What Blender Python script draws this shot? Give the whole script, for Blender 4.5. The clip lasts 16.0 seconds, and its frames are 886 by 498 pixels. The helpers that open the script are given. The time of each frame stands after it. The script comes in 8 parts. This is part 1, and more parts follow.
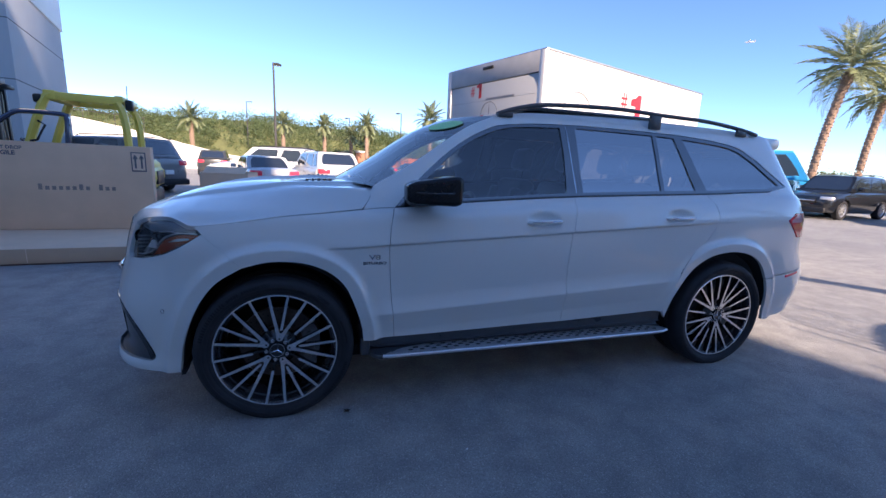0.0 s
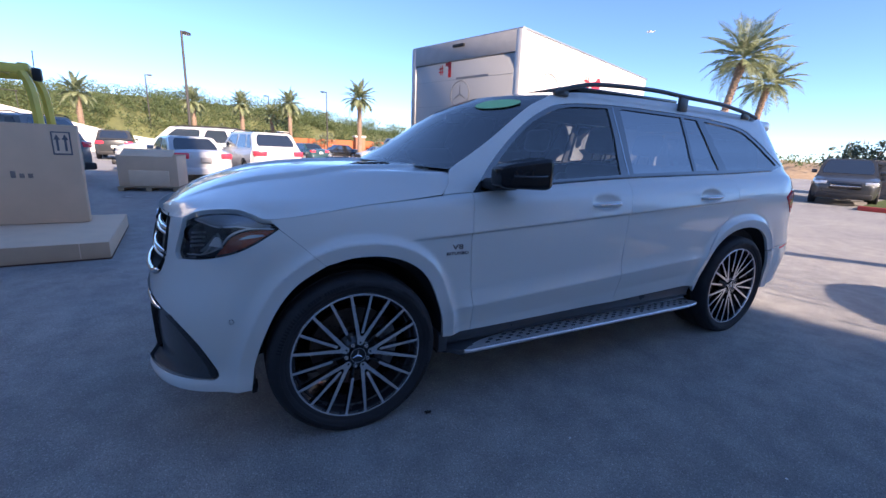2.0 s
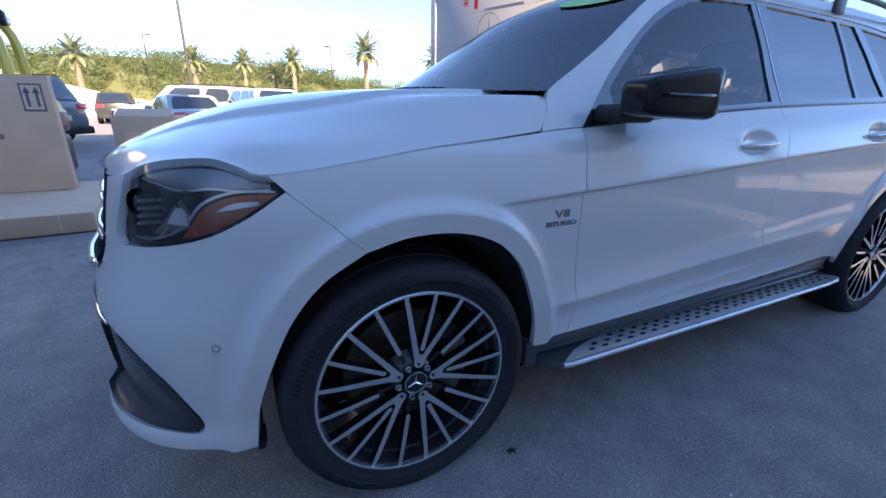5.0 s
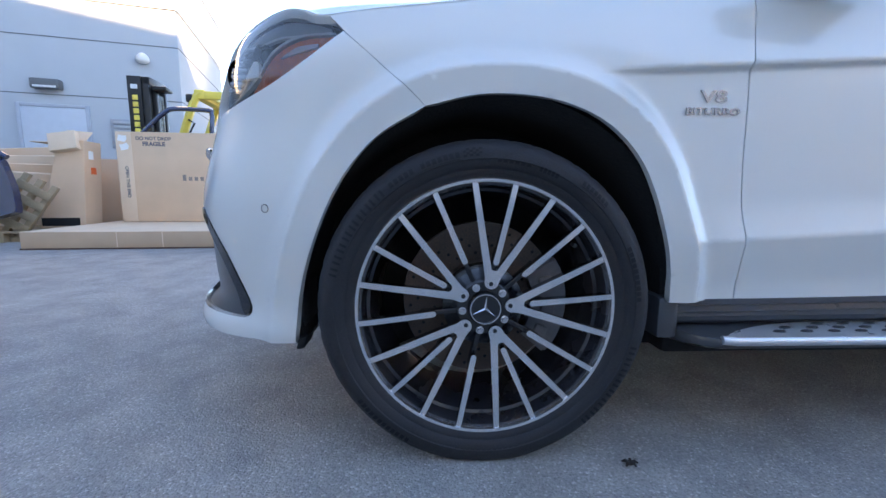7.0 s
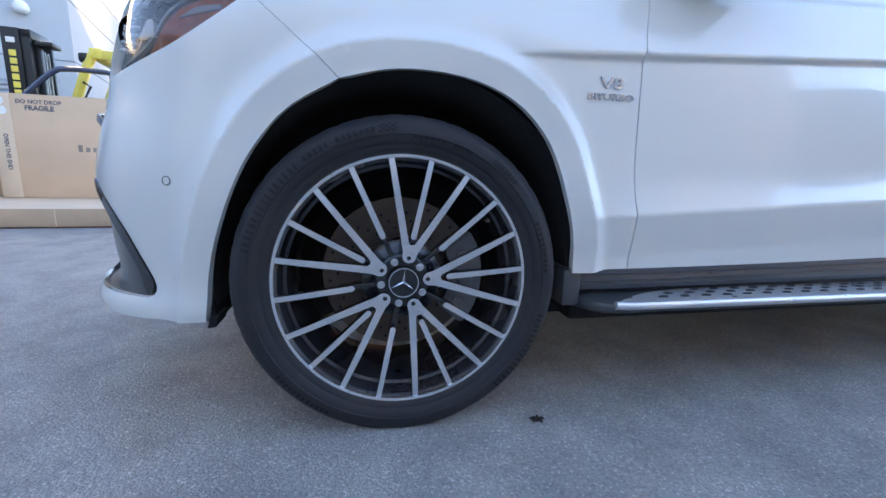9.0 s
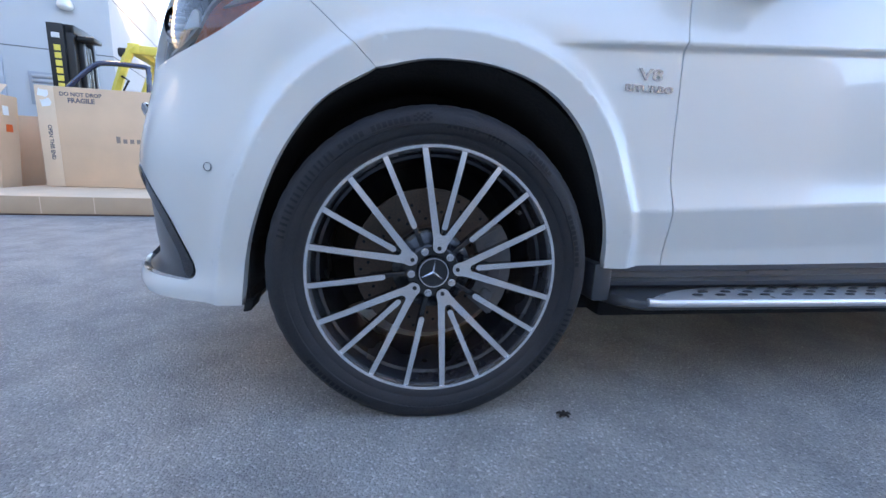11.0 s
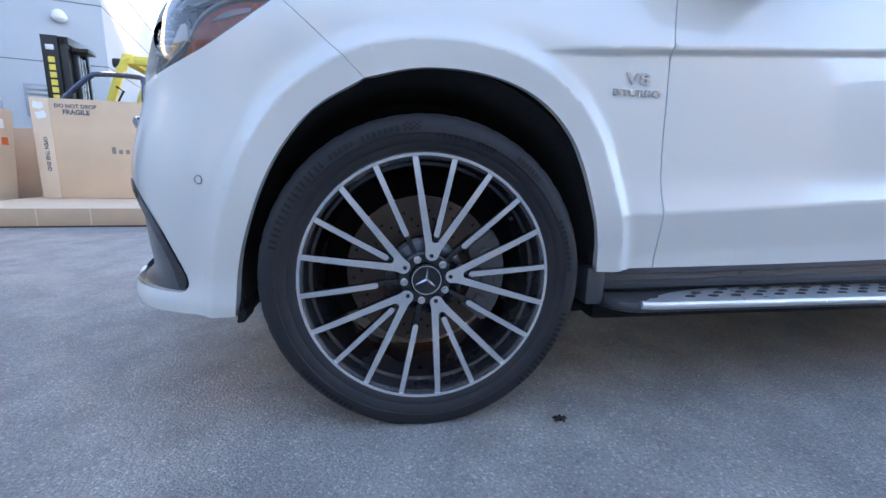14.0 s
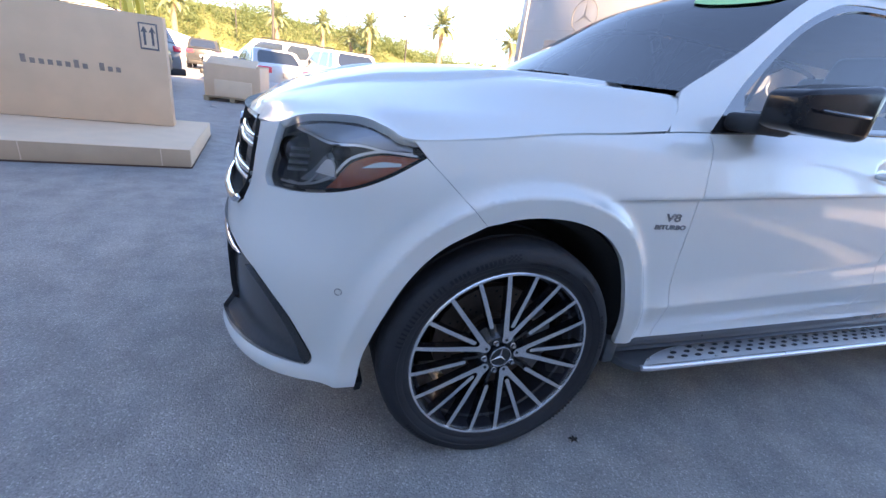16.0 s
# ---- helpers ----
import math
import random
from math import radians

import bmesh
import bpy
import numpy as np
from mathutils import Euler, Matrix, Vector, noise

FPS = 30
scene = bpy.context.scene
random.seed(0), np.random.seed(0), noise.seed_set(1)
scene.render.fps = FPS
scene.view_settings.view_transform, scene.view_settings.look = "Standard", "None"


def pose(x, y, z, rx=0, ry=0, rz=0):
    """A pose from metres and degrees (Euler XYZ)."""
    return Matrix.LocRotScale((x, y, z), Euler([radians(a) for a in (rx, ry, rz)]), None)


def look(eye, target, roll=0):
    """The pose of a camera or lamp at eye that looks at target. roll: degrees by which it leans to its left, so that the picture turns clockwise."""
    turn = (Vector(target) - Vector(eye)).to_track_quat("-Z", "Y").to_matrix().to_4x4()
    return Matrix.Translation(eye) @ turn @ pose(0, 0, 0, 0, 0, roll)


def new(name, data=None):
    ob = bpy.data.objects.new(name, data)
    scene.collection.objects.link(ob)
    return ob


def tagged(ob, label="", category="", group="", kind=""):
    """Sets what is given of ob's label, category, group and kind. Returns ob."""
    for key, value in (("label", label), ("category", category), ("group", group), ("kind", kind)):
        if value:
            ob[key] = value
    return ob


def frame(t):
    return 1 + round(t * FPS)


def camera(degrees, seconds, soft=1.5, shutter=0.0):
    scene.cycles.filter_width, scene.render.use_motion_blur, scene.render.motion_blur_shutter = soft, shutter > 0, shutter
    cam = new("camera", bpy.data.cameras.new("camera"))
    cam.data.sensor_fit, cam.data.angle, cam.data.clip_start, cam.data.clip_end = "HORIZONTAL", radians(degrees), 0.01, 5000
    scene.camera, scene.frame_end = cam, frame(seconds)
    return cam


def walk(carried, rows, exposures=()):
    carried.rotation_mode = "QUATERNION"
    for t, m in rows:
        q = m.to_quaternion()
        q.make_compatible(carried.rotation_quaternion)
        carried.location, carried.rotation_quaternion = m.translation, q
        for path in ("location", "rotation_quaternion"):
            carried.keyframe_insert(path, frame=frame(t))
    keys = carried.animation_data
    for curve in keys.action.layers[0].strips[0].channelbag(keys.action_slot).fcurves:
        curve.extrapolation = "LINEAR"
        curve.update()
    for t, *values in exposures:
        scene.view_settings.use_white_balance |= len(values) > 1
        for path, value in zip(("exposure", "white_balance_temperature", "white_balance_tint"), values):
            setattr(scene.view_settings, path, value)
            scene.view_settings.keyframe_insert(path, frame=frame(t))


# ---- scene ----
cam = camera(93.9, 16.0)
PATH = [
    (0, (0.219, -3.147, 1.371), (0.802, -1.275, 0.976), 2.6),
    (0.5, (0.019, -3.091, 1.363), (0.675, -1.243, 0.969), 2.6),
    (1, (-0.091, -2.926, 1.347), (0.644, -1.11, 0.945), 2.7),
    (1.5, (-0.264, -2.805, 1.334), (0.553, -1.03, 0.91), 2.7),
    (2, (-0.481, -2.712, 1.335), (0.416, -0.986, 0.872), 2.5),
    (2.5, (-0.601, -2.496, 1.307), (0.382, -0.831, 0.795), 2.1),
    (3, (-0.726, -2.325, 1.29), (0.329, -0.722, 0.726), 1.6),
    (3.2, (-0.789, -2.255, 1.28), (0.296, -0.679, 0.697), 1.5),
    (5.3, (-0.305, -1.946, 1.161), (0.426, -0.199, 0.518), 1.8),
    (5.5, (-0.243, -1.942, 1.125), (0.391, -0.143, 0.52), 2.1),
    (5.9, (-0.127, -1.929, 0.926), (0.201, -0.03, 0.391), 0.4),
    (6, (-0.11, -1.925, 0.899), (0.179, -0.009, 0.406), 0.8),
    (6.5, (-0.105, -1.899, 0.682), (0.044, 0.071, 0.371), -0.2),
    (7, (-0.138, -1.901, 0.65), (-0.048, 0.077, 0.374), 0.4),
    (7.5, (-0.153, -1.892, 0.661), (0.024, 0.082, 0.392), 0.9),
    (8, (-0.133, -1.908, 0.676), (0.146, 0.055, 0.413), 0.8),
    (8.5, (-0.109, -1.924, 0.66), (0.234, 0.019, 0.332), -0.5),
    (9, (-0.095, -1.93, 0.641), (0.296, -0.004, 0.276), 1.5),
    (11.5, (-0.124, -1.931, 0.625), (0.163, 0.01, 0.24), 2.4),
    (12, (-0.122, -1.936, 0.631), (0.165, 0.005, 0.242), 2.4),
    (12.5, (-0.115, -1.936, 0.629), (0.174, 0.004, 0.239), 2.3),
    (13, (-0.112, -1.937, 0.632), (0.18, 0.003, 0.241), 2.0),
    (13.5, (-0.111, -1.934, 0.629), (0.187, 0.004, 0.234), 1.7),
    (14, (-0.105, -1.934, 0.637), (0.196, 0.009, 0.268), 1.2),
    (14.5, (-0.087, -1.931, 0.861), (0.288, -0.016, 0.423), 0.4),
    (15, (-0.113, -1.987, 1.077), (0.102, -0.144, 0.329), 1.1),
    (15.5, (-0.271, -2.022, 1.156), (0.029, -0.204, 0.379), 3.6),
    (16, (-0.602, -1.929, 1.172), (0.035, -0.185, 0.43), 8.0),
]
walk(cam, [(t, look(eye, target, roll)) for t, eye, target, roll in PATH],
     [(0.0, 1.78, 5850, 16), (3.2, 1.88, 5850, 16), (5.5, 2.7, 6800, 14), (6.5, 3.35, 7900, 13), (7.0, 3.55, 8300, 13), (12.5, 3.8, 8700, 14), (14.0, 3.8, 8700, 14), (14.6, 3.7, 8600, 14), (15.2, 3.4, 8400, 14), (16.0, 3.3, 7900, 16)])


# ---- world ----
SUN_EL, SUN_AZ = radians(28), (0.2607, -0.9654)
world = bpy.data.worlds.new("sky")
scene.world = world
world.use_nodes = True
wn = world.node_tree
sky = wn.nodes.new("ShaderNodeTexSky")
sky.sky_type, sky.sun_disc = "NISHITA", False
sky.sun_elevation, sky.sun_rotation = SUN_EL, math.atan2(SUN_AZ[0], SUN_AZ[1])
sky.altitude, sky.air_density, sky.dust_density, sky.ozone_density = 3500, 1.0, 0.0, 3.0
wn.links.new(sky.outputs[0], wn.nodes["Background"].inputs[0])
wn.nodes["Background"].inputs[1].default_value = 0.085
sun = new("sun", bpy.data.lights.new("sun", "SUN"))
sun.data.energy, sun.data.angle, sun.data.color = 3.7, radians(0.5), (1.0, 0.765, 0.53)
sun.matrix_world = look((SUN_AZ[0] * 50 * math.cos(SUN_EL), SUN_AZ[1] * 50 * math.cos(SUN_EL), 50 * math.sin(SUN_EL)), (0, 0, 0))


# ---- materials ----
def mat(name, col, rough=0.5, metal=0.0, var=0.1, scale=6.0, bump=0.0, bscale=80.0, coat=0.0, rvar=0.08, col2=None, spec=0.5, emit=0.0, island=0.0):
    """A procedural surface: two noises for colour, one for relief and gloss."""
    m = bpy.data.materials.new(name)
    m.use_nodes = True
    n, l = m.node_tree.nodes, m.node_tree.links
    b = n["Principled BSDF"]
    b.inputs["Metallic"].default_value = metal
    b.inputs["Coat Weight"].default_value = coat
    b.inputs["Coat Roughness"].default_value = 0.05
    b.inputs["Specular IOR Level"].default_value = spec
    tc = n.new("ShaderNodeTexCoord")
    big, fine = n.new("ShaderNodeTexNoise"), n.new("ShaderNodeTexNoise")
    big.inputs["Scale"].default_value, big.inputs["Detail"].default_value = scale, 5.0
    fine.inputs["Scale"].default_value, fine.inputs["Detail"].default_value = bscale, 3.0
    for t in (big, fine):
        l.new(tc.outputs["Object"], t.inputs["Vector"])
    add = n.new("ShaderNodeMath")
    add.operation = "MULTIPLY_ADD"
    add.inputs[1].default_value = 0.45
    l.new(fine.outputs[0], add.inputs[0])
    half = n.new("ShaderNodeMath")
    half.operation = "MULTIPLY"
    half.inputs[1].default_value = 0.55
    l.new(big.outputs[0], half.inputs[0])
    l.new(half.outputs[0], add.inputs[2])
    ramp = n.new("ShaderNodeValToRGB")
    ramp.color_ramp.elements[0].position, ramp.color_ramp.elements[1].position = 0.3, 0.7
    lo = [c * (1 - var) for c in col]
    hi = [min(1.0, c * (1 + var)) for c in (col2 or col)]
    ramp.color_ramp.elements[0].color, ramp.color_ramp.elements[1].color = (*lo, 1), (*hi, 1)
    l.new(add.outputs[0], ramp.inputs[0])
    out = ramp.outputs[0]
    if island:
        info = n.new("ShaderNodeNewGeometry")
        hs = n.new("ShaderNodeHueSaturation")
        mr = n.new("ShaderNodeMapRange")
        mr.inputs["To Min"].default_value, mr.inputs["To Max"].default_value = 1 - island, 1 + island
        l.new(info.outputs["Random Per Island"], mr.inputs[0])
        l.new(mr.outputs[0], hs.inputs["Value"])
        l.new(out, hs.inputs["Color"])
        out = hs.outputs[0]
    l.new(out, b.inputs["Base Color"])
    rr = n.new("ShaderNodeMapRange")
    rr.inputs["To Min"].default_value, rr.inputs["To Max"].default_value = max(0.02, rough - rvar), min(1, rough + rvar)
    l.new(big.outputs[0], rr.inputs[0])
    l.new(rr.outputs[0], b.inputs["Roughness"])
    if bump:
        bp = n.new("ShaderNodeBump")
        bp.inputs["Strength"].default_value, bp.inputs["Distance"].default_value = 1.0, bump
        l.new(fine.outputs[0], bp.inputs["Height"])
        l.new(bp.outputs[0], b.inputs["Normal"])
    if emit:
        b.inputs["Emission Color"].default_value = (*col, 1)
        b.inputs["Emission Strength"].default_value = emit
    return m


def glass(name, tint, ior=1.5, rough=0.0):
    """Thin glazing: clear or tinted through, glossy by Fresnel."""
    m = bpy.data.materials.new(name)
    m.use_nodes = True
    n, l = m.node_tree.nodes, m.node_tree.links
    n.remove(n["Principled BSDF"])
    tr, gl, mx, fr = n.new("ShaderNodeBsdfTransparent"), n.new("ShaderNodeBsdfGlossy"), n.new("ShaderNodeMixShader"), n.new("ShaderNodeFresnel")
    tr.inputs[0].default_value = (*tint, 1)
    gl.inputs["Roughness"].default_value = rough
    fr.inputs[0].default_value = ior
    l.new(fr.outputs[0], mx.inputs[0])
    l.new(tr.outputs[0], mx.inputs[1])
    l.new(gl.outputs[0], mx.inputs[2])
    l.new(mx.outputs[0], n["Material Output"].inputs[0])
    return m


def leafy(m, share=0.4):
    """Lets part of the light through a leaf."""
    n, l = m.node_tree.nodes, m.node_tree.links
    b = n["Principled BSDF"]
    tr, mx = n.new("ShaderNodeBsdfTranslucent"), n.new("ShaderNodeMixShader")
    mx.inputs[0].default_value = share
    l.new(b.inputs["Base Color"].links[0].from_socket, tr.inputs["Color"])
    l.new(b.outputs[0], mx.inputs[1])
    l.new(tr.outputs[0], mx.inputs[2])
    l.new(mx.outputs[0], n["Material Output"].inputs[0])
    return m


def asphalt_material():
    """Worn asphalt: chips of pale and dark stone in a grey binder, pits, dusty patches."""
    m = bpy.data.materials.new("asphalt")
    m.use_nodes = True
    n, l = m.node_tree.nodes, m.node_tree.links
    b = n["Principled BSDF"]
    b.inputs["Roughness"].default_value = 0.70
    tc = n.new("ShaderNodeTexCoord")

    def tex(kind, scale, detail=4.0):
        t = n.new("ShaderNodeTex" + kind)
        t.inputs["Scale"].default_value = scale
        if kind == "Noise":
            t.inputs["Detail"].default_value = detail
        l.new(tc.outputs["Object"], t.inputs["Vector"])
        return t

    def ramp(src, stops):
        r = n.new("ShaderNodeValToRGB")
        while len(r.color_ramp.elements) < len(stops):
            r.color_ramp.elements.new(0.5)
        for e, (p, c) in zip(r.color_ramp.elements, stops):
            e.position, e.color = p, (*c, 1)
        l.new(src, r.inputs[0])
        return r.outputs[0]

    def times(a, c):
        q = n.new("ShaderNodeMix")
        q.data_type, q.blend_type = "RGBA", "MULTIPLY"
        q.inputs["Factor"].default_value = 1.0
        l.new(a, q.inputs["A"])
        l.new(c, q.inputs["B"])
        return q.outputs["Result"]
    chips = tex("Voronoi", 200)
    sep = n.new("ShaderNodeSeparateColor")
    l.new(chips.outputs["Color"], sep.inputs[0])
    col = ramp(sep.outputs[0], [(0.0, (0.245, 0.240, 0.235)), (0.40, (0.305, 0.300, 0.293)), (0.90, (0.325, 0.320, 0.312)), (0.98, (0.47, 0.462, 0.45))])
    pits = tex("Noise", 140, 5)
    col = times(col, ramp(pits.outputs[0], [(0.30, (0.78, 0.78, 0.79)), (0.50, (1.0, 1.0, 1.0)), (0.72, (1.14, 1.14, 1.13))]))
    mid = tex("Noise", 5.0, 6)
    col = times(col, ramp(mid.outputs[0], [(0.33, (0.84, 0.84, 0.85)), (0.66, (1.14, 1.135, 1.12))]))
    wide = tex("Noise", 0.4, 6)
    col = times(col, ramp(wide.outputs[0], [(0.35, (0.86, 0.86, 0.88)), (0.65, (1.14, 1.12, 1.09))]))
    l.new(col, b.inputs["Base Color"])
    # a few polished chips among dull ones
    gloss = n.new("ShaderNodeMapRange")
    gloss.inputs["From Min"].default_value, gloss.inputs["From Max"].default_value = 0.80, 1.0
    gloss.inputs["To Min"].default_value, gloss.inputs["To Max"].default_value = 0.74, 0.30
    l.new(sep.outputs[1], gloss.inputs[0])
    l.new(gloss.outputs[0], b.inputs["Roughness"])
    h = n.new("ShaderNodeMath")
    h.operation = "MULTIPLY_ADD"
    h.inputs[1].default_value = -0.6
    l.new(chips.outputs["Distance"], h.inputs[0])
    l.new(pits.outputs[0], h.inputs[2])
    bp = n.new("ShaderNodeBump")
    bp.inputs["Strength"].default_value, bp.inputs["Distance"].default_value = 1.0, 0.0055
    l.new(h.outputs[0], bp.inputs["Height"])
    l.new(bp.outputs[0], b.inputs["Normal"])
    return m


ASPHALT = asphalt_material()
PAINT = mat("pearl_white_paint", (0.74, 0.745, 0.715), 0.28, var=0.002, scale=2, coat=1.0, rvar=0.002)
BLACK_GLOSS = mat("gloss_black_trim", (0.012, 0.012, 0.014), 0.12, var=0.2, coat=0.6, rvar=0.04)
DUCT_BLACK = mat("satin_grey_duct", (0.055, 0.057, 0.062), 0.30, var=0.2, coat=0.25, rvar=0.04)
PIANO = mat("polished_black_frame", (0.012, 0.012, 0.014), 0.08, var=0.2, coat=1.0, rvar=0.02)
PIANO.node_tree.nodes["Principled BSDF"].inputs["IOR"].default_value = 2.1
MIRROR_BLACK = mat("gloss_black_cap", (0.008, 0.008, 0.010), 0.16, var=0.2, coat=0.1, spec=0.28)
BLACK_PLASTIC = mat("grained_black_plastic", (0.022, 0.022, 0.024), 0.55, var=0.2, bump=0.0008, bscale=500)
SILL = mat("satin_grey_sill", (0.06, 0.062, 0.068), 0.30, var=0.15, coat=0.3, bump=0.0002, bscale=500)
DARK_LINER = mat("wheel_arch_felt", (0.012, 0.012, 0.013), 0.95, var=0.3, bump=0.003, bscale=120)
CABIN = mat("dark_cabin_trim", (0.02, 0.02, 0.022), 0.7, var=0.25, bump=0.001, bscale=200)
LEATHER = mat("dark_grey_leather", (0.045, 0.043, 0.045), 0.5, var=0.2, bump=0.001, bscale=260)
CHROME = mat("bright_chrome", (0.75, 0.76, 0.78), 0.12, 1.0, var=0.05, rvar=0.05)
DARK_CHROME = mat("dark_chrome", (0.50, 0.50, 0.51), 0.16, 1.0, var=0.05)
BRUSHED = mat("brushed_aluminium", (0.74, 0.75, 0.77), 0.30, 0.75, var=0.08, scale=20, bump=0.0004, bscale=300)
MACHINED = mat("machined_silver_face", (0.84, 0.84, 0.85), 0.24, 0.92, var=0.02, scale=30, rvar=0.03, bump=0.0001, bscale=600)
RIM_BLACK = mat("gloss_black_alloy", (0.010, 0.010, 0.012), 0.22, var=0.3, coat=0.5)
RIM_BARREL = mat("satin_black_rim_barrel", (0.034, 0.034, 0.040), 0.26, 0.0, var=0.2, coat=0.7)
RUBBER = mat("tyre_rubber", (0.019, 0.019, 0.024), 0.66, var=0.25, scale=14, bump=0.0008, bscale=260, col2=(0.024, 0.023, 0.026), spec=0.4)
RUBBER_MARK = mat("tyre_marking", (0.020, 0.020, 0.023), 0.75, var=0.2, spec=0.2)
DISC = mat("brake_disc_steel", (0.062, 0.055, 0.054), 0.34, 0.6, var=0.25, scale=9, bump=0.0005, bscale=220, col2=(0.13, 0.085, 0.062))
CALIPER = mat("grey_caliper", (0.17, 0.17, 0.18), 0.45, 0.4, var=0.2)
SCREEN = glass("windscreen_glass", (0.86, 0.90, 0.89), 3.2)
CLEAR = glass("clear_glass", (0.74, 0.78, 0.76), 2.0)
PRIVACY = glass("privacy_glass", (0.16, 0.17, 0.17), 5.0)
LENS = glass("headlamp_lens", (0.95, 0.96, 0.97), 1.7)
LAMP_DARK = mat("smoked_lamp_housing", (0.035, 0.037, 0.044), 0.25, 0.3, var=0.3)
LAMP_SILVER = mat("lamp_reflector", (0.82, 0.84, 0.87), 0.2, 0.55, var=0.06)
LIGHT_GUIDE = mat("white_light_guide", (0.88, 0.89, 0.90), 0.3, var=0.03)
LAMP_WAVE = mat("grey_lamp_wave", (0.40, 0.42, 0.46), 0.25, 0.5, var=0.1)
AMBER = mat("amber_reflector", (0.52, 0.10, 0.035), 0.25, var=0.2, scale=40, coat=0.6)
RED_LENS = mat("red_lamp_lens", (0.92, 0.045, 0.075), 0.15, var=0.2, scale=30, coat=0.8)
CARDBOARD = mat("brown_cardboard", (0.71, 0.48, 0.32), 0.85, var=0.10, scale=3, bump=0.0006, bscale=160)
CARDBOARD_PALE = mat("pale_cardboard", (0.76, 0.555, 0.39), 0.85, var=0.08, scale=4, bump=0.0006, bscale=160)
INK = mat("dark_blue_print", (0.13, 0.12, 0.14), 0.8, var=0.2)
PRINT_GREY = mat("grey_brown_print", (0.26, 0.20, 0.17), 0.8, var=0.2)
YELLOW = mat("yellow_machine_paint", (0.80, 0.62, 0.10), 0.45, var=0.12, scale=5, coat=0.2, bump=0.0005)
STEEL_BLACK = mat("black_painted_steel", (0.015, 0.015, 0.016), 0.4, 0.2, var=0.3, bump=0.0005)
NAVY = mat("navy_door_paint", (0.018, 0.03, 0.075), 0.25, var=0.2, coat=0.8)
WOOD = mat("pallet_wood", (0.36, 0.25, 0.15), 0.8, var=0.25, scale=7, bump=0.001)
WALL_PANEL = mat("pale_blue_grey_wall", (0.41, 0.43, 0.45), 0.8, var=0.06, scale=1.2, bump=0.001, bscale=90)
CLADDING = mat("pale_metal_cladding", (0.55, 0.545, 0.53), 0.7, var=0.1)
WALL_DARK = mat("grey_render_wall", (0.56, 0.545, 0.52), 0.85, var=0.1, scale=1.5, bump=0.001)
FASCIA = mat("white_metal_fascia", (0.72, 0.72, 0.70), 0.5, var=0.05, scale=2)
WALL_WHITE = mat("white_render_wall", (0.74, 0.71, 0.66), 0.85, var=0.07, scale=0.8, bump=0.002)
TRUCK_WHITE = mat("white_truck_panel", (0.78, 0.76, 0.73), 0.45, var=0.05, scale=1.5)
TRUCK_DOOR = mat("grey_roll_door", (0.50, 0.50, 0.50), 0.5, var=0.06, scale=1.5)
TRUCK_RED = mat("red_lettering", (0.62, 0.02, 0.03), 0.5, var=0.1)
GREY_INK = mat("grey_emblem_print", (0.29, 0.29, 0.30), 0.5, var=0.1)
ALU = mat("dull_aluminium", (0.42, 0.43, 0.45), 0.45, 0.8, var=0.12)
RAIL_GREY = mat("satin_grey_rail", (0.07, 0.075, 0.08), 0.35, 0.3, var=0.1)
POLE = mat("bronze_painted_pole", (0.06, 0.055, 0.05), 0.5, 0.2, var=0.15)
TRUNK = mat("palm_bark", (0.30, 0.21, 0.15), 0.95, var=0.35, scale=9, bump=0.02, bscale=14)
FROND = leafy(mat("palm_frond", (0.20, 0.24, 0.10), 0.55, var=0.25, scale=3, col2=(0.33, 0.36, 0.20), island=0.2))
LEAF = leafy(mat("shrub_leaf", (0.10, 0.15, 0.055), 0.6, var=0.25, scale=0.25, col2=(0.17, 0.21, 0.09), island=0.10), 0.45)
LEAF_DARK = leafy(mat("dark_shrub_leaf", (0.15, 0.19, 0.115), 0.6, var=0.3, scale=0.6, col2=(0.25, 0.28, 0.18), island=0.2), 0.35)
STONE = mat("stacked_stone", (0.24, 0.20, 0.17), 0.9, var=0.35, scale=3, bump=0.02, bscale=9)
TERRACOTTA = mat("terracotta_wall", (0.46, 0.13, 0.05), 0.85, var=0.12, scale=1)
BRICK_TONE = mat("tan_block_pier", (0.36, 0.17, 0.10), 0.85, var=0.15, scale=2)
KERB_RED = mat("red_painted_kerb", (0.45, 0.06, 0.05), 0.7, var=0.2, scale=4)
GRASS = mat("kerbside_grass", (0.09, 0.13, 0.03), 0.9, var=0.4, scale=6, bump=0.02, bscale=30)
HILL = mat("scrub_slope", (0.13, 0.14, 0.055), 0.95, var=0.3, scale=0.3, bump=0.05, bscale=2)
PAPER = mat("white_paper", (0.8, 0.8, 0.78), 0.8, var=0.05)
GREEN_STICKER = mat("green_price_sticker", (0.42, 0.80, 0.34), 0.6, var=0.1)
ORANGE = mat("orange_label", (0.8, 0.13, 0.03), 0.7, var=0.1)
DEBRIS = mat("dry_leaf", (0.03, 0.022, 0.018), 0.9, var=0.3)
LAMP_GLASS = mat("frosted_lamp", (0.7, 0.7, 0.68), 0.3, var=0.05)
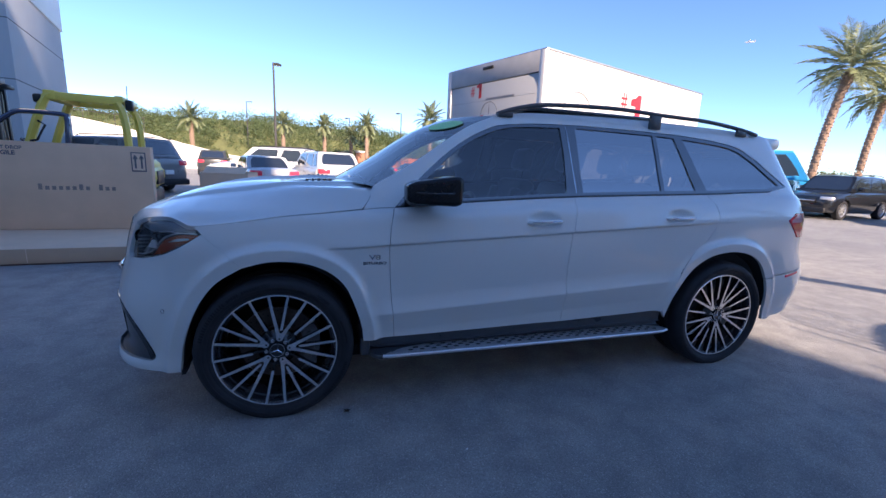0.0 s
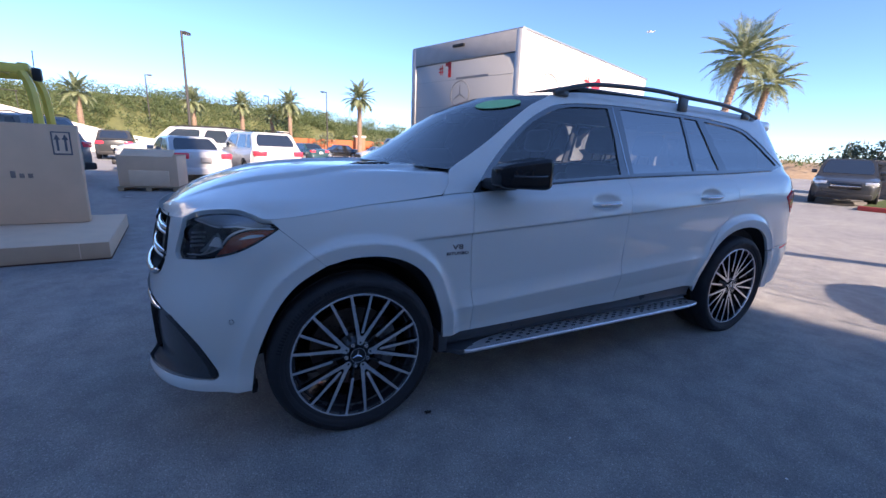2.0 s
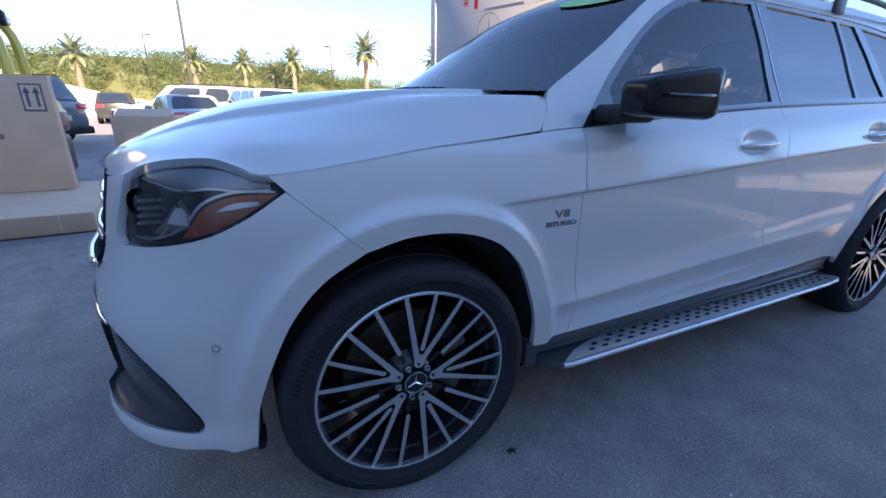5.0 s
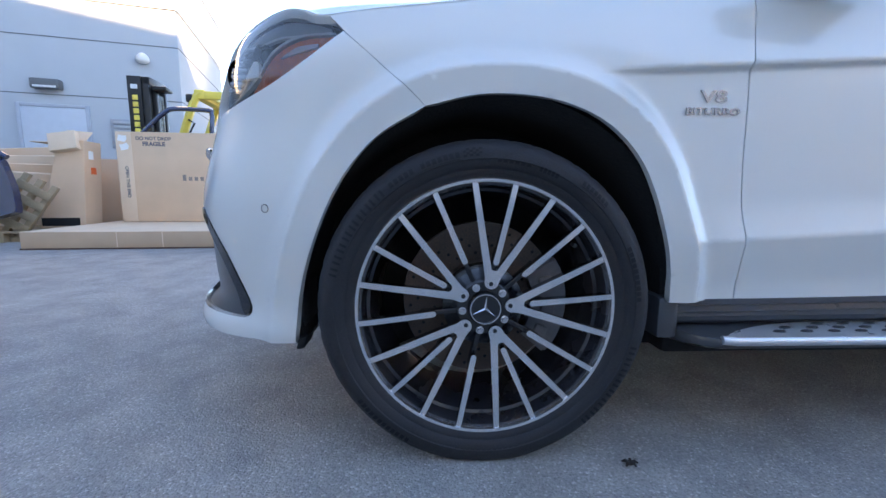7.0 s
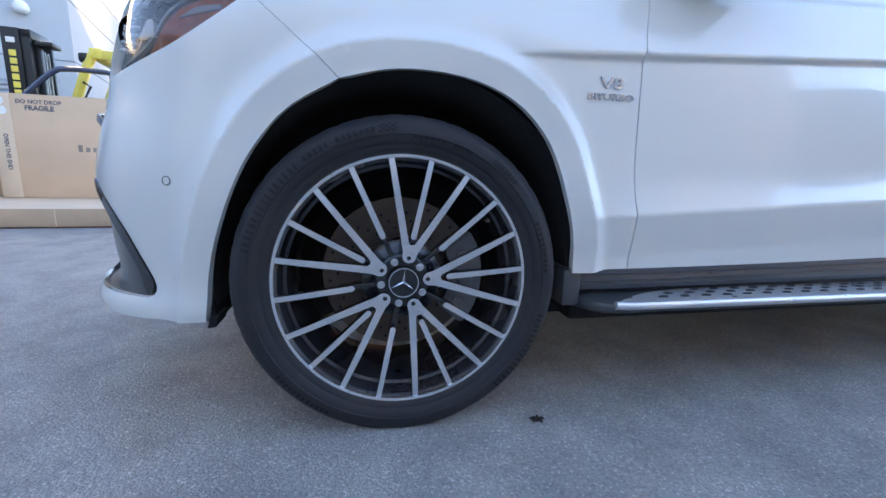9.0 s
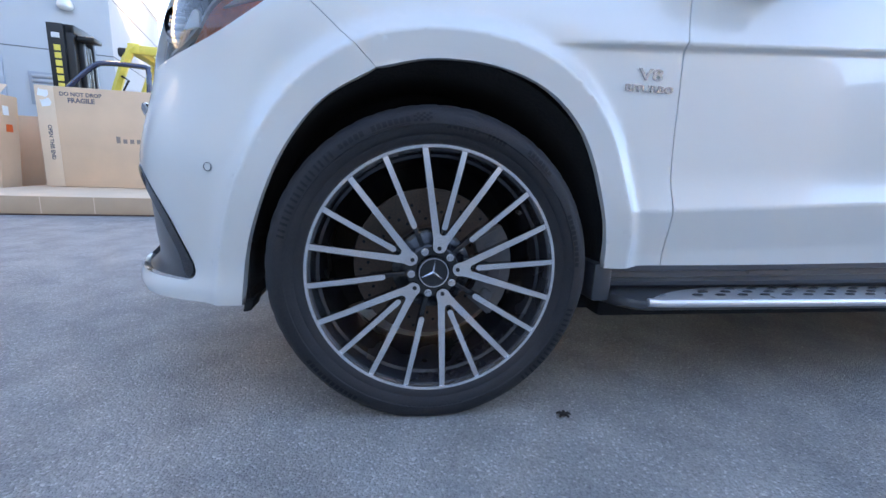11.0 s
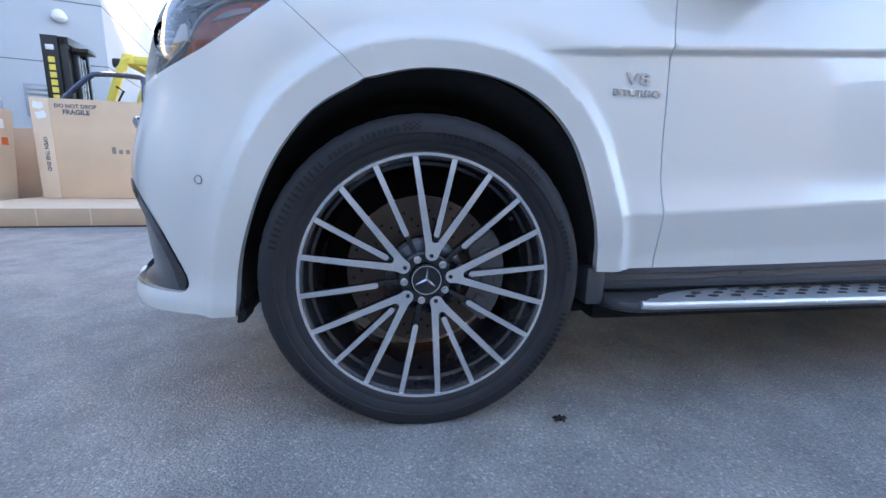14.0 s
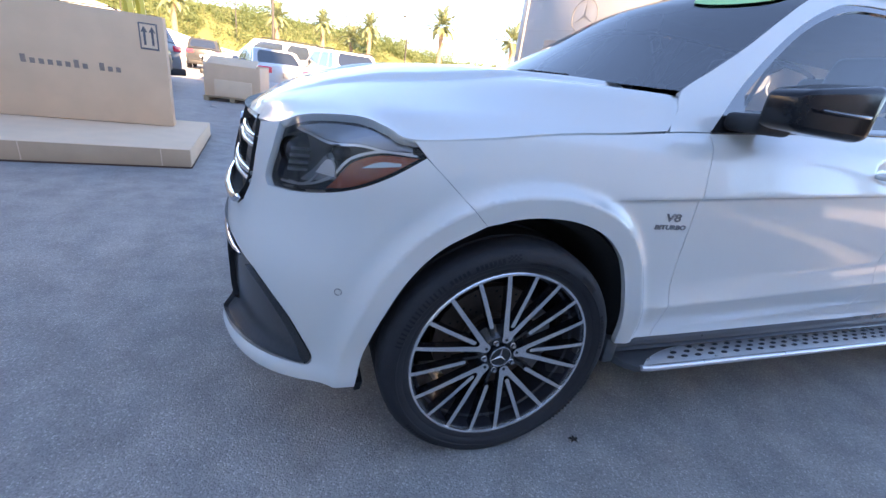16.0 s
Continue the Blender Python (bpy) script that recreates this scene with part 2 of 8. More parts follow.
LOT_PAINT = {
    "white": mat("lot_white_paint", (0.55, 0.56, 0.57), 0.3, var=0.02, coat=0.8),
    "black": mat("lot_black_paint", (0.012, 0.013, 0.016), 0.22, var=0.1, coat=1.0),
    "grey": mat("lot_grey_paint", (0.065, 0.068, 0.072), 0.3, 0.4, var=0.05, coat=0.8),
    "pewter": mat("lot_pewter_paint", (0.22, 0.22, 0.225), 0.3, 0.3, var=0.05, coat=0.8),
    "teal": mat("lot_teal_paint", (0.04, 0.09, 0.10), 0.28, 0.3, var=0.05, coat=0.8),
    "blue": mat("van_blue_paint", (0.05, 0.36, 0.72), 0.35, var=0.05, coat=0.5),
}
LOT_GLASS = mat("dark_car_glass", (0.020, 0.024, 0.028), 0.06, var=0.1, rvar=0.02, spec=0.8)
LOT_GLASS.node_tree.nodes["Principled BSDF"].inputs["IOR"].default_value = 2.3


# ---- mesh helpers ----
def part(name, bm, material, parent=None, label="", smooth=True, at=None):
    """Links a bmesh (or a finished mesh) as one object, under a thing or a part."""
    if isinstance(bm, bmesh.types.BMesh):
        me = bpy.data.meshes.new(name)
        bm.normal_update()
        bm.to_mesh(me)
        bm.free()
        me.materials.append(material)
        if smooth:
            me.shade_smooth()
            if smooth != "all":
                me.set_sharp_from_angle(angle=radians(38))
    else:
        me = bm
    ob = new(name, me)
    if at is not None:
        ob.matrix_basis = at
    if parent is not None:
        ob.parent = parent
    if label:
        ob["label"] = label
    return ob


def thing(name, label, category, at=None, group="", kind=""):
    ob = new(name)
    ob.empty_display_size = 0.2
    if at is not None:
        ob.matrix_basis = at
    return tagged(ob, label, category, group, kind)


def box(bm, x0, x1, y0, y1, z0, z1, bevel=0.0, m=None, seg=2):
    """Adds a box, its edges rounded, to bm."""
    r = bmesh.ops.create_cube(bm, size=1.0)
    vs = r["verts"]
    for v in vs:
        v.co = Vector(((x0 + x1) / 2 + v.co.x * (x1 - x0), (y0 + y1) / 2 + v.co.y * (y1 - y0), (z0 + z1) / 2 + v.co.z * (z1 - z0)))
    if bevel:
        es = list({e for v in vs for e in v.link_edges})
        r = bmesh.ops.bevel(bm, geom=es, offset=bevel, segments=seg, affect="EDGES", profile=0.5)
        vs = list({v for f in r["faces"] for v in f.verts} | {v for v in vs if v.is_valid})
    if m is not None:
        seen, stack = set(vs), list(vs)
        while stack:
            v = stack.pop()
            for e in v.link_edges:
                o = e.other_vert(v)
                if o not in seen:
                    seen.add(o)
                    stack.append(o)
        for v in seen:
            v.co = m @ v.co
    return bm


def boxes(*specs):
    bm = bmesh.new()
    for s in specs:
        box(bm, *s)
    return bm


def tube(bm, pts, r, seg=10, cap=True, radii=None):
    """A round bar along pts."""
    pts = [Vector(p) for p in pts]
    rings = []
    up = Vector((0, 0, 1))
    for i, p in enumerate(pts):
        d = (pts[min(i + 1, len(pts) - 1)] - pts[max(i - 1, 0)]).normalized()
        a = d.cross(up)
        if a.length < 0.05:
            a = d.cross(Vector((1, 0, 0)))
        a.normalize()
        b = d.cross(a).normalized()
        rr = radii[i] if radii else r
        rings.append([bm.verts.new(p + rr * (math.cos(k * math.tau / seg) * a + math.sin(k * math.tau / seg) * b)) for k in range(seg)])
    for r0, r1 in zip(rings, rings[1:]):
        for k in range(seg):
            bm.faces.new((r0[k], r0[(k + 1) % seg], r1[(k + 1) % seg], r1[k]))
    if cap:
        bm.faces.new(list(reversed(rings[0])))
        bm.faces.new(rings[-1])
    return bm


def lathe(bm, prof, seg=48, closed=False):
    """Turns (y, r) points about the y axis."""
    rings = [[bm.verts.new((r * math.cos(k * math.tau / seg), y, r * math.sin(k * math.tau / seg))) for k in range(seg)] for y, r in prof]
    pairs = list(zip(rings, rings[1:])) + ([(rings[-1], rings[0])] if closed else [])
    for a, b in pairs:
        for k in range(seg):
            bm.faces.new((a[k], a[(k + 1) % seg], b[(k + 1) % seg], b[k]))
    return rings


def prism(bm, poly, y0, y1, m=None):
    """An (x, z) polygon drawn out from y0 to y1."""
    a = [bm.verts.new((x, y0, z)) for x, z in poly]
    b = [bm.verts.new((x, y1, z)) for x, z in poly]
    n = len(poly)
    bm.faces.new(a)
    bm.faces.new(list(reversed(b)))
    for i in range(n):
        bm.faces.new((a[(i + 1) % n], a[i], b[i], b[(i + 1) % n]))
    if m is not None:
        for v in a + b:
            v.co = m @ v.co
    return bm


def words(name, body, size, m, material, parent, depth=0.002, label="", bold=0.0, squeeze=1.0):
    """Raised lettering in the built-in font, turned into a mesh."""
    cu = bpy.data.curves.new(name, "FONT")
    cu.body, cu.size, cu.extrude, cu.align_x, cu.align_y, cu.offset = body, size, depth, "CENTER", "CENTER", bold
    cu.resolution_u = 3
    tmp = new(name, cu)
    dg = bpy.context.evaluated_depsgraph_get()
    me = bpy.data.meshes.new_from_object(tmp.evaluated_get(dg))
    bpy.data.objects.remove(tmp)
    me.transform(Matrix.Diagonal((squeeze, 1, 1, 1)))
    me.materials.clear()
    me.materials.append(material)
    return part(name, me, material, parent, label, at=m)


def table(tab, x):
    """A smooth curve through (x, y) knots."""
    if x <= tab[0][0]:
        return tab[0][1]
    if x >= tab[-1][0]:
        return tab[-1][1]
    i = next(k for k in range(len(tab) - 1) if x <= tab[k + 1][0])
    (x0, y0), (x1, y1) = tab[i], tab[i + 1]
    h = x1 - x0
    m0 = (y1 - tab[i - 1][1]) / (x1 - tab[i - 1][0]) if i else (y1 - y0) / h
    m1 = (tab[i + 2][1] - y0) / (tab[i + 2][0] - x0) if i + 2 < len(tab) else (y1 - y0) / h
    t = (x - x0) / h
    return (2 * t**3 - 3 * t * t + 1) * y0 + (t**3 - 2 * t * t + t) * h * m0 + (3 * t * t - 2 * t**3) * y1 + (t**3 - t * t) * h * m1


def ease(a, b, x):
    t = min(1.0, max(0.0, (x - a) / (b - a)))
    return t * t * (3 - 2 * t)


def bend(pts, step=0.02):
    """A smooth open line through pts, in even steps."""
    P = [np.array(p, float) for p in pts]
    if len(P) == 2:
        n = max(1, int(np.linalg.norm(P[1] - P[0]) / step))
        d = P[1] - P[0]
        side = np.array((d[1], -d[0], *([0] * (len(d) - 2)))) / max(1e-9, np.linalg.norm(d)) if len(d) == 2 else 0 * d
        return [tuple(P[0] + d * i / n + side * 0.0005 * math.sin(math.pi * i / n)) for i in range(n + 1)]
    P = [2 * P[0] - P[1]] + P + [2 * P[-1] - P[-2]]
    out = []
    for i in range(1, len(P) - 2):
        a, b, c, d = P[i - 1:i + 3]
        n = max(2, int(np.linalg.norm(c - b) / step))
        for k in range(n):
            t = k / n
            out.append(tuple(0.5 * (2 * b + (c - a) * t + (2 * a - 5 * b + 4 * c - d) * t * t + (3 * b - a - 3 * c + d) * t**3)))
    out.append(tuple(P[-2]))
    return out


def loop(*lines, step=0.02):
    """A closed outline from smooth lines that meet in corners."""
    out = []
    for ln in lines:
        for p in bend(ln, step):
            if not out or math.hypot(p[0] - out[-1][0], p[1] - out[-1][1]) > 0.002:
                out.append(p)
    while math.hypot(out[0][0] - out[-1][0], out[0][1] - out[-1][1]) < 0.002:
        out.pop()
    return out


def within(poly, P):
    x, y = P[:, 0], P[:, 1]
    r = np.zeros(len(P), bool)
    q = np.array(poly)
    j = len(q) - 1
    for i in range(len(q)):
        (xi, yi), (xj, yj) = q[i], q[j]
        if yi != yj:
            r ^= ((yi > y) != (yj > y)) & (x < (xj - xi) * (y - yi) / (yj - yi) + xi)
        j = i
    return r


def sheet(outer, holes=(), du=0.02, dv=0.014, creases=()):
    """A fine triangle net in the plane inside an outline: points and triangles."""
    from mathutils.geometry import delaunay_2d_cdt
    loops = [outer, *holes]
    pts, edges = [], []
    for lp in loops:
        k = len(pts)
        pts += lp
        edges += [(k + i, k + (i + 1) % len(lp)) for i in range(len(lp))]
    q = np.array(outer)
    B = np.array(pts)
    # folds that the net must follow
    for ln in creases:
        C = np.array(ln)
        ok = within(outer, C) & np.array([np.hypot(*(B - c).T).min() > 0.004 for c in C])
        run = None
        for c, o in zip(ln, ok):
            if o:
                pts.append(c)
                if run is not None:
                    edges.append((run, len(pts) - 1))
                run = len(pts) - 1
            else:
                run = None
    B = np.array(pts)
    us, vs = np.arange(q[:, 0].min(), q[:, 0].max(), du), np.arange(q[:, 1].min(), q[:, 1].max(), dv)
    G = np.array([(u + (du / 2 if k % 2 else 0), v) for k, v in enumerate(vs) for u in us])
    ok = within(outer, G)
    for h in holes:
        ok &= ~within(h, G)
    G = G[ok]
    if len(G):
        sc = np.array((du, dv))
        keep = np.array([(((B - g) / sc) ** 2).sum(1).min() > 0.2 for g in G])
        G = G[keep]
    allp = pts + [tuple(g) for g in G]
    v, _, f, *_ = delaunay_2d_cdt([Vector(p) for p in allp], edges, [], 0, 1e-6)
    V = np.array([tuple(p) for p in v])
    F = np.array([t for t in f if len(t) == 3])
    C = V[F].mean(1)
    ok = within(outer, C)
    for h in holes:
        ok &= ~within(h, C)
    F = F[ok]
    a, b, c = V[F[:, 0]], V[F[:, 1]], V[F[:, 2]]
    area = (b[:, 0] - a[:, 0]) * (c[:, 1] - a[:, 1]) - (b[:, 1] - a[:, 1]) * (c[:, 0] - a[:, 0])
    F[area < 0] = F[area < 0][:, ::-1]
    F = F[np.abs(area) > 1e-9]
    return V, F


def skin(net, fn, lip=0.012, side=1, off=0.0):
    """Lays a net on a surface fn(u, v); lip: how far its edges turn in."""
    V, F = net
    P, N = [], []
    e = 0.004
    for u, v in V:
        p = Vector(fn(u, v))
        if lip or off:
            n = (Vector(fn(u + e, v)) - Vector(fn(u - e, v))).cross(Vector(fn(u, v + e)) - Vector(fn(u, v - e)))
            n = n.normalized() if n.length > 1e-12 else Vector((0, 0, 1))
        else:
            n = Vector((0, 0, 0))
        P.append(p + n * off)
        N.append(n)
    verts, faces = [tuple(p) for p in P], [tuple(int(i) for i in f) for f in F]
    if lip:
        cnt = {}
        for f in faces:
            for i in range(3):
                a, b = f[i], f[(i + 1) % 3]
                cnt.setdefault((min(a, b), max(a, b)), []).append((a, b))
        top, low = {}, {}
        for ab in cnt.values():
            if len(ab) == 1:
                a, b = ab[0]
                for k in (a, b):
                    if k not in low:
                        top[k] = len(verts)
                        verts.append(tuple(P[k]))
                        low[k] = len(verts)
                        verts.append(tuple(P[k] - N[k] * lip))
                faces.append((top[b], top[a], low[a], low[b]))
    if side < 0:
        verts = [(x, -y, z) for x, y, z in verts]
        faces = [tuple(reversed(f)) for f in faces]
    me = bpy.data.meshes.new("panel")
    me.from_pydata(verts, [], faces)
    me.shade_smooth()
    return me


def panel(name, net, fn, material, parent, label="", lip=0.012, side=1, off=0.0):
    me = skin(net, fn, lip, side, off)
    me.name = name
    me.materials.append(material)
    return part(name, me, material, parent, label)


# ---- ground and buildings ----
GZ = -0.012          # level of the paving
SITE = 15.6          # degrees by which the site's grid is turned from the parked car


def ground():
    bm = bmesh.new()
    bmesh.ops.create_grid(bm, x_segments=8, y_segments=8, size=1200, matrix=Matrix.Translation((0, 0, GZ)))
    tagged(part("ground", bm, ASPHALT), "worn grey asphalt with pale stone chips", "ground", kind="structure")


def building_behind():
    """Unseen building behind the camera, set to shade the car; it ends beyond the car's tail and is taller at its other
    end.
    """
    b = thing("wall_south", "tall grey wall of an unseen building, set to shade the lot", "building", pose(0, -30.0, GZ), kind="structure")
    part("wall", boxes((10.4, 11.9, -14, 0, 0, 22.6, 0.05)), WALL_DARK, b)
    part("parapet", boxes((10.4, 12.0, -14.1, 0.10, 22.6, 23.0, 0.03)), WALL_DARK, b)
    part("tall_wing", boxes((-60, 10.4, -14.2, 0.05, 0, 26.6, 0.05)), WALL_DARK, b)
    # unseen end block, added to shade ground that the doors reflect
    part("end_shade_block", boxes((11.9, 19, -12, -0.05, 0, 11.0, 0.05), (11.9, 19.1, -12.1, 0.03, 11.0, 11.3, 0.03)), WALL_DARK, b)
    # unseen low block towards the parked car, added to shape its shade and reflections
    part("low_shade_block", boxes((-2.6, 4.76, 18.1, 26.05, 0, 3.3, 0.04)), CLADDING, b)
    part("shade_block_cap", boxes((-2.65, 4.78, 18.1, 26.10, 3.3, 3.5, 0.03)), CLADDING, b)
    # unseen wall, added to close the open view that the doors reflect
    tagged(part("reflection_wall", boxes((24, 96, -1, 0, 0, 8.5, 0.05)), mat("tan_far_wall", (0.40, 0.37, 0.34), 0.85, var=0.2, scale=0.3), at=pose(0, -34, GZ)), "unseen plain tan wall, added to fill the car's reflections", "wall", kind="structure")
    # unseen slats, added beyond the building's end to stripe the drive with shade
    g = thing("shade_screen", "unseen screen of dark upright slats, added to cast striped shade", "screen", pose(5.05, -4.7, GZ), kind="structure")
    part("screen_rail", boxes((0.3, 2.9, 0.03, 0.07, 1.40, 1.48, 0.01), (0, 2.9, 0.03, 0.07, 0.10, 0.2, 0.01)), STEEL_BLACK, g)
    rng = random.Random(8)
    top = [(0.0, 0.9), (0.28, 1.66), (0.53, 1.87), (1.05, 2.10), (1.90, 2.22), (2.50, 1.90), (2.9, 1.7)]
    x = 0.0
    while x < 2.9:
        w = 0.02 if x < 0.42 else 0.10
        tall = 0.35 if x < 1.7 and rng.random() < 0.45 else 0.0
        part("slat", boxes((x, x + w, -0.02, 0.02, 0.0, table(top, x), 0.004), *([(x, x + 0.02, 0.021, 0.041, 0.0, table(top, x) + tall, 0.004)] if tall else [])), STEEL_BLACK, g)
        x += w + (rng.uniform(0.04, 0.10) if x < 0.42 else 0.006)
    # unseen sloping beam, added for the slanting band of shade
    part("shade_beam", boxes((3.60, 3.90, -0.04, 0.04, 0.0, 4.2, 0.02)), STEEL_BLACK, g).matrix_local = Matrix.Translation((5.4, 0, 0)) @ Matrix.Rotation(radians(-32), 4, "Y") @ Matrix.Translation((-3.75, 0, 0))


def building_left():
    """Pale panel building with a service door, wall lamps and a projecting roof edge."""
    m = pose(-6.5, 9.70, GZ, 0, 0, SITE - 1)
    b = thing("building", "pale blue-grey panel building with service door and white roof edge", "building", m)
    bm = boxes((-16, 0, 0, 5.4, 0, 5.35, 0.02))
    part("wall", bm, WALL_PANEL, b)
    bm = bmesh.new()
    for z in (2.93, 4.27):
        box(bm, -16, 0.004, -0.006, 0.01, z - 0.012, z + 0.012)
        box(bm, -0.01, 0.006, 0.0, 5.4, z - 0.012, z + 0.012)
    for x in (-12.2, -5.6):
        box(bm, x - 0.012, x + 0.012, -0.005, 0.01, 0, 5.35)
    part("panel_joint", bm, mat("joint_sealant", (0.16, 0.17, 0.18), 0.9), b)
    bm = boxes((-16.1, 0.05, -0.06, 5.46, 5.18, 6.55, 0.02), (-16.15, 0.09, -0.10, 5.50, 6.55, 6.63, 0.02))
    part("roof_fascia", bm, FASCIA, b)
    # service door in its frame
    d = part("service_door", boxes((-3.42, -2.12, -0.045, 0.03, 0.0, 2.62, 0.006)), mat("grey_door_paint", (0.46, 0.49, 0.53), 0.5, var=0.05), b, "plain grey steel door")
    part("door_frame", boxes((-3.50, -3.42, -0.06, 0.03, 0, 2.70, 0.01), (-2.12, -2.04, -0.06, 0.03, 0, 2.70, 0.01), (-3.42, -2.12, -0.06, 0.03, 2.62, 2.70, 0.01)), mat("door_frame_paint", (0.36, 0.38, 0.42), 0.5), d)
    part("door_handle", boxes((-3.34, -3.22, -0.09, -0.045, 1.0, 1.03, 0.008)), ALU, d)
    # dark roller door at the far end, low louvre by the corner
    part("roller_door", boxes((-8.6, -4.75, -0.03, 0.03, 0, 3.55, 0.01)), mat("dark_roller_door", (0.10, 0.105, 0.12), 0.5, 0.3), b)
    v = part("louvre", boxes((-1.62, -0.35, -0.05, 0.02, 1.70, 2.42, 0.015)), mat("louvre_frame", (0.30, 0.32, 0.35), 0.5), b)
    for k in range(6):
        part("louvre_blade", boxes((-1.55, -0.42, -0.075, -0.05, 1.76 + k * 0.105, 1.835 + k * 0.105, 0.008)), ALU, v)
    w = part("wall_pack_lamp", boxes((-3.10, -2.52, -0.22, 0.0, 3.03, 3.26, 0.03)), mat("grey_lamp_body", (0.13, 0.135, 0.14), 0.5, 0.3), b, "dark grey wall lamp")
    part("lamp_window", boxes((-3.04, -2.58, -0.225, -0.2, 3.05, 3.10, 0.008)), LAMP_GLASS, w)
    bm = bmesh.new()
    bmesh.ops.create_uvsphere(bm, u_segments=20, v_segments=12, radius=0.15)
    for q in bm.verts:
        q.co = Vector((q.co.x - 0.78, q.co.y * 0.8 - 0.1, q.co.z * (0.6 if q.co.z < 0 else 1.2) + 3.88))
    part("dome_lamp", bm, LAMP_GLASS, b, "white dome camera lamp")


def retaining_wall():
    """Long white wall, its top falling to the right, with a rail on top."""
    bm = bmesh.new()
    a, c = Vector((-20.5, 37.0, GZ)), Vector((8.0, 58.0, GZ))
    d = (c - a).normalized()
    n = Vector((-d.y, d.x, 0)) * 0.3
    L = (c - a).length
    rows = []
    for i in range(13):
        s = L * i / 12
        z = 4.1 - 3.0 * ease(0, 0.55 * L, s) - 0.3 * ease(0.5 * L, L, s)
        p = a + d * s
        rows.append([bm.verts.new(p), bm.verts.new(p + Vector((0, 0, z))), bm.verts.new(p + n + Vector((0, 0, z))), bm.verts.new(p + n)])
    for r0, r1 in zip(rows, rows[1:]):
        for i in range(4):
            bm.faces.new((r0[i], r1[i], r1[(i + 1) % 4], r0[(i + 1) % 4]))
    bm.faces.new(rows[0])
    bm.faces.new(rows[-1][::-1])
    tagged(part("retaining_wall", bm, WALL_WHITE, smooth=False), "long white retaining wall with a falling top", "wall", kind="structure")
    r = thing("guard_rail", "thin dark steel guard rail on the white wall", "rail", pose(-19.5, 37.7, 3.6))
    bm = bmesh.new()
    tube(bm, [(0, 0, 0.9), (5.2, 3.8, 0.75)], 0.03, 8)
    part("top_rail", bm, POLE, r)
    for k in range(4):
        bm = bmesh.new()
        tube(bm, [(1.7 * k, 1.25 * k, -0.6), (1.7 * k, 1.25 * k, 0.9 - 0.04 * k)], 0.025, 8)
        part("rail_post", bm, POLE, r)


def low_walls():
    bm = boxes((0, 30, -0.2, 0.2, 0, 2.2, 0.03))
    tagged(part("terracotta_wall", bm, TERRACOTTA, at=pose(7.5, 62.0, GZ, 0, 0, -4)), "low terracotta boundary wall", "wall", kind="structure")
    for x, y in ((6.6, 61.2), (17.5, 61.0)):
        w = thing("wall_pier", "tan block pier with a flat cap", "pier", pose(x, y, GZ), group="piers of the boundary wall")
        part("shaft", boxes((-0.7, 0.7, -0.7, 0.7, 0, 2.7, 0.02)), BRICK_TONE, w)
        part("cap", boxes((-0.85, 0.85, -0.85, 0.85, 2.7, 2.95, 0.03)), WALL_WHITE, w)
    # stacked stone wall by the drive, with a dark gap, and the red kerb before it
    w = thing("stone_wall", "dark stacked stone wall with a dark panel in its gap", "wall", pose(26.5, 6.5, GZ, 0, 0, -79), kind="structure")
    part("stone_core", boxes((-1, 5.6, -0.25, 0.25, 0, 1.75, 0.05), (6.6, 30, -0.25, 0.25, 0, 1.95, 0.05)), STONE, w)
    rng = random.Random(5)
    proto = []
    for k in range(6):
        bm = bmesh.new()
        l, h = rng.uniform(0.30, 0.55), rng.uniform(0.12, 0.16)
        box(bm, -l / 2, l / 2, -0.07, 0.07, -h / 2, h / 2, 0.02)
        for v in bm.verts:
            v.co += Vector((rng.uniform(-1, 1), rng.uniform(-1, 1), rng.uniform(-1, 1))) * 0.008
        me = bpy.data.meshes.new("stone")
        bm.to_mesh(me)
        bm.free()
        me.materials.append(STONE)
        proto.append(me)
    for x0, x1, top in ((-1, 5.6, 1.7), (6.6, 14, 1.9)):
        z = 0.1
        while z < top:
            x = x0 + rng.uniform(0, 0.3)
            while x < x1 - 0.3:
                part("stone", rng.choice(proto), None, w, at=pose(x, -0.27, z, 0, rng.uniform(-2, 2), 0))
                x += rng.uniform(0.45, 0.62)
            z += 0.17
    # near-black panel that fills the gap in the wall
    part("dark_gap_fill", boxes((5.6, 6.6, 0.05, 0.15, 0, 1.7, 0.01)), STEEL_BLACK, w)
    bm = boxes((0, 30, 0, 0.16, 0, 0.15, 0.03))
    tagged(part("kerb", bm, KERB_RED, at=pose(17.9, 3.2, GZ, 0, 0, -79)), "red painted concrete kerb", "kerb", kind="structure")
    bm = boxes((0, 30, 0.16, 8.0, 0, 0.12, 0.03))
    tagged(part("verge", bm, GRASS, at=pose(17.9, 3.2, GZ, 0, 0, -79)), "green verge behind the kerb", "grass", kind="structure")


def slope_top(x):
    return 7.3 + 0.7 * noise.noise((x * 0.05, 1, 0)) - 3.0 * ease(-8, 36, x)


def far_hill():
    """Scrub slope behind the lot and the low ridge beyond it."""
    bm = bmesh.new()
    rows = []
    for i in range(61):
        x = -120 + 4.0 * i
        y0 = 63 + 0.0 * x
        h = slope_top(x)
        rows.append([bm.verts.new((x, y0, GZ - 0.1)), bm.verts.new((x, y0 + 5, h * 0.6)), bm.verts.new((x, y0 + 14, h)), bm.verts.new((x, y0 + 60, h - 0.5))])
    for a, b in zip(rows, rows[1:]):
        for k in range(3):
            bm.faces.new((a[k], b[k], b[k + 1], a[k + 1]))
    tagged(part("slope", bm, HILL), "dry planted slope behind the lot", "slope", kind="structure")


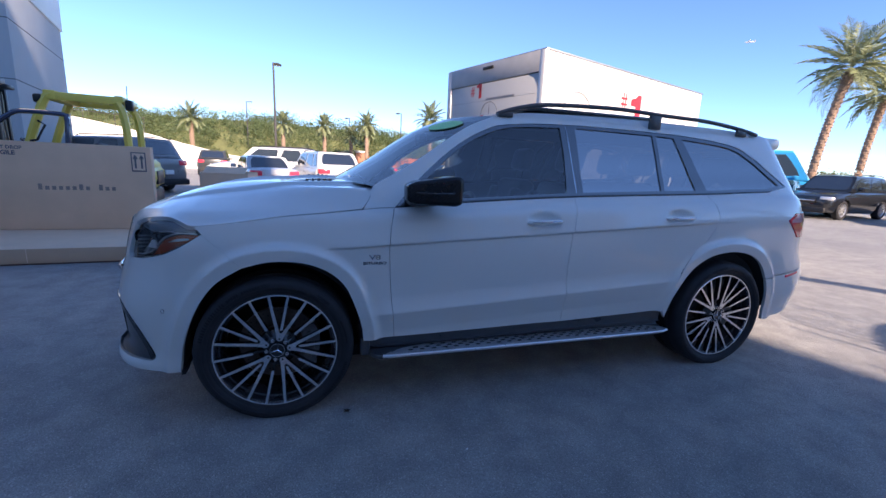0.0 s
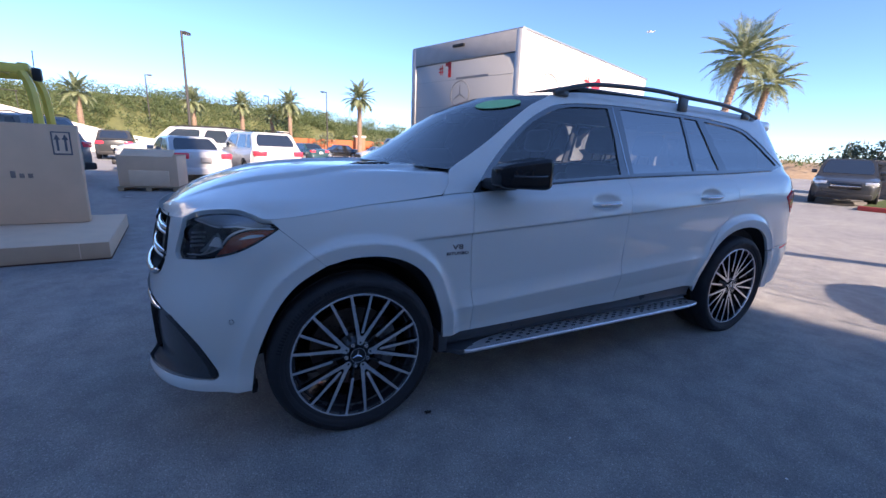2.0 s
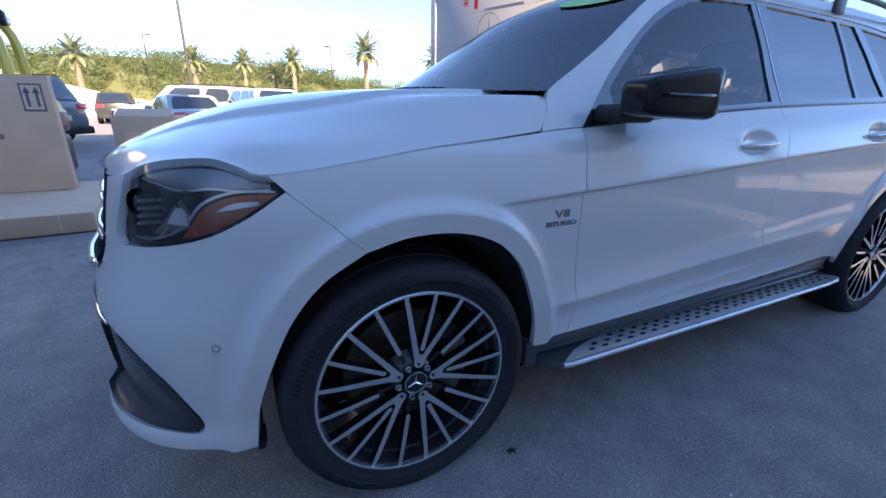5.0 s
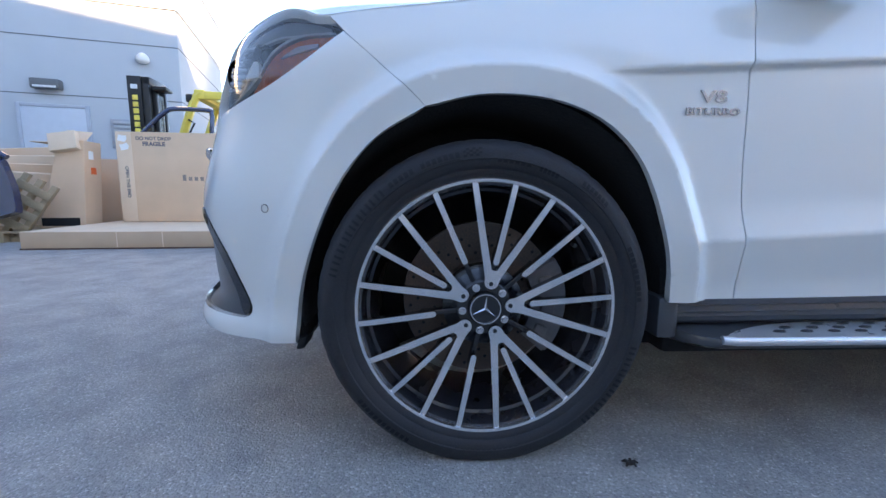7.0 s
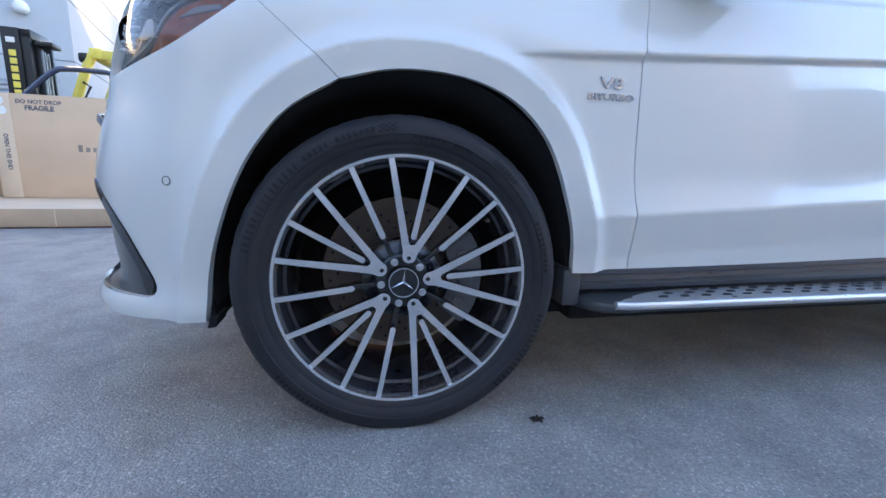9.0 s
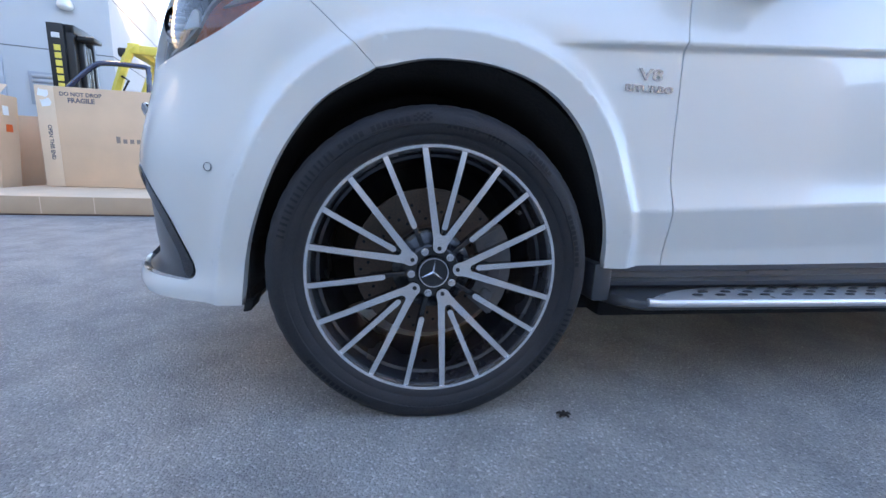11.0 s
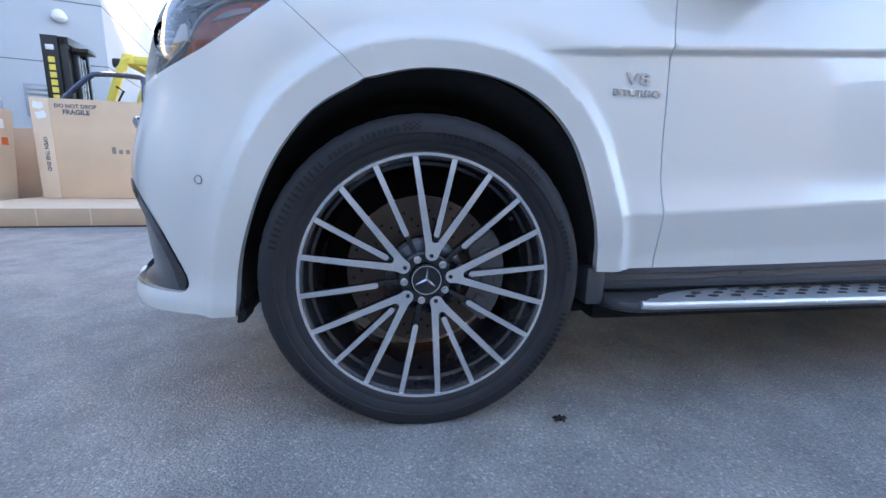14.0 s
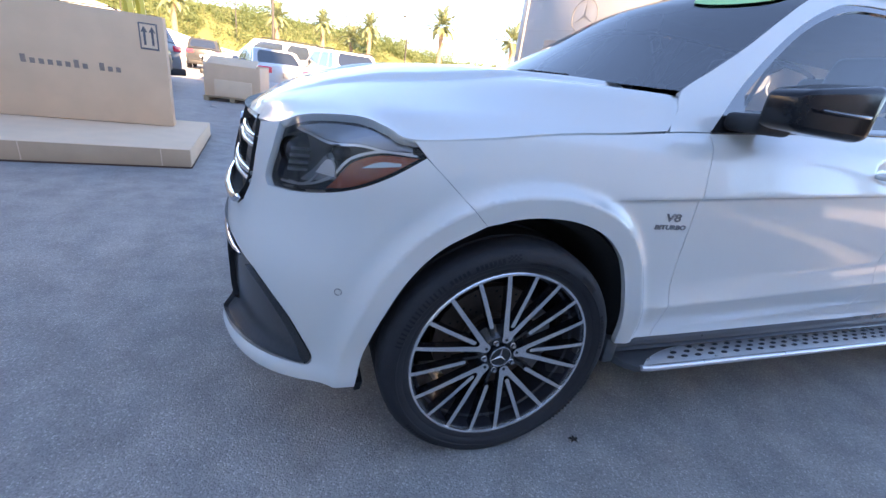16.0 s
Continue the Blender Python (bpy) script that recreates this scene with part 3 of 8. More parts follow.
def far_bank():
    """Tan bank with scrub beyond the drive, and a low sign before it."""
    bm = bmesh.new()
    rows = []
    for i in range(25):
        s = -26 + 60 * i / 24
        h = 1.6 + 0.5 * noise.noise((s * 0.12, 4, 0))
        rows.append([bm.verts.new((s, 0, -0.1)), bm.verts.new((s, 3, h * 0.7)), bm.verts.new((s, 8, h)), bm.verts.new((s, 30, h + 0.6))])
    for a, b in zip(rows, rows[1:]):
        for k in range(3):
            bm.faces.new((a[k], b[k], b[k + 1], a[k + 1]))
    tagged(part("bank", bm, mat("tan_bank_soil", (0.34, 0.25, 0.16), 0.95, var=0.25, scale=0.4, bump=0.03, bscale=3), at=pose(50, 26, GZ, 0, 0, -60)), "dry tan bank beyond the drive", "bank", kind="structure")
    g = thing("sign_monument", "low block sign with a white face by the drive", "sign", pose(44.0, 25.5, GZ, 0, 0, -60))
    part("plinth", boxes((-0.9, 0.9, -0.25, 0.25, 0, 1.2, 0.03)), BRICK_TONE, g)
    part("sign_face", boxes((-0.75, 0.75, -0.30, -0.25, 1.0, 2.1, 0.02), (-0.8, 0.8, -0.25, 0.2, 1.2, 2.2, 0.03)), FASCIA, g)


def unseen_wall_west():
    """Unseen plain wall, added to keep bright open ground out of the car's reflections."""
    tagged(part("unseen_wall_west", boxes((-0.15, 0.15, -12.0, 7.2, 0, 9.0, 0.02)), WALL_PANEL, at=pose(-21.5, 0, GZ)), "unseen plain pale grey wall, added to block bright reflections", "wall", kind="structure")


ground()
unseen_wall_west()
building_behind()
building_left()
retaining_wall()
low_walls()
far_hill()
far_bank()


# ---- the box truck ----
def box_truck():
    m = pose(3.497, 2.702, GZ, 0, 0, math.degrees(math.atan2(0.317, 0.948)))
    t = thing("box_truck", "white box truck with roll-up rear door and red number one print", "truck", m)
    L, Wd, z0, z1 = 5.0, 2.42, 0.95, 3.13
    body_ = part("cargo_box", boxes((0.04, L, 0, Wd, z0, z1, 0.015)), TRUCK_WHITE, t)
    part("roof_cap", boxes((0.0, L + 0.02, -0.012, Wd + 0.012, z1, z1 + 0.03, 0.01)), ALU, body_)
    for y in (0.0, Wd - 0.09):
        part("rear_post", boxes((-0.02, 0.05, y - 0.012, y + 0.102, z0 - 0.05, z1 + 0.005, 0.01)), ALU if y else TRUCK_WHITE, body_)
    part("rear_header", boxes((-0.022, 0.05, 0.09, Wd - 0.09, z1 - 0.30, z1 + 0.004, 0.01)), mat("grey_header", (0.42, 0.42, 0.43), 0.5), body_)
    part("header_lamp", boxes((-0.05, -0.02, 1.12, 1.38, z1 - 0.10, z1 - 0.05, 0.01)), STEEL_BLACK, body_)
    door = part("roll_door", boxes((0.0, 0.03, 0.10, Wd - 0.10, z0, z1 - 0.31, 0.004)), TRUCK_DOOR, t)
    for k in range(4):
        z = z0 + 0.42 * (k + 1) - 0.1
        part("door_slat_joint", boxes((-0.003, 0.01, 0.10, Wd - 0.10, z - 0.003, z + 0.003)), ALU, door)

    def numeral(mm, h, parent, sign):
        """A red number sign or a bold figure one, drawn h high in the x-z plane."""
        bm = bmesh.new()
        if sign == "1":
            prism(bm, [(0.24 * h, 0), (0.50 * h, 0), (0.50 * h, h), (0.32 * h, h), (0.22 * h, 0.90 * h), (0.0, 0.85 * h), (0.0, 0.68 * h), (0.24 * h, 0.68 * h)], -0.001, 0)
        else:
            for k in (0.16, 0.42):
                prism(bm, [(k * h, 0), ((k + 0.10) * h, 0), ((k + 0.18) * h, h), ((k + 0.08) * h, h)], -0.001, 0)
            for k in (0.26, 0.60):
                prism(bm, [(0.0, k * h), (0.70 * h, k * h), (0.70 * h, (k + 0.11) * h), (0.0, (k + 0.11) * h)], -0.0022, -0.0012)
        part("red_print", bm, TRUCK_RED, parent, "red number one print" if sign == "1" else "red number sign print", smooth=False, at=mm)
    numeral(Matrix.Translation((-0.006, 1.72, z1 - 0.50)) @ pose(0, 0, 0, 0, 0, -90), 0.16, door, "#")
    numeral(Matrix.Translation((-0.006, 1.56, z1 - 0.55)) @ pose(0, 0, 0, 0, 0, -90), 0.27, door, "1")

    def emblem(mm, r, parent):
        bm = bmesh.new()
        lathe(bm, [(0, r), (-0.003, r * 0.99), (-0.003, r * 0.93), (0, r * 0.92)], 48, closed=True)
        for k in range(3):
            a = math.tau * k / 3 + math.pi / 2
            tip, s = Vector((math.cos(a), 0, math.sin(a))) * r * 0.95, Vector((-math.sin(a), 0, math.cos(a))) * r * 0.075
            bm.faces.new([bm.verts.new(q + Vector((0, -0.002, 0))) for q in (s, -s, tip)])
        part("emblem", bm, GREY_INK, parent, "grey ring emblem", at=mm)
    emblem(pose(-0.006, 1.20, z1 - 0.84, 0, 0, -90), 0.22, door)
    part("printed_line", boxes((-0.007, -0.003, 0.55, 1.85, z1 - 1.25, z1 - 1.15)), GREY_INK, door)
    part("printed_line", boxes((-0.007, -0.003, 0.60, 1.30, z1 - 0.60, z1 - 0.565)), GREY_INK, door)
    # near side: corrugated by thin joints, emblem and red print
    for k in range(1, 8):
        x = L * k / 8
        part("panel_joint", boxes((x - 0.004, x + 0.004, -0.004, 0.01, z0, z1)), mat("joint_grey", (0.5, 0.5, 0.5), 0.6) if k == 1 else bpy.data.materials["joint_grey"], body_)
    part("lower_rail", boxes((0.0, L, -0.02, 0.02, z0 - 0.10, z0 + 0.02, 0.01)), ALU, body_)
    emblem(pose(0.84, -0.006, z1 - 0.86, 0, 0, 0), 0.38, body_)
    numeral(Matrix.Translation((2.02, -0.006, z1 - 0.62)), 0.29, body_, "#")
    numeral(Matrix.Translation((2.34, -0.006, z1 - 0.98)), 0.66, body_, "1")
    part("printed_line", boxes((1.45, 3.6, -0.006, -0.002, z1 - 1.15, z1 - 0.98)), GREY_INK, body_)
    # chassis, cab and wheels
    part("chassis", boxes((0.1, 6.8, 0.75, 1.67, 0.62, 0.92, 0.02), (-0.05, 0.05, 0.2, 2.2, 0.45, 0.60, 0.02)), STEEL_BLACK, t)
    cab = bmesh.new()
    prism(cab, [(5.15, 0.55), (7.1, 0.55), (7.15, 1.25), (6.95, 1.45), (6.35, 2.35), (6.1, 2.45), (5.15, 2.45)], 0.15, 2.27)
    bmesh.ops.bevel(cab, geom=cab.edges[:], offset=0.05, segments=2, affect="EDGES")
    cab = part("cab", cab, TRUCK_WHITE, t)
    part("cab_window", boxes((5.55, 6.25, 0.135, 0.16, 1.5, 2.15, 0.01)), LOT_GLASS, cab)
    part("wind_deflector", boxes((L - 0.02, L + 0.25, 0.25, Wd - 0.25, 2.45, z1 - 0.08, 0.10)), TRUCK_WHITE, cab)
    for x in (1.2, 6.1):
        for y in (0.16, Wd - 0.16):
            bm = bmesh.new()
            lathe(bm, [(-0.14, 0.20), (-0.15, 0.36), (-0.10, 0.40), (0.10, 0.40), (0.15, 0.36), (0.14, 0.20)], 32)
            w = part("wheel", bm, RUBBER, t, at=pose(x, y, 0.40))
            bm = bmesh.new()
            lathe(bm, [(-0.12, 0.0), (-0.10, 0.10), (-0.12, 0.20), (0.12, 0.20), (0.10, 0.10), (0.12, 0.0)], 24)
            part("wheel_disc", bm, ALU, w)


box_truck()


# ---- cars in the lot ----
KINDS = {
    # nose, screen foot, roof front, roof rear, rear glass foot, tail; bonnet front/back, belt, roof, boot; half width, wheel radius, axles
    "sedan": dict(x=(0, 1.25, 2.05, 3.25, 3.95, 4.70), z=(0.72, 0.93, 0.95, 1.44, 1.02), w=0.90, r=0.33, ax=(0.86, 3.70)),
    "suv": dict(x=(0, 1.30, 1.95, 4.05, 4.52, 4.72), z=(0.90, 1.08, 1.10, 1.70, 1.14), w=0.96, r=0.37, ax=(0.88, 3.80)),
    "long_suv": dict(x=(0, 1.35, 2.05, 4.75, 5.10, 5.30), z=(0.98, 1.16, 1.18, 1.86, 1.22), w=1.0, r=0.40, ax=(0.92, 4.15)),
    "van": dict(x=(0, 0.75, 1.55, 5.60, 5.78, 5.85), z=(1.0, 1.28, 1.32, 2.55, 1.40), w=1.0, r=0.35, ax=(0.95, 4.60)),
}


def lot_car(kind, paint, at, label, plate=True):
    k = KINDS[kind]
    x0, x1, x2, x3, x4, x5 = k["x"]
    zf, zh, zb, zr, zt = k["z"]
    w, r = k["w"], k["r"]
    car = thing("parked_" + ("van" if kind == "van" else "car"), label, "van" if kind == "van" else "car", at, "parked cars")
    col = LOT_PAINT[paint]

    def bow(bm):
        """Rounds nose and tail in plan."""
        for v in bm.verts:
            q = (v.co.y / w) ** 2
            v.co.x += 0.22 * q * (1 - ease(x0, x0 + 1.5, v.co.x)) - 0.17 * q * ease(x5 - 1.6, x5, v.co.x)
        return bm
    # lower body: sections along the length, closed over the top
    stations = [(x0, 0.72, zf - 0.22), (x0 + 0.06, 0.86, zf - 0.06), (x0 + 0.25, 0.95, zf + 0.02), (x0 + 0.7, 1.0, zf + 0.6 * (zh - zf)), (x1, 1.0, zh), (x2, 1.0, zb), (x3, 1.0, zb), (x4, 0.99, zt), (x5 - 0.25, 0.96, zt), (x5 - 0.05, 0.90, zt - 0.06), (x5, 0.80, zt - 0.30)]
    fine = []
    for a, b in zip(stations, stations[1:]):
        n = max(1, int((b[0] - a[0]) / 0.12))
        fine += [tuple(a[i] + (b[i] - a[i]) * j / n for i in range(3)) for j in range(n)]
    fine.append(stations[-1])
    bm = bmesh.new()
    rings = []
    for x, f, top in fine:
        low = 0.24 if 0.3 < x < x5 - 0.3 else 0.28
        pts = []
        for t, ww in ((0, 0.90), (0.12, 0.95), (0.40, 1.0), (0.68, 0.99), (0.85, 0.965), (0.95, 0.92)):
            z = low + (top - low) * t
            y = w * f * ww
            pts.append((y, z))
        pts += [(w * f * 0.80, top - 0.004), (w * f * 0.45, top + 0.018), (0, top + 0.025)]
        full = pts + [(-y, z) for y, z in reversed(pts[:-1])]
        rings.append([bm.verts.new((x, y, z)) for y, z in full])
        # wheel openings: draw the sill up round the axles
        for a in k["ax"]:
            d = abs(x - a)
            if d < r * 1.16:
                zz = r + math.sqrt((r * 1.16) ** 2 - d * d)
                for v in rings[-1]:
                    if v.co.z < zz and abs(v.co.y) > w * 0.7:
                        v.co.z = min(zz, top - 0.12)
    for a, b in zip(rings, rings[1:]):
        for i in range(len(a) - 1):
            bm.faces.new((a[i], a[i + 1], b[i + 1], b[i]))
    bm.faces.new(rings[0][::-1])
    bm.faces.new(rings[-1])
    bmesh.ops.recalc_face_normals(bm, faces=bm.faces[:])
    part("body", bow(bm), col, car)
    # cabin
    wb, wr = w * 0.90, w * (0.74 if kind != "van" else 0.86)

    def cab_pt(x, s, t):
        """s 0..1 from belt to roof, t -1..1 across."""
        xa = x1 + (x2 - x1) * s
        xb = x4 + (x3 - x4) * s
        xx = xa + (xb - xa) * x
        base = zb - 0.03 if kind != "sedan" else zb - 0.03
        zz = base + (zr - base) * (s - 0.0) * (1 - 0.03 * abs(2 * x - 1) ** 3)
        return Vector((xx, t * (wb + (wr - wb) * s), zz))
    bm = bmesh.new()
    grid = []
    for i in range(13):
        row = []
        path = [(0, -1), (0.25, -1), (0.5, -1), (0.75, -1), (0.93, -0.99), (1.0, -0.88), (1.015, -0.5), (1.02, 0), (1.015, 0.5), (1.0, 0.88), (0.93, 0.99), (0.75, 1), (0.5, 1), (0.25, 1), (0, 1)]
        for s, t in path:
            row.append(bm.verts.new(cab_pt(i / 12, s, t)))
        grid.append(row)
    for a, b in zip(grid, grid[1:]):
        for i in range(len(a) - 1):
            bm.faces.new((a[i], a[i + 1], b[i + 1], b[i]))
    for row in (grid[0], grid[-1]):
        nets = [[row[i]] + [bm.verts.new(row[i].co.lerp(row[-1 - i].co, j / 8)) for j in range(1, 8)] + [row[-1 - i]] for i in range(7)]
        for p, q in zip(nets, nets[1:]):
            for j in range(8):
                bm.faces.new((p[j], p[j + 1], q[j + 1], q[j]))
    bmesh.ops.remove_doubles(bm, verts=bm.verts[:], dist=0.0005)
    bmesh.ops.recalc_face_normals(bm, faces=bm.faces[:])
    cabin = part("cabin", bow(bm), col, car)

    def pane(name, pts, nrm):
        bm = bmesh.new()
        a, b, c, d = [Vector(p) for p in pts]
        nrm = Vector(nrm)
        nu, nv = 10, 4
        rows = []
        for j in range(nv + 1):
            row = []
            for i in range(nu + 1):
                f, g = i / nu, j / nv
                # corners drawn in, so that the glass is rounded
                if j in (0, nv):
                    f = 0.045 + 0.91 * f
                p = a.lerp(b, f).lerp(d.lerp(c, f), g)
                row.append(bm.verts.new(p + nrm * 0.010))
            rows.append(row)
        for p, q in zip(rows, rows[1:]):
            for i in range(nu):
                bm.faces.new((p[i], p[i + 1], q[i + 1], q[i]))
        rim = [e for e in bm.edges if e.is_boundary]
        r = bmesh.ops.extrude_edge_only(bm, edges=rim)
        for v in [g for g in r["geom"] if isinstance(g, bmesh.types.BMVert)]:
            v.co -= nrm * 0.022
        bmesh.ops.recalc_face_normals(bm, faces=bm.faces[:])
        part(name, bow(bm), LOT_GLASS, cabin)
    pane("windscreen", [cab_pt(0, 0.12, -0.9), cab_pt(0, 0.12, 0.9), cab_pt(0, 0.94, 0.86), cab_pt(0, 0.94, -0.86)], Vector((-(zr - zb), 0, x2 - x1)).normalized())
    pane("rear_window", [cab_pt(1, 0.25 if kind != "sedan" else 0.1, -0.84), cab_pt(1, 0.25 if kind != "sedan" else 0.1, 0.84), cab_pt(1, 0.9, 0.8), cab_pt(1, 0.9, -0.8)], Vector((zr - zb, 0, x4 - x3)).normalized())
    cuts = ((0.08, 0.44), (0.48, 0.78), (0.81, 0.95)) if kind in ("long_suv", "suv") else (((0.10, 0.50), (0.54, 0.90)) if kind != "van" else ((0.05, 0.22),))
    for s in (-1, 1):
        for a, b in cuts:
            ins = 0.02
            pane("side_window", [cab_pt(a, 0.14, s), cab_pt(b, 0.14, s), cab_pt(b - ins, 0.86, s), cab_pt(a + ins, 0.86, s)], (0, s, 0.2))
        bm = boxes((x1 + 0.45, x1 + 0.62, min(s * (wb + 0.02), s * (wb + 0.2)), max(s * (wb + 0.02), s * (wb + 0.2)), zb + 0.02, zb + 0.16, 0.03))
        part("door_mirror", bm, col, car)
        bm = boxes((x0 + 0.03, x0 + 0.32, min(s * w * 0.52, s * w * 0.90), max(s * w * 0.52, s * w * 0.90), zf - 0.17, zf - 0.03, 0.04))
        part("headlamp", bow(bm), LAMP_SILVER, car)
        lo, hi = (zt - 0.32, zt - 0.08) if kind != "van" else (0.9, 1.5)
        bm = boxes((x5 - 0.22, x5 + 0.012, min(s * w * 0.50, s * w * 0.915), max(s * w * 0.50, s * w * 0.915), lo + 0.06, hi, 0.035))
        part("tail_lamp", bow(bm), RED_LENS, car, "red tail lamp")
        for a in k["ax"]:
            bm = bmesh.new()
            lathe(bm, [(-0.10, r * 0.68), (-0.11, r * 0.92), (-0.08, r), (0.08, r), (0.11, r * 0.92), (0.10, r * 0.68)], 28)
            wh = part("wheel", bm, RUBBER, car, at=pose(a, s * (w - 0.12), r))
            bm = bmesh.new()
            lathe(bm, [(s * 0.10, r * 0.68), (s * 0.06, r * 0.64)], 28)
            for q in range(10):
                aa = q * 36
                box(bm, 0.03, r * 0.66, min(s * 0.05, s * 0.085), max(s * 0.05, s * 0.085), -0.02, 0.02, 0.0, pose(0, 0, 0, 0, aa, 0))
            part("rim", bm, BRUSHED, wh)
    part("bumper", boxes((x0 - 0.03, x0 + 0.12, -w * 0.80, w * 0.80, 0.25, 0.45, 0.05)), BLACK_PLASTIC, car)
    part("bumper", boxes((x5 - 0.10, x5 + 0.04, -w * 0.82, w * 0.82, 0.28, 0.50, 0.05)), BLACK_PLASTIC if kind != "sedan" else col, car)
    part("grille", boxes((x0 - 0.02, x0 + 0.06, -w * 0.45, w * 0.45, zf - 0.30, zf - 0.08, 0.03)), BLACK_GLOSS, car)
    g = part("grille_bar", boxes((x0 - 0.03, x0 + 0.02, -w * 0.43, w * 0.43, zf - 0.21, zf - 0.17, 0.01)), CHROME, car)
    if plate:
        part("number_plate", boxes((x5 - 0.0, x5 + 0.045, -0.16, 0.16, 0.66, 0.81, 0.008)), PAPER if paint != "white" else GREY_INK, car, "plate with unreadable dark bars")
    if kind in ("suv", "long_suv"):
        for s in (-1, 1):
            bm = bmesh.new()
            tube(bm, [(x2 + 0.2, s * wr * 0.97, zr - 0.01), (x2 + 0.4, s * wr * 0.97, zr + 0.05), (x3 - 0.3, s * wr * 0.97, zr + 0.05), (x3 - 0.05, s * wr * 0.97, zr - 0.01)], 0.018, 6)
            part("roof_rail", bm, BLACK_PLASTIC, car)
    return car


def tail_at(kind, x, y, yaw):
    """Pose of a car whose tail centre stands at (x, y); yaw 0 points its nose along -x."""
    return pose(x, y, GZ, 0, 0, yaw) @ pose(-KINDS[kind]["x"][5], 0, 0)


def nose_at(kind, x, y, yaw):
    return pose(x, y, GZ, 0, 0, yaw)


lot_car("sedan", "white", tail_at("sedan", -1.08, 12.5, -72), "white sedan parked with its red tail lamps showing")
lot_car("suv", "white", tail_at("suv", 1.22, 13.2, -72), "white SUV parked beside the white sedan")
lot_car("long_suv", "white", tail_at("long_suv", 0.75, 18.8, -2), "large white SUV with dark side windows, parked crosswise")
lot_car("suv", "grey", tail_at("suv", -6.3, 28.0, -84), "dark grey SUV with red tail lamps by the white wall")
lot_car("long_suv", "pewter", tail_at("long_suv", -4.66, 13.65, -31), "dark grey SUV parked behind the forklift")
lot_car("sedan", "teal", tail_at("sedan", 6.2, 32.0, -68), "dark teal sedan with a large rear window")
lot_car("sedan", "black", tail_at("sedan", 13.0, 46.0, 15), "black sedan parked by the terracotta wall")
lot_car("van", "white", tail_at("van", 22.0, 49.0, 12), "white high-roof delivery van", False)
lot_car("sedan", "white", tail_at("sedan", 16.5, 42.5, 10), "white sedan parked before the white van")
lot_car("sedan", "grey", tail_at("sedan", 20.5, 38.5, 10), "grey sedan parked in the outer row")
lot_car("suv", "white", tail_at("suv", 1.5, 46.0, 30), "white SUV parked among other cars in the outer lot")
lot_car("sedan", "white", tail_at("sedan", 9.5, 52.0, 25), "white sedan parked beyond the lamp posts")
lot_car("suv", "black", nose_at("suv", 18.5, 8.4, 6), "black SUV facing the drive with its headlamps showing")
lot_car("suv", "grey", nose_at("suv", 19.2, 4.1, 20), "grey SUV facing the drive beside the kerb")
lot_car("van", "blue", nose_at("van", 23.85, 10.6, 124) @ Matrix.Diagonal((1.12, 1.12, 1.12, 1)), "bright blue high-roof delivery van", False)
lot_car("sedan", "teal", nose_at("sedan", 18.4, 9.9, 25), "dark blue sedan parked before the blue van")


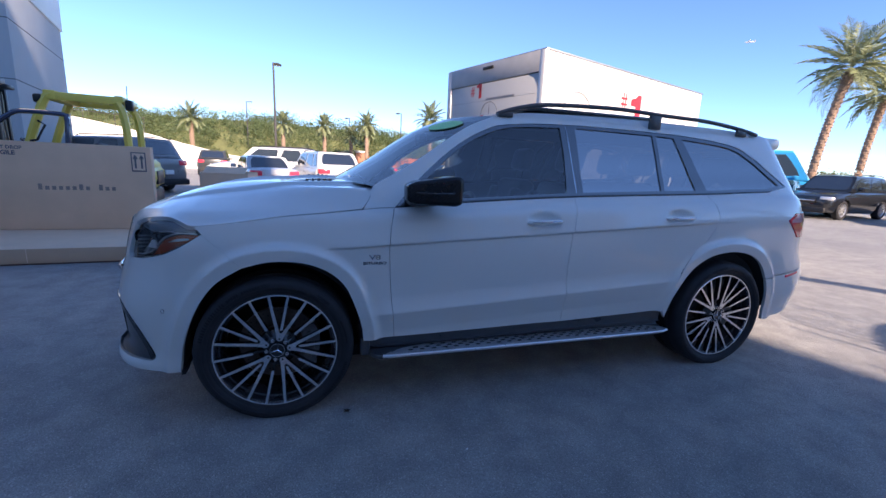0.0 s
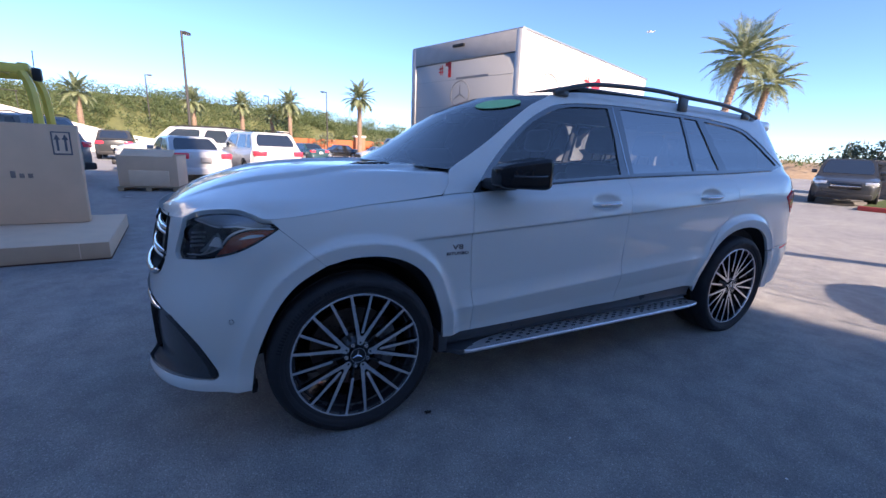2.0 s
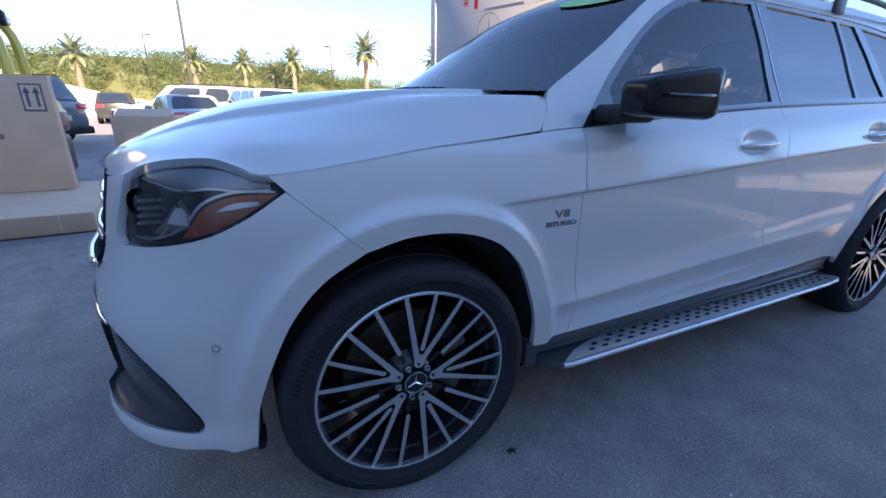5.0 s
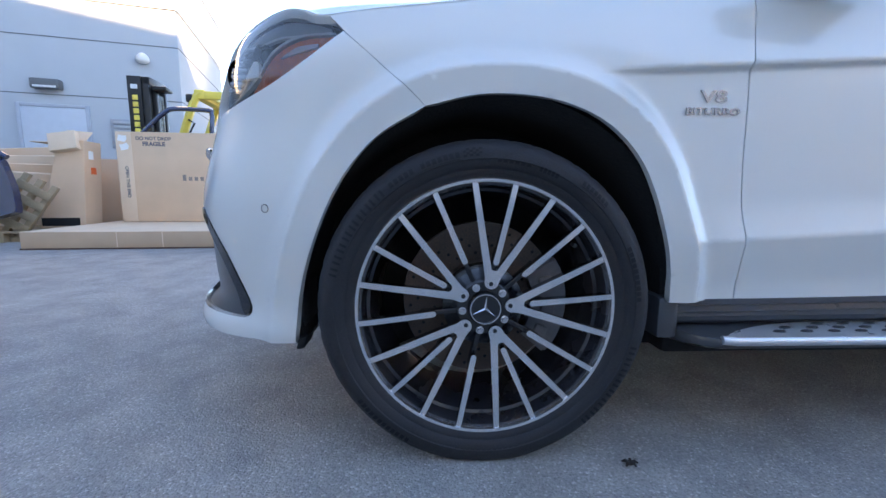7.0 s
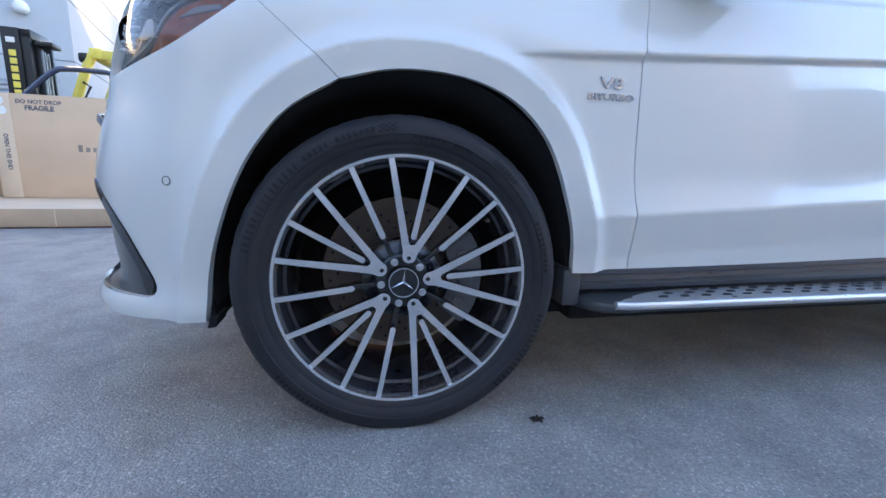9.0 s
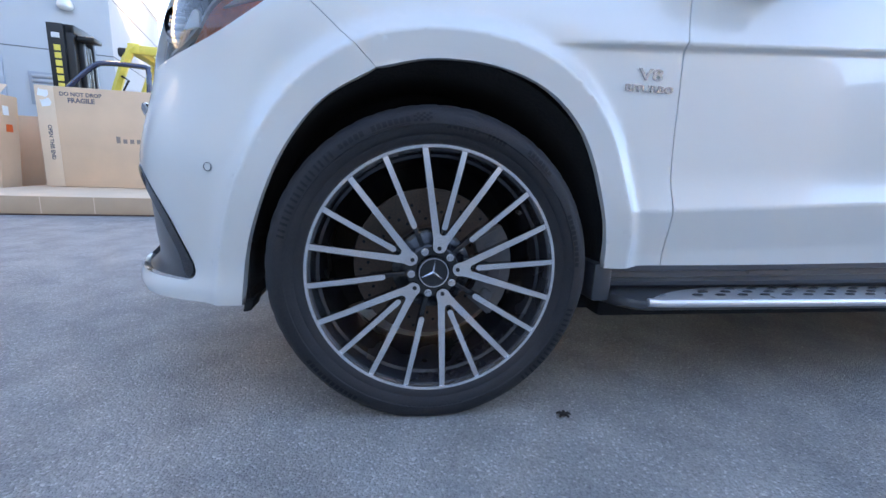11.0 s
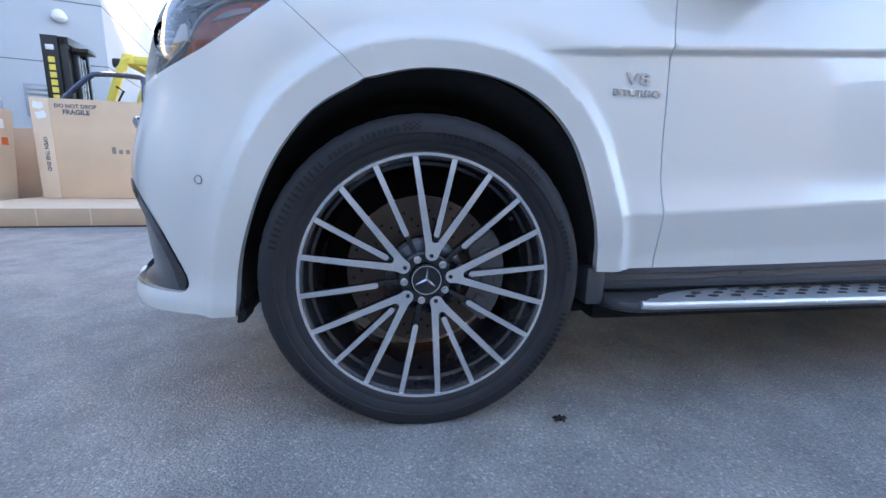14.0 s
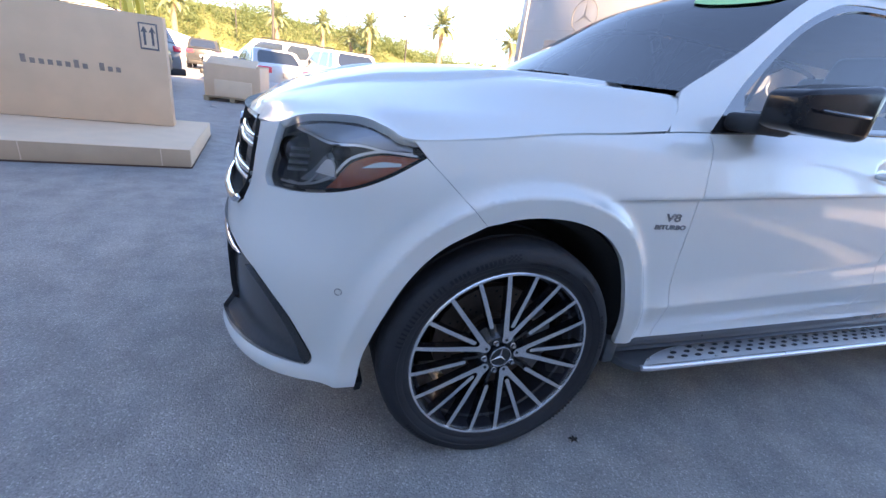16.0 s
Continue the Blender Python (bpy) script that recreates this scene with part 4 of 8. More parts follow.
# ---- cartons, forklift and loose doors by the building ----
def big_carton():
    m = pose(-4.44, 4.22, 0.19, 0, 0, 4.6)
    c = thing("carton", "large brown cardboard carton with dark printing, standing upright", "box", m)
    W_, D, H = 2.24, 0.17, 1.25
    part("carton_body", boxes((0, W_, 0, D, 0, H, 0.006)), CARDBOARD, c)
    part("top_flap", boxes((0.0, W_, 0.0, D * 0.5 - 0.003, H, H + 0.006, 0.002)), CARDBOARD_PALE, c)
    part("top_flap", boxes((0.0, W_, D * 0.5 + 0.003, D, H, H + 0.006, 0.002)), CARDBOARD_PALE, c)
    fr = Matrix.Rotation(math.pi / 2, 4, "X")
    words("printing", "DO NOT DROP", 0.066, Matrix.Translation((0.49, -0.002, H - 0.085)) @ fr, INK, c, 0.0004, "dark blue print", 0.002)
    words("printing", "FRAGILE", 0.080, Matrix.Translation((0.49, -0.002, H - 0.160)) @ fr, INK, c, 0.0004, "dark blue print", 0.003)
    words("printing", "OPEN THIS END", 0.060, Matrix.Translation((0.115, -0.0065, 0.56)) @ fr @ Matrix.Rotation(-math.pi / 2, 4, "Z"), INK, c, 0.0004, "dark blue print", 0.002)
    # long name print, drawn as plain bars
    for k in range(12):
        if k == 8:
            continue
        x = 0.84 + 0.079 * k
        part("name_bar", boxes((x, x + 0.046, -0.003, 0.0, H - 0.665, H - 0.610 + (0.030 if k in (0, 9, 6) else 0))), PRINT_GREY, c)
    # arrow label in its frame
    lab = part("arrow_label", boxes((1.985, 2.175, -0.004, 0.0, H - 0.37, H - 0.08)), INK, c, "dark this-way-up label")
    part("label_field", boxes((2.0, 2.16, -0.006, -0.003, H - 0.35, H - 0.095)), CARDBOARD_PALE, lab)
    for x in (2.04, 2.12):
        bm = bmesh.new()
        prism(bm, [(x - 0.012, H - 0.32), (x + 0.012, H - 0.32), (x + 0.012, H - 0.18), (x + 0.034, H - 0.18), (x, H - 0.115), (x - 0.034, H - 0.18), (x - 0.012, H - 0.18)], -0.008, -0.004)
        part("arrow", bm, INK, lab, smooth=False)
    part("side_wrap", boxes((0.0, 0.20, -0.005, 0.0, 0.0, H, 0.0015)), CARDBOARD_PALE, c)
    for x, z, turn in ((0.085, H - 0.085, 8), (0.105, H - 0.20, -17)):
        bm = bmesh.new()
        prism(bm, [(-0.055, -0.040), (0.035, -0.048), (0.062, -0.010), (0.050, 0.044), (-0.012, 0.036), (-0.050, 0.047)], -0.002, 0.0)
        part("torn_sticker", bm, PAPER, c, at=pose(x, -0.0055, z, 0, turn, 0), smooth=False)
    m2 = pose(-4.50, 2.735, GZ, 0, 0, 5.2)
    f = thing("flat_carton", "flat brown cardboard carton lying on the asphalt", "box", m2)
    # sides a darker brown than the top, strip along the base darker still
    part("carton_body", boxes((0, 2.78, 0, 2.1, 0.015, 0.191, 0.004)), mat("darker_side_board", (0.56, 0.37, 0.24), 0.85, var=0.12, scale=3, bump=0.0006, bscale=160), f)
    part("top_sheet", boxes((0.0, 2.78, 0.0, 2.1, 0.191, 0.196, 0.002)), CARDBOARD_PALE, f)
    part("base_board", boxes((-0.01, 2.79, -0.01, 2.11, 0.0, 0.016, 0.003)), mat("dark_card_edge", (0.10, 0.05, 0.035), 0.9), f)
    for x in (0.95, 1.42, 2.52):
        part("tape_seam", boxes((x, x + 0.008, -0.003, 0.0, 0.02, 0.190)), CARDBOARD_PALE, f)
    part("end_flap", boxes((2.78, 2.786, 0.01, 2.09, 0.02, 0.19, 0.001)), CARDBOARD_PALE, f)


def open_carton():
    """Torn carton beside the big one, on a pallet and boards."""
    p = thing("pallet", "worn wooden pallet under open cartons", "pallet", pose(-5.98, 3.25, GZ, 0, 0, 9))
    for k in range(6):
        part("deck_board", boxes((0, 1.35, 0.24 * k, 0.24 * k + 0.13, 0.11, 0.135, 0.004)), WOOD, p)
    for x in (0.0, 0.62, 1.26):
        part("stringer", boxes((x, x + 0.09, 0, 1.33, 0.0, 0.11, 0.004)), WOOD, p)
    c = thing("open_carton", "open brown cardboard carton with bent flaps and an orange label", "box", pose(-5.37, 3.85, 0.13, 0, 0, 10))
    bm = bmesh.new()
    prism(bm, [(0.10, 0.0), (0.62, 0.0), (0.70, 1.16), (0.40, 1.14)], 0, 0.40)
    bmesh.ops.bevel(bm, geom=bm.edges[:], offset=0.006, segments=2, affect="EDGES")
    part("carton_body", bm, CARDBOARD, c)
    part("side_flap", boxes((0.06, 0.42, 0.05, 0.38, 1.13, 1.138, 0.002)), CARDBOARD_PALE, c)
    bm = bmesh.new()
    box(bm, 0, 0.30, 0, 0.26, 0, 0.008, 0.002, Matrix.Translation((0.40, 0.02, 1.14)) @ pose(0, 0, 0, 40, 4, 0))
    part("front_flap", bm, CARDBOARD, c)
    bm = bmesh.new()
    box(bm, 0, 0.32, -0.10, 0, 0, 0.24, 0.004, Matrix.Translation((0.35, 0.01, 0.98)) @ pose(0, 0, 0, -14, -10, 0))
    part("tilted_lid", bm, CARDBOARD_PALE, c)
    part("orange_label", boxes((0.64, 0.676, 0.15, 0.27, 0.72, 0.84)), ORANGE, c, "orange warning label")
    part("round_sticker", boxes((0.66, 0.694, 0.10, 0.2, 0.92, 1.03)), PAPER, c)
    part("cut_opening", boxes((0.12, 0.56, -0.004, 0.0, 0.02, 0.13)), DARK_LINER, c)
    d = thing("carton", "plain brown cardboard carton standing between larger cartons", "box", pose(-5.22, 4.62, GZ, 0, 0, 7))
    part("carton_body", boxes((0, 0.95, 0, 0.34, 0, 1.10, 0.008)), CARDBOARD, d)
    part("top_flap", boxes((0.0, 0.95, 0.0, 0.165, 1.10, 1.106, 0.002)), CARDBOARD_PALE, d)
    part("top_flap", boxes((0.0, 0.95, 0.175, 0.34, 1.10, 1.106, 0.002)), CARDBOARD_PALE, d)
    part("tape_seam", boxes((0.45, 0.50, -0.003, 0.0, 0.02, 1.08)), CARDBOARD_PALE, d)
    s = thing("loose_carton", "crumpled flattened cartons leaning in a stack", "box", pose(-6.6, 4.6, GZ, 0, 0, 6))
    for k in range(4):
        bm = bmesh.new()
        box(bm, 0, 1.15, 0, 0.06, 0.0, 1.12 - 0.09 * k, 0.01, Matrix.Translation((0.04 * k, -0.11 * k, 0.1)) @ pose(0, 0, 0, 8 + 3 * k, 2 * k - 3, 2 * k))
        part("carton_sheet", bm, CARDBOARD_PALE if k % 2 else CARDBOARD, s)
    # second pallet, leaning on the carton
    b = thing("pallet", "bare wooden pallet leaning on the open carton", "pallet", pose(-5.60, 3.44, 0.13, -12, 30, 6))
    for k in range(5):
        part("deck_board", boxes((0.0, 0.42, -0.03, -0.01, 0.16 * k + 0.02, 0.16 * k + 0.12, 0.003)), WOOD, b)
    for x in (0.0, 0.17, 0.34):
        part("stringer", boxes((x, x + 0.07, -0.01, 0.05, 0.0, 0.86, 0.004)), WOOD, b)


def loose_door(name, m, label, w=1.12, lean=0):
    """A car door standing by itself: skin, window frame, inner edge."""
    d = thing(name, label, "car door", m)
    out = loop([(0, 0), (w, 0.02)], [(w, 0.02), (w + 0.04, 0.35), (w, 0.72)], [(w, 0.72), (0, 0.68)], [(0, 0.68), (-0.03, 0.3), (0, 0)], step=0.05)
    bm = bmesh.new()
    prism(bm, out, -0.04, 0.06)
    bmesh.ops.bevel(bm, geom=[e for e in bm.edges if abs(e.verts[0].co.y - e.verts[1].co.y) < 0.01], offset=0.012, segments=2, affect="EDGES")
    part("door_skin", bm, NAVY, d)
    bm = bmesh.new()
    pts = [(w - 0.02, 0.01, 0.70), (w - 0.01, 0.05, 1.05), (w - 0.02, 0.09, 1.22), (w - 0.07, 0.10, 1.27), (0.62, 0.10, 1.28), (0.46, 0.09, 1.23), (0.24, 0.06, 1.02), (-0.04, 0.01, 0.69)]
    tube(bm, bend(pts, 0.04), 0.036, 8)
    part("window_frame", bm, NAVY, d)
    bm = bmesh.new()
    tube(bm, [(0.02, 0.01, 0.70), (w - 0.02, 0.01, 0.71)], 0.022, 8)
    part("belt_strip", bm, BLACK_PLASTIC, d)
    bm = boxes((0.70, 0.92, -0.075, -0.04, 0.50, 0.54, 0.014))
    part("door_handle", bm, NAVY, d)
    return d


def forklift():
    m = pose(-4.90, 5.15, GZ, 0, 0, 8)
    f = thing("forklift", "yellow counterbalance forklift with black mast behind the cartons", "forklift", m)
    # mast at the low-x end, overhead guard, body and counterweight to the other side
    mast = part("mast", boxes((0.20, 0.32, 0.10, 0.20, 0.1, 2.44, 0.01), (0.20, 0.32, 0.60, 0.70, 0.1, 2.44, 0.01), (0.18, 0.34, 0.10, 0.70, 2.34, 2.46, 0.01), (0.22, 0.28, 0.20, 0.60, 1.2, 1.3, 0.01), (0.20, 0.32, 0.10, 0.70, 0.35, 0.5, 0.01)), STEEL_BLACK, f, "black steel mast")
    part("inner_channel", boxes((0.30, 0.38, 0.22, 0.30, 0.1, 2.34, 0.01)), STEEL_BLACK, mast)
    part("inner_channel", boxes((0.30, 0.38, 0.52, 0.60, 0.1, 2.34, 0.01)), STEEL_BLACK, mast)
    for y in (0.35, 0.45):
        bm = bmesh.new()
        tube(bm, [(0.34, y, 0.2), (0.34, y, 2.22)], 0.035, 12)
        part("lift_cylinder", bm, RIM_BARREL, mast)
    part("name_plate", boxes((0.02, 0.22, 0.075, 0.10, 1.40, 2.46, 0.006)), STEEL_BLACK, mast, "black plate with yellow bars")
    for k in range(6):
        part("name_bar", boxes((0.085, 0.165, 0.068, 0.076, 1.56 + 0.105 * k, 1.64 + 0.105 * k, 0.004)), YELLOW, mast)
    part("top_sheave", boxes((0.34, 0.56, 0.14, 0.40, 2.26, 2.33, 0.02)), STEEL_BLACK, mast)
    part("plate_label", boxes((0.07, 0.17, 0.070, 0.077, 2.26, 2.33, 0.004)), FASCIA, mast)
    for y in (0.14, 0.55):
        part("fork_tine", boxes((-0.95, 0.20, y, y + 0.13, 0.06, 0.11, 0.01)), STEEL_BLACK, f)
    body_ = part("chassis", boxes((0.25, 1.95, 0.08, 1.14, 0.20, 0.95, 0.06)), YELLOW, f)
    cw = bmesh.new()
    prism(cw, [(1.55, 0.72), (2.34, 0.72), (2.40, 0.85), (2.38, 1.12), (2.22, 1.30), (1.55, 1.28)], 0.06, 1.16)
    bmesh.ops.bevel(cw, geom=cw.edges[:], offset=0.07, segments=3, affect="EDGES")
    cw = part("counterweight", cw, YELLOW, f, "rounded yellow counterweight")
    part("dark_grille", boxes((2.30, 2.41, 0.30, 0.92, 0.80, 1.05, 0.02)), STEEL_BLACK, cw)
    part("ballast", boxes((1.55, 2.36, 0.09, 1.13, 0.18, 0.72, 0.05)), STEEL_BLACK, f, "black lower ballast block")
    part("hood_panel", boxes((1.0, 2.0, 0.16, 1.06, 0.92, 1.22, 0.05)), STEEL_BLACK, f)
    part("seat", boxes((1.05, 1.55, 0.36, 0.86, 1.20, 1.34, 0.05), (1.48, 1.60, 0.36, 0.86, 1.26, 1.50, 0.05)), LEATHER, f)
    bm = bmesh.new()
    ring = [Vector((0.62, 0.60, 1.42)) + pose(0, 0, 0, 0, -55, 0) @ Vector((0, 0.17 * math.cos(a), 0.17 * math.sin(a))) for a in np.linspace(0, math.tau, 25)]
    tube(bm, ring, 0.016, 8, cap=False)
    tube(bm, [(0.40, 0.60, 1.0), (0.62, 0.60, 1.42)], 0.03, 8)
    part("steering_wheel", bm, STEEL_BLACK, f)
    for y in (0.10, 1.12):
        for pts in ([(0.66, y, 0.85), (0.72, y, 1.35), (0.98, y, 2.10), (1.10, y, 2.24)], [(1.95, y, 2.18), (2.03, y, 1.92), (2.06, y, 1.20)]):
            bm = bmesh.new()
            tube(bm, bend(pts, 0.05), 0.062, 6)
            part("guard_post", bm, YELLOW, f)
        part("guard_rail", boxes((1.06, 2.0, y - 0.045, y + 0.045, 2.14, 2.27, 0.02)), YELLOW, f)
    for k in range(5):
        x = 1.16 + k * 0.16
        part("guard_bar", boxes((x, x + 0.03, 0.14, 1.08, 2.20, 2.25, 0.006)), YELLOW, f)
    part("guard_cross", boxes((1.00, 1.16, 0.05, 1.17, 2.14, 2.29, 0.02)), YELLOW, f)
    part("guard_cross", boxes((1.92, 2.04, 0.06, 1.16, 2.18, 2.29, 0.02)), YELLOW, f)
    part("work_lamp", boxes((0.86, 1.00, 0.06, 0.20, 2.08, 2.22, 0.035)), STEEL_BLACK, f)
    part("rear_lamp", boxes((2.06, 2.17, 0.05, 0.17, 2.06, 2.24, 0.03)), STEEL_BLACK, f)
    part("beacon", boxes((2.09, 2.15, 0.18, 0.24, 2.08, 2.22, 0.02)), RED_LENS, f)
    bm = bmesh.new()
    tube(bm, [(0.78, 0.05, 1.48), (0.88, 0.0, 1.50), (1.00, 0.0, 1.74), (0.90, 0.05, 1.80)], 0.018, 8)
    part("grab_handle", bm, STEEL_BLACK, f)
    bm = bmesh.new()
    tube(bm, [(2.10, 0.06, 2.2), (2.11, 0.06, 2.46)], 0.006, 6)
    part("aerial", bm, STEEL_BLACK, f)
    for x, r in ((0.45, 0.34), (1.95, 0.27)):
        for y in (0.08, 1.14):
            bm = bmesh.new()
            lathe(bm, [(-0.10, r * 0.55), (-0.11, r * 0.92), (-0.07, r), (0.07, r), (0.11, r * 0.92), (0.10, r * 0.55)], 30)
            w = part("wheel", bm, RUBBER, f, at=pose(x, y, r))
            bm = bmesh.new()
            lathe(bm, [(-0.09, 0.0), (-0.06, r * 0.3), (-0.09, r * 0.56), (0.09, r * 0.56), (0.06, r * 0.3), (0.09, 0)], 24)
            part("wheel_disc", bm, YELLOW, w)


def crate():
    c = thing("crate", "open cardboard crate on a wooden pallet", "crate", pose(-2.33, 10.35, GZ, 0, 0, -8))
    for k in range(5):
        part("pallet_board", boxes((-0.68, 0.68, -0.1 + 0.27 * k, 0.04 + 0.27 * k, 0.09, 0.115, 0.003)), WOOD, c)
    for x in (-0.66, -0.06, 0.54):
        part("pallet_runner", boxes((x, x + 0.12, -0.1, 1.1, 0.0, 0.09, 0.004)), WOOD, c)
    part("front_panel", boxes((-0.66, 0.66, 0.0, 0.03, 0.115, 0.86, 0.006)), CARDBOARD, c)
    part("back_panel", boxes((-0.66, 0.66, 1.0, 1.03, 0.115, 0.92, 0.006)), CARDBOARD, c)
    for x in (-0.66, 0.63):
        part("end_panel", boxes((x, x + 0.03, 0.03, 1.0, 0.115, 0.90, 0.006)), CARDBOARD_PALE, c)
    part("pocket_panel", boxes((-0.42, 0.46, -0.03, 0.0, 0.13, 0.52, 0.006)), CARDBOARD_PALE, c)
    bm = bmesh.new()
    box(bm, -0.6, 0.55, 0, 0.42, 0, 0.02, 0.004, Matrix.Translation((0, 0.05, 0.86)) @ pose(0, 0, 0, 25, 0, 0))
    part("loose_flap", bm, CARDBOARD_PALE, c)


def litter():
    rng = random.Random(3)
    for x, y, s in ((-2.57, 8.93, 0.13), (-1.51, 5.29, 0.05), (-1.38, 5.58, 0.07), (1.62, -2.05, 0.012), (-0.28, -1.83, 0.010), (0.92, -1.45, 0.010), (-0.75, -1.35, 0.009)):
        bm = bmesh.new()
        n = 7
        vs = [bm.verts.new((s * rng.uniform(0.6, 1.0) * math.cos(math.tau * k / n), s * 0.6 * rng.uniform(0.6, 1) * math.sin(math.tau * k / n), rng.uniform(0, 0.25) * s)) for k in range(n)]
        c = bm.verts.new((0, 0, 0.2 * s))
        for k in range(n):
            bm.faces.new((vs[k], vs[(k + 1) % n], c))
        tagged(part("paper_scrap", bm, PAPER, at=pose(x, y, GZ + 0.002, 0, 0, rng.uniform(0, 90)), smooth=False), "small scrap of white paper on asphalt", "litter", "scraps on the asphalt")
    bm = bmesh.new()
    for k in range(5):
        a = k * 1.3
        tube(bm, [(0, 0, 0.004), (0.012 * math.cos(a), 0.009 * math.sin(a), 0.010), (0.020 * math.cos(a), 0.016 * math.sin(a), 0.005)], 0.004, 6, radii=[0.005, 0.004, 0.002])
    tagged(part("dry_leaf", bm, DEBRIS, at=pose(0.366, -0.99, GZ)), "small dry curled leaf on asphalt", "leaf")
    # loose chips of stone round the wheel
    bm = bmesh.new()
    for k in range(900):
        x, y = rng.uniform(-1.6, 1.6), rng.uniform(-1.75, -0.55)
        if math.hypot(x, y + 0.85) < 0.18:
            continue
        s = rng.uniform(0.0012, 0.0034) * (1.5 if rng.random() < 0.08 else 1)
        q = [bm.verts.new((x + s * rng.uniform(0.6, 1.3) * math.cos(a), y + s * rng.uniform(0.6, 1.3) * math.sin(a), GZ)) for a in (0.3, 1.9, 3.4, 4.9)]
        t = bm.verts.new((x, y, GZ + s * 0.9))
        for i in range(4):
            bm.faces.new((q[i], q[(i + 1) % 4], t))
    tagged(part("stone_chip", bm, mat("pale_stone_chip", (0.36, 0.35, 0.33), 0.85, var=0.3, island=0.5), smooth=False), "loose pale stone chips on asphalt", "gravel", kind="stuff")


big_carton()
open_carton()
loose_door("car_door", pose(-4.62, 4.84, 0.62, 0, 0, 6), "navy car door with empty window frame behind the carton", 1.15)
loose_door("car_door", pose(-4.98, 3.30, 0.36, 12, 17, 188), "navy car door with empty window frame leaning on boards", 1.22)
r = thing("door_rack", "low black steel rack that carries a car door", "rack", pose(-4.62, 4.78, GZ, 0, 0, 6))
for x_ in (0.1, 0.95):
    part("rack_leg", boxes((x_, x_ + 0.05, 0.0, 0.14, 0.0, 0.60, 0.006)), STEEL_BLACK, r)
part("rack_shelf", boxes((0.0, 1.1, 0.0, 0.16, 0.60, 0.632, 0.006)), STEEL_BLACK, r)
forklift()
crate()
litter()


# ---- lamp posts, palms and planting ----
def lamp_post(x, y, h, turn=0, double=False):
    p = thing("street_lamp", "tall dark lamp post with a flat lamp head", "street lamp", pose(x, y, GZ, 0, 0, turn), "lamp posts of the lot")
    bm = bmesh.new()
    tube(bm, [(0, 0, 0.7), (0, 0, h)], 0.09, 10, radii=[0.10, 0.065])
    part("pole", bm, POLE, p)
    bm = bmesh.new()
    lathe(bm, [(0, 0.0), (0, 0.30), (0.75, 0.30), (0.78, 0.27), (0.78, 0)], 20)
    for v in bm.verts:
        v.co = Vector((v.co.x, v.co.z, v.co.y))
    part("concrete_base", bm, WALL_WHITE, p)
    for s in ((1, -1) if double else (1,)):
        part("arm", boxes((min(0, s * 0.35), max(0, s * 0.35), -0.04, 0.04, h - 0.10, h - 0.02, 0.01)), POLE, p)
        hd = part("lamp_head", boxes((min(s * 0.2, s * 0.75), max(s * 0.2, s * 0.75), -0.20, 0.20, h - 0.12, h + 0.04, 0.04)), POLE, p)
        part("lamp_lens", boxes((min(s * 0.28, s * 0.68), max(s * 0.28, s * 0.68), -0.15, 0.15, h - 0.14, h - 0.11, 0.01)), LAMP_GLASS, hd)


def frond(bm, rng, m, length, droop, width):
    """One feathered palm frond along +x, its leaflets in two rows."""
    n = 26
    rib = []
    for i in range(n + 1):
        t = i / n
        rib.append(Vector((length * (t - 0.18 * droop * t * t), 0, length * (0.36 * t - droop * t * t * 0.75))))
    for i in range(n):
        a, b = rib[i], rib[i + 1]
        t = (i + 0.5) / n
        w = 0.018 * (1 - t) + 0.006
        q = [a + Vector((0, w, 0)), b + Vector((0, w, 0)), b - Vector((0, w, 0)), a - Vector((0, w, 0))]
        bm.faces.new([bm.verts.new(m @ p) for p in q])
        if t < 0.10:
            continue
        ln = width * math.sin(math.pi * min(1, 0.18 + 0.86 * t)) ** 0.75
        for s in (-1, 1):
            d = (b - a).normalized()
            out = (d * rng.uniform(0.55, 0.85) + Vector((0, s * 1.0, rng.uniform(0.15, 0.45)))).normalized()
            tip = a + out * ln * rng.uniform(0.8, 1.1) + Vector((0, 0, -0.22 * ln))
            k = d * (0.030 if length > 2.6 else 0.05)
            mid = a + out * ln * 0.5
            vs = [bm.verts.new(m @ p) for p in (a - k * 0.6, a + k * 0.6, mid + k * 0.8, tip, mid - k * 0.8)]
            bm.faces.new(vs)


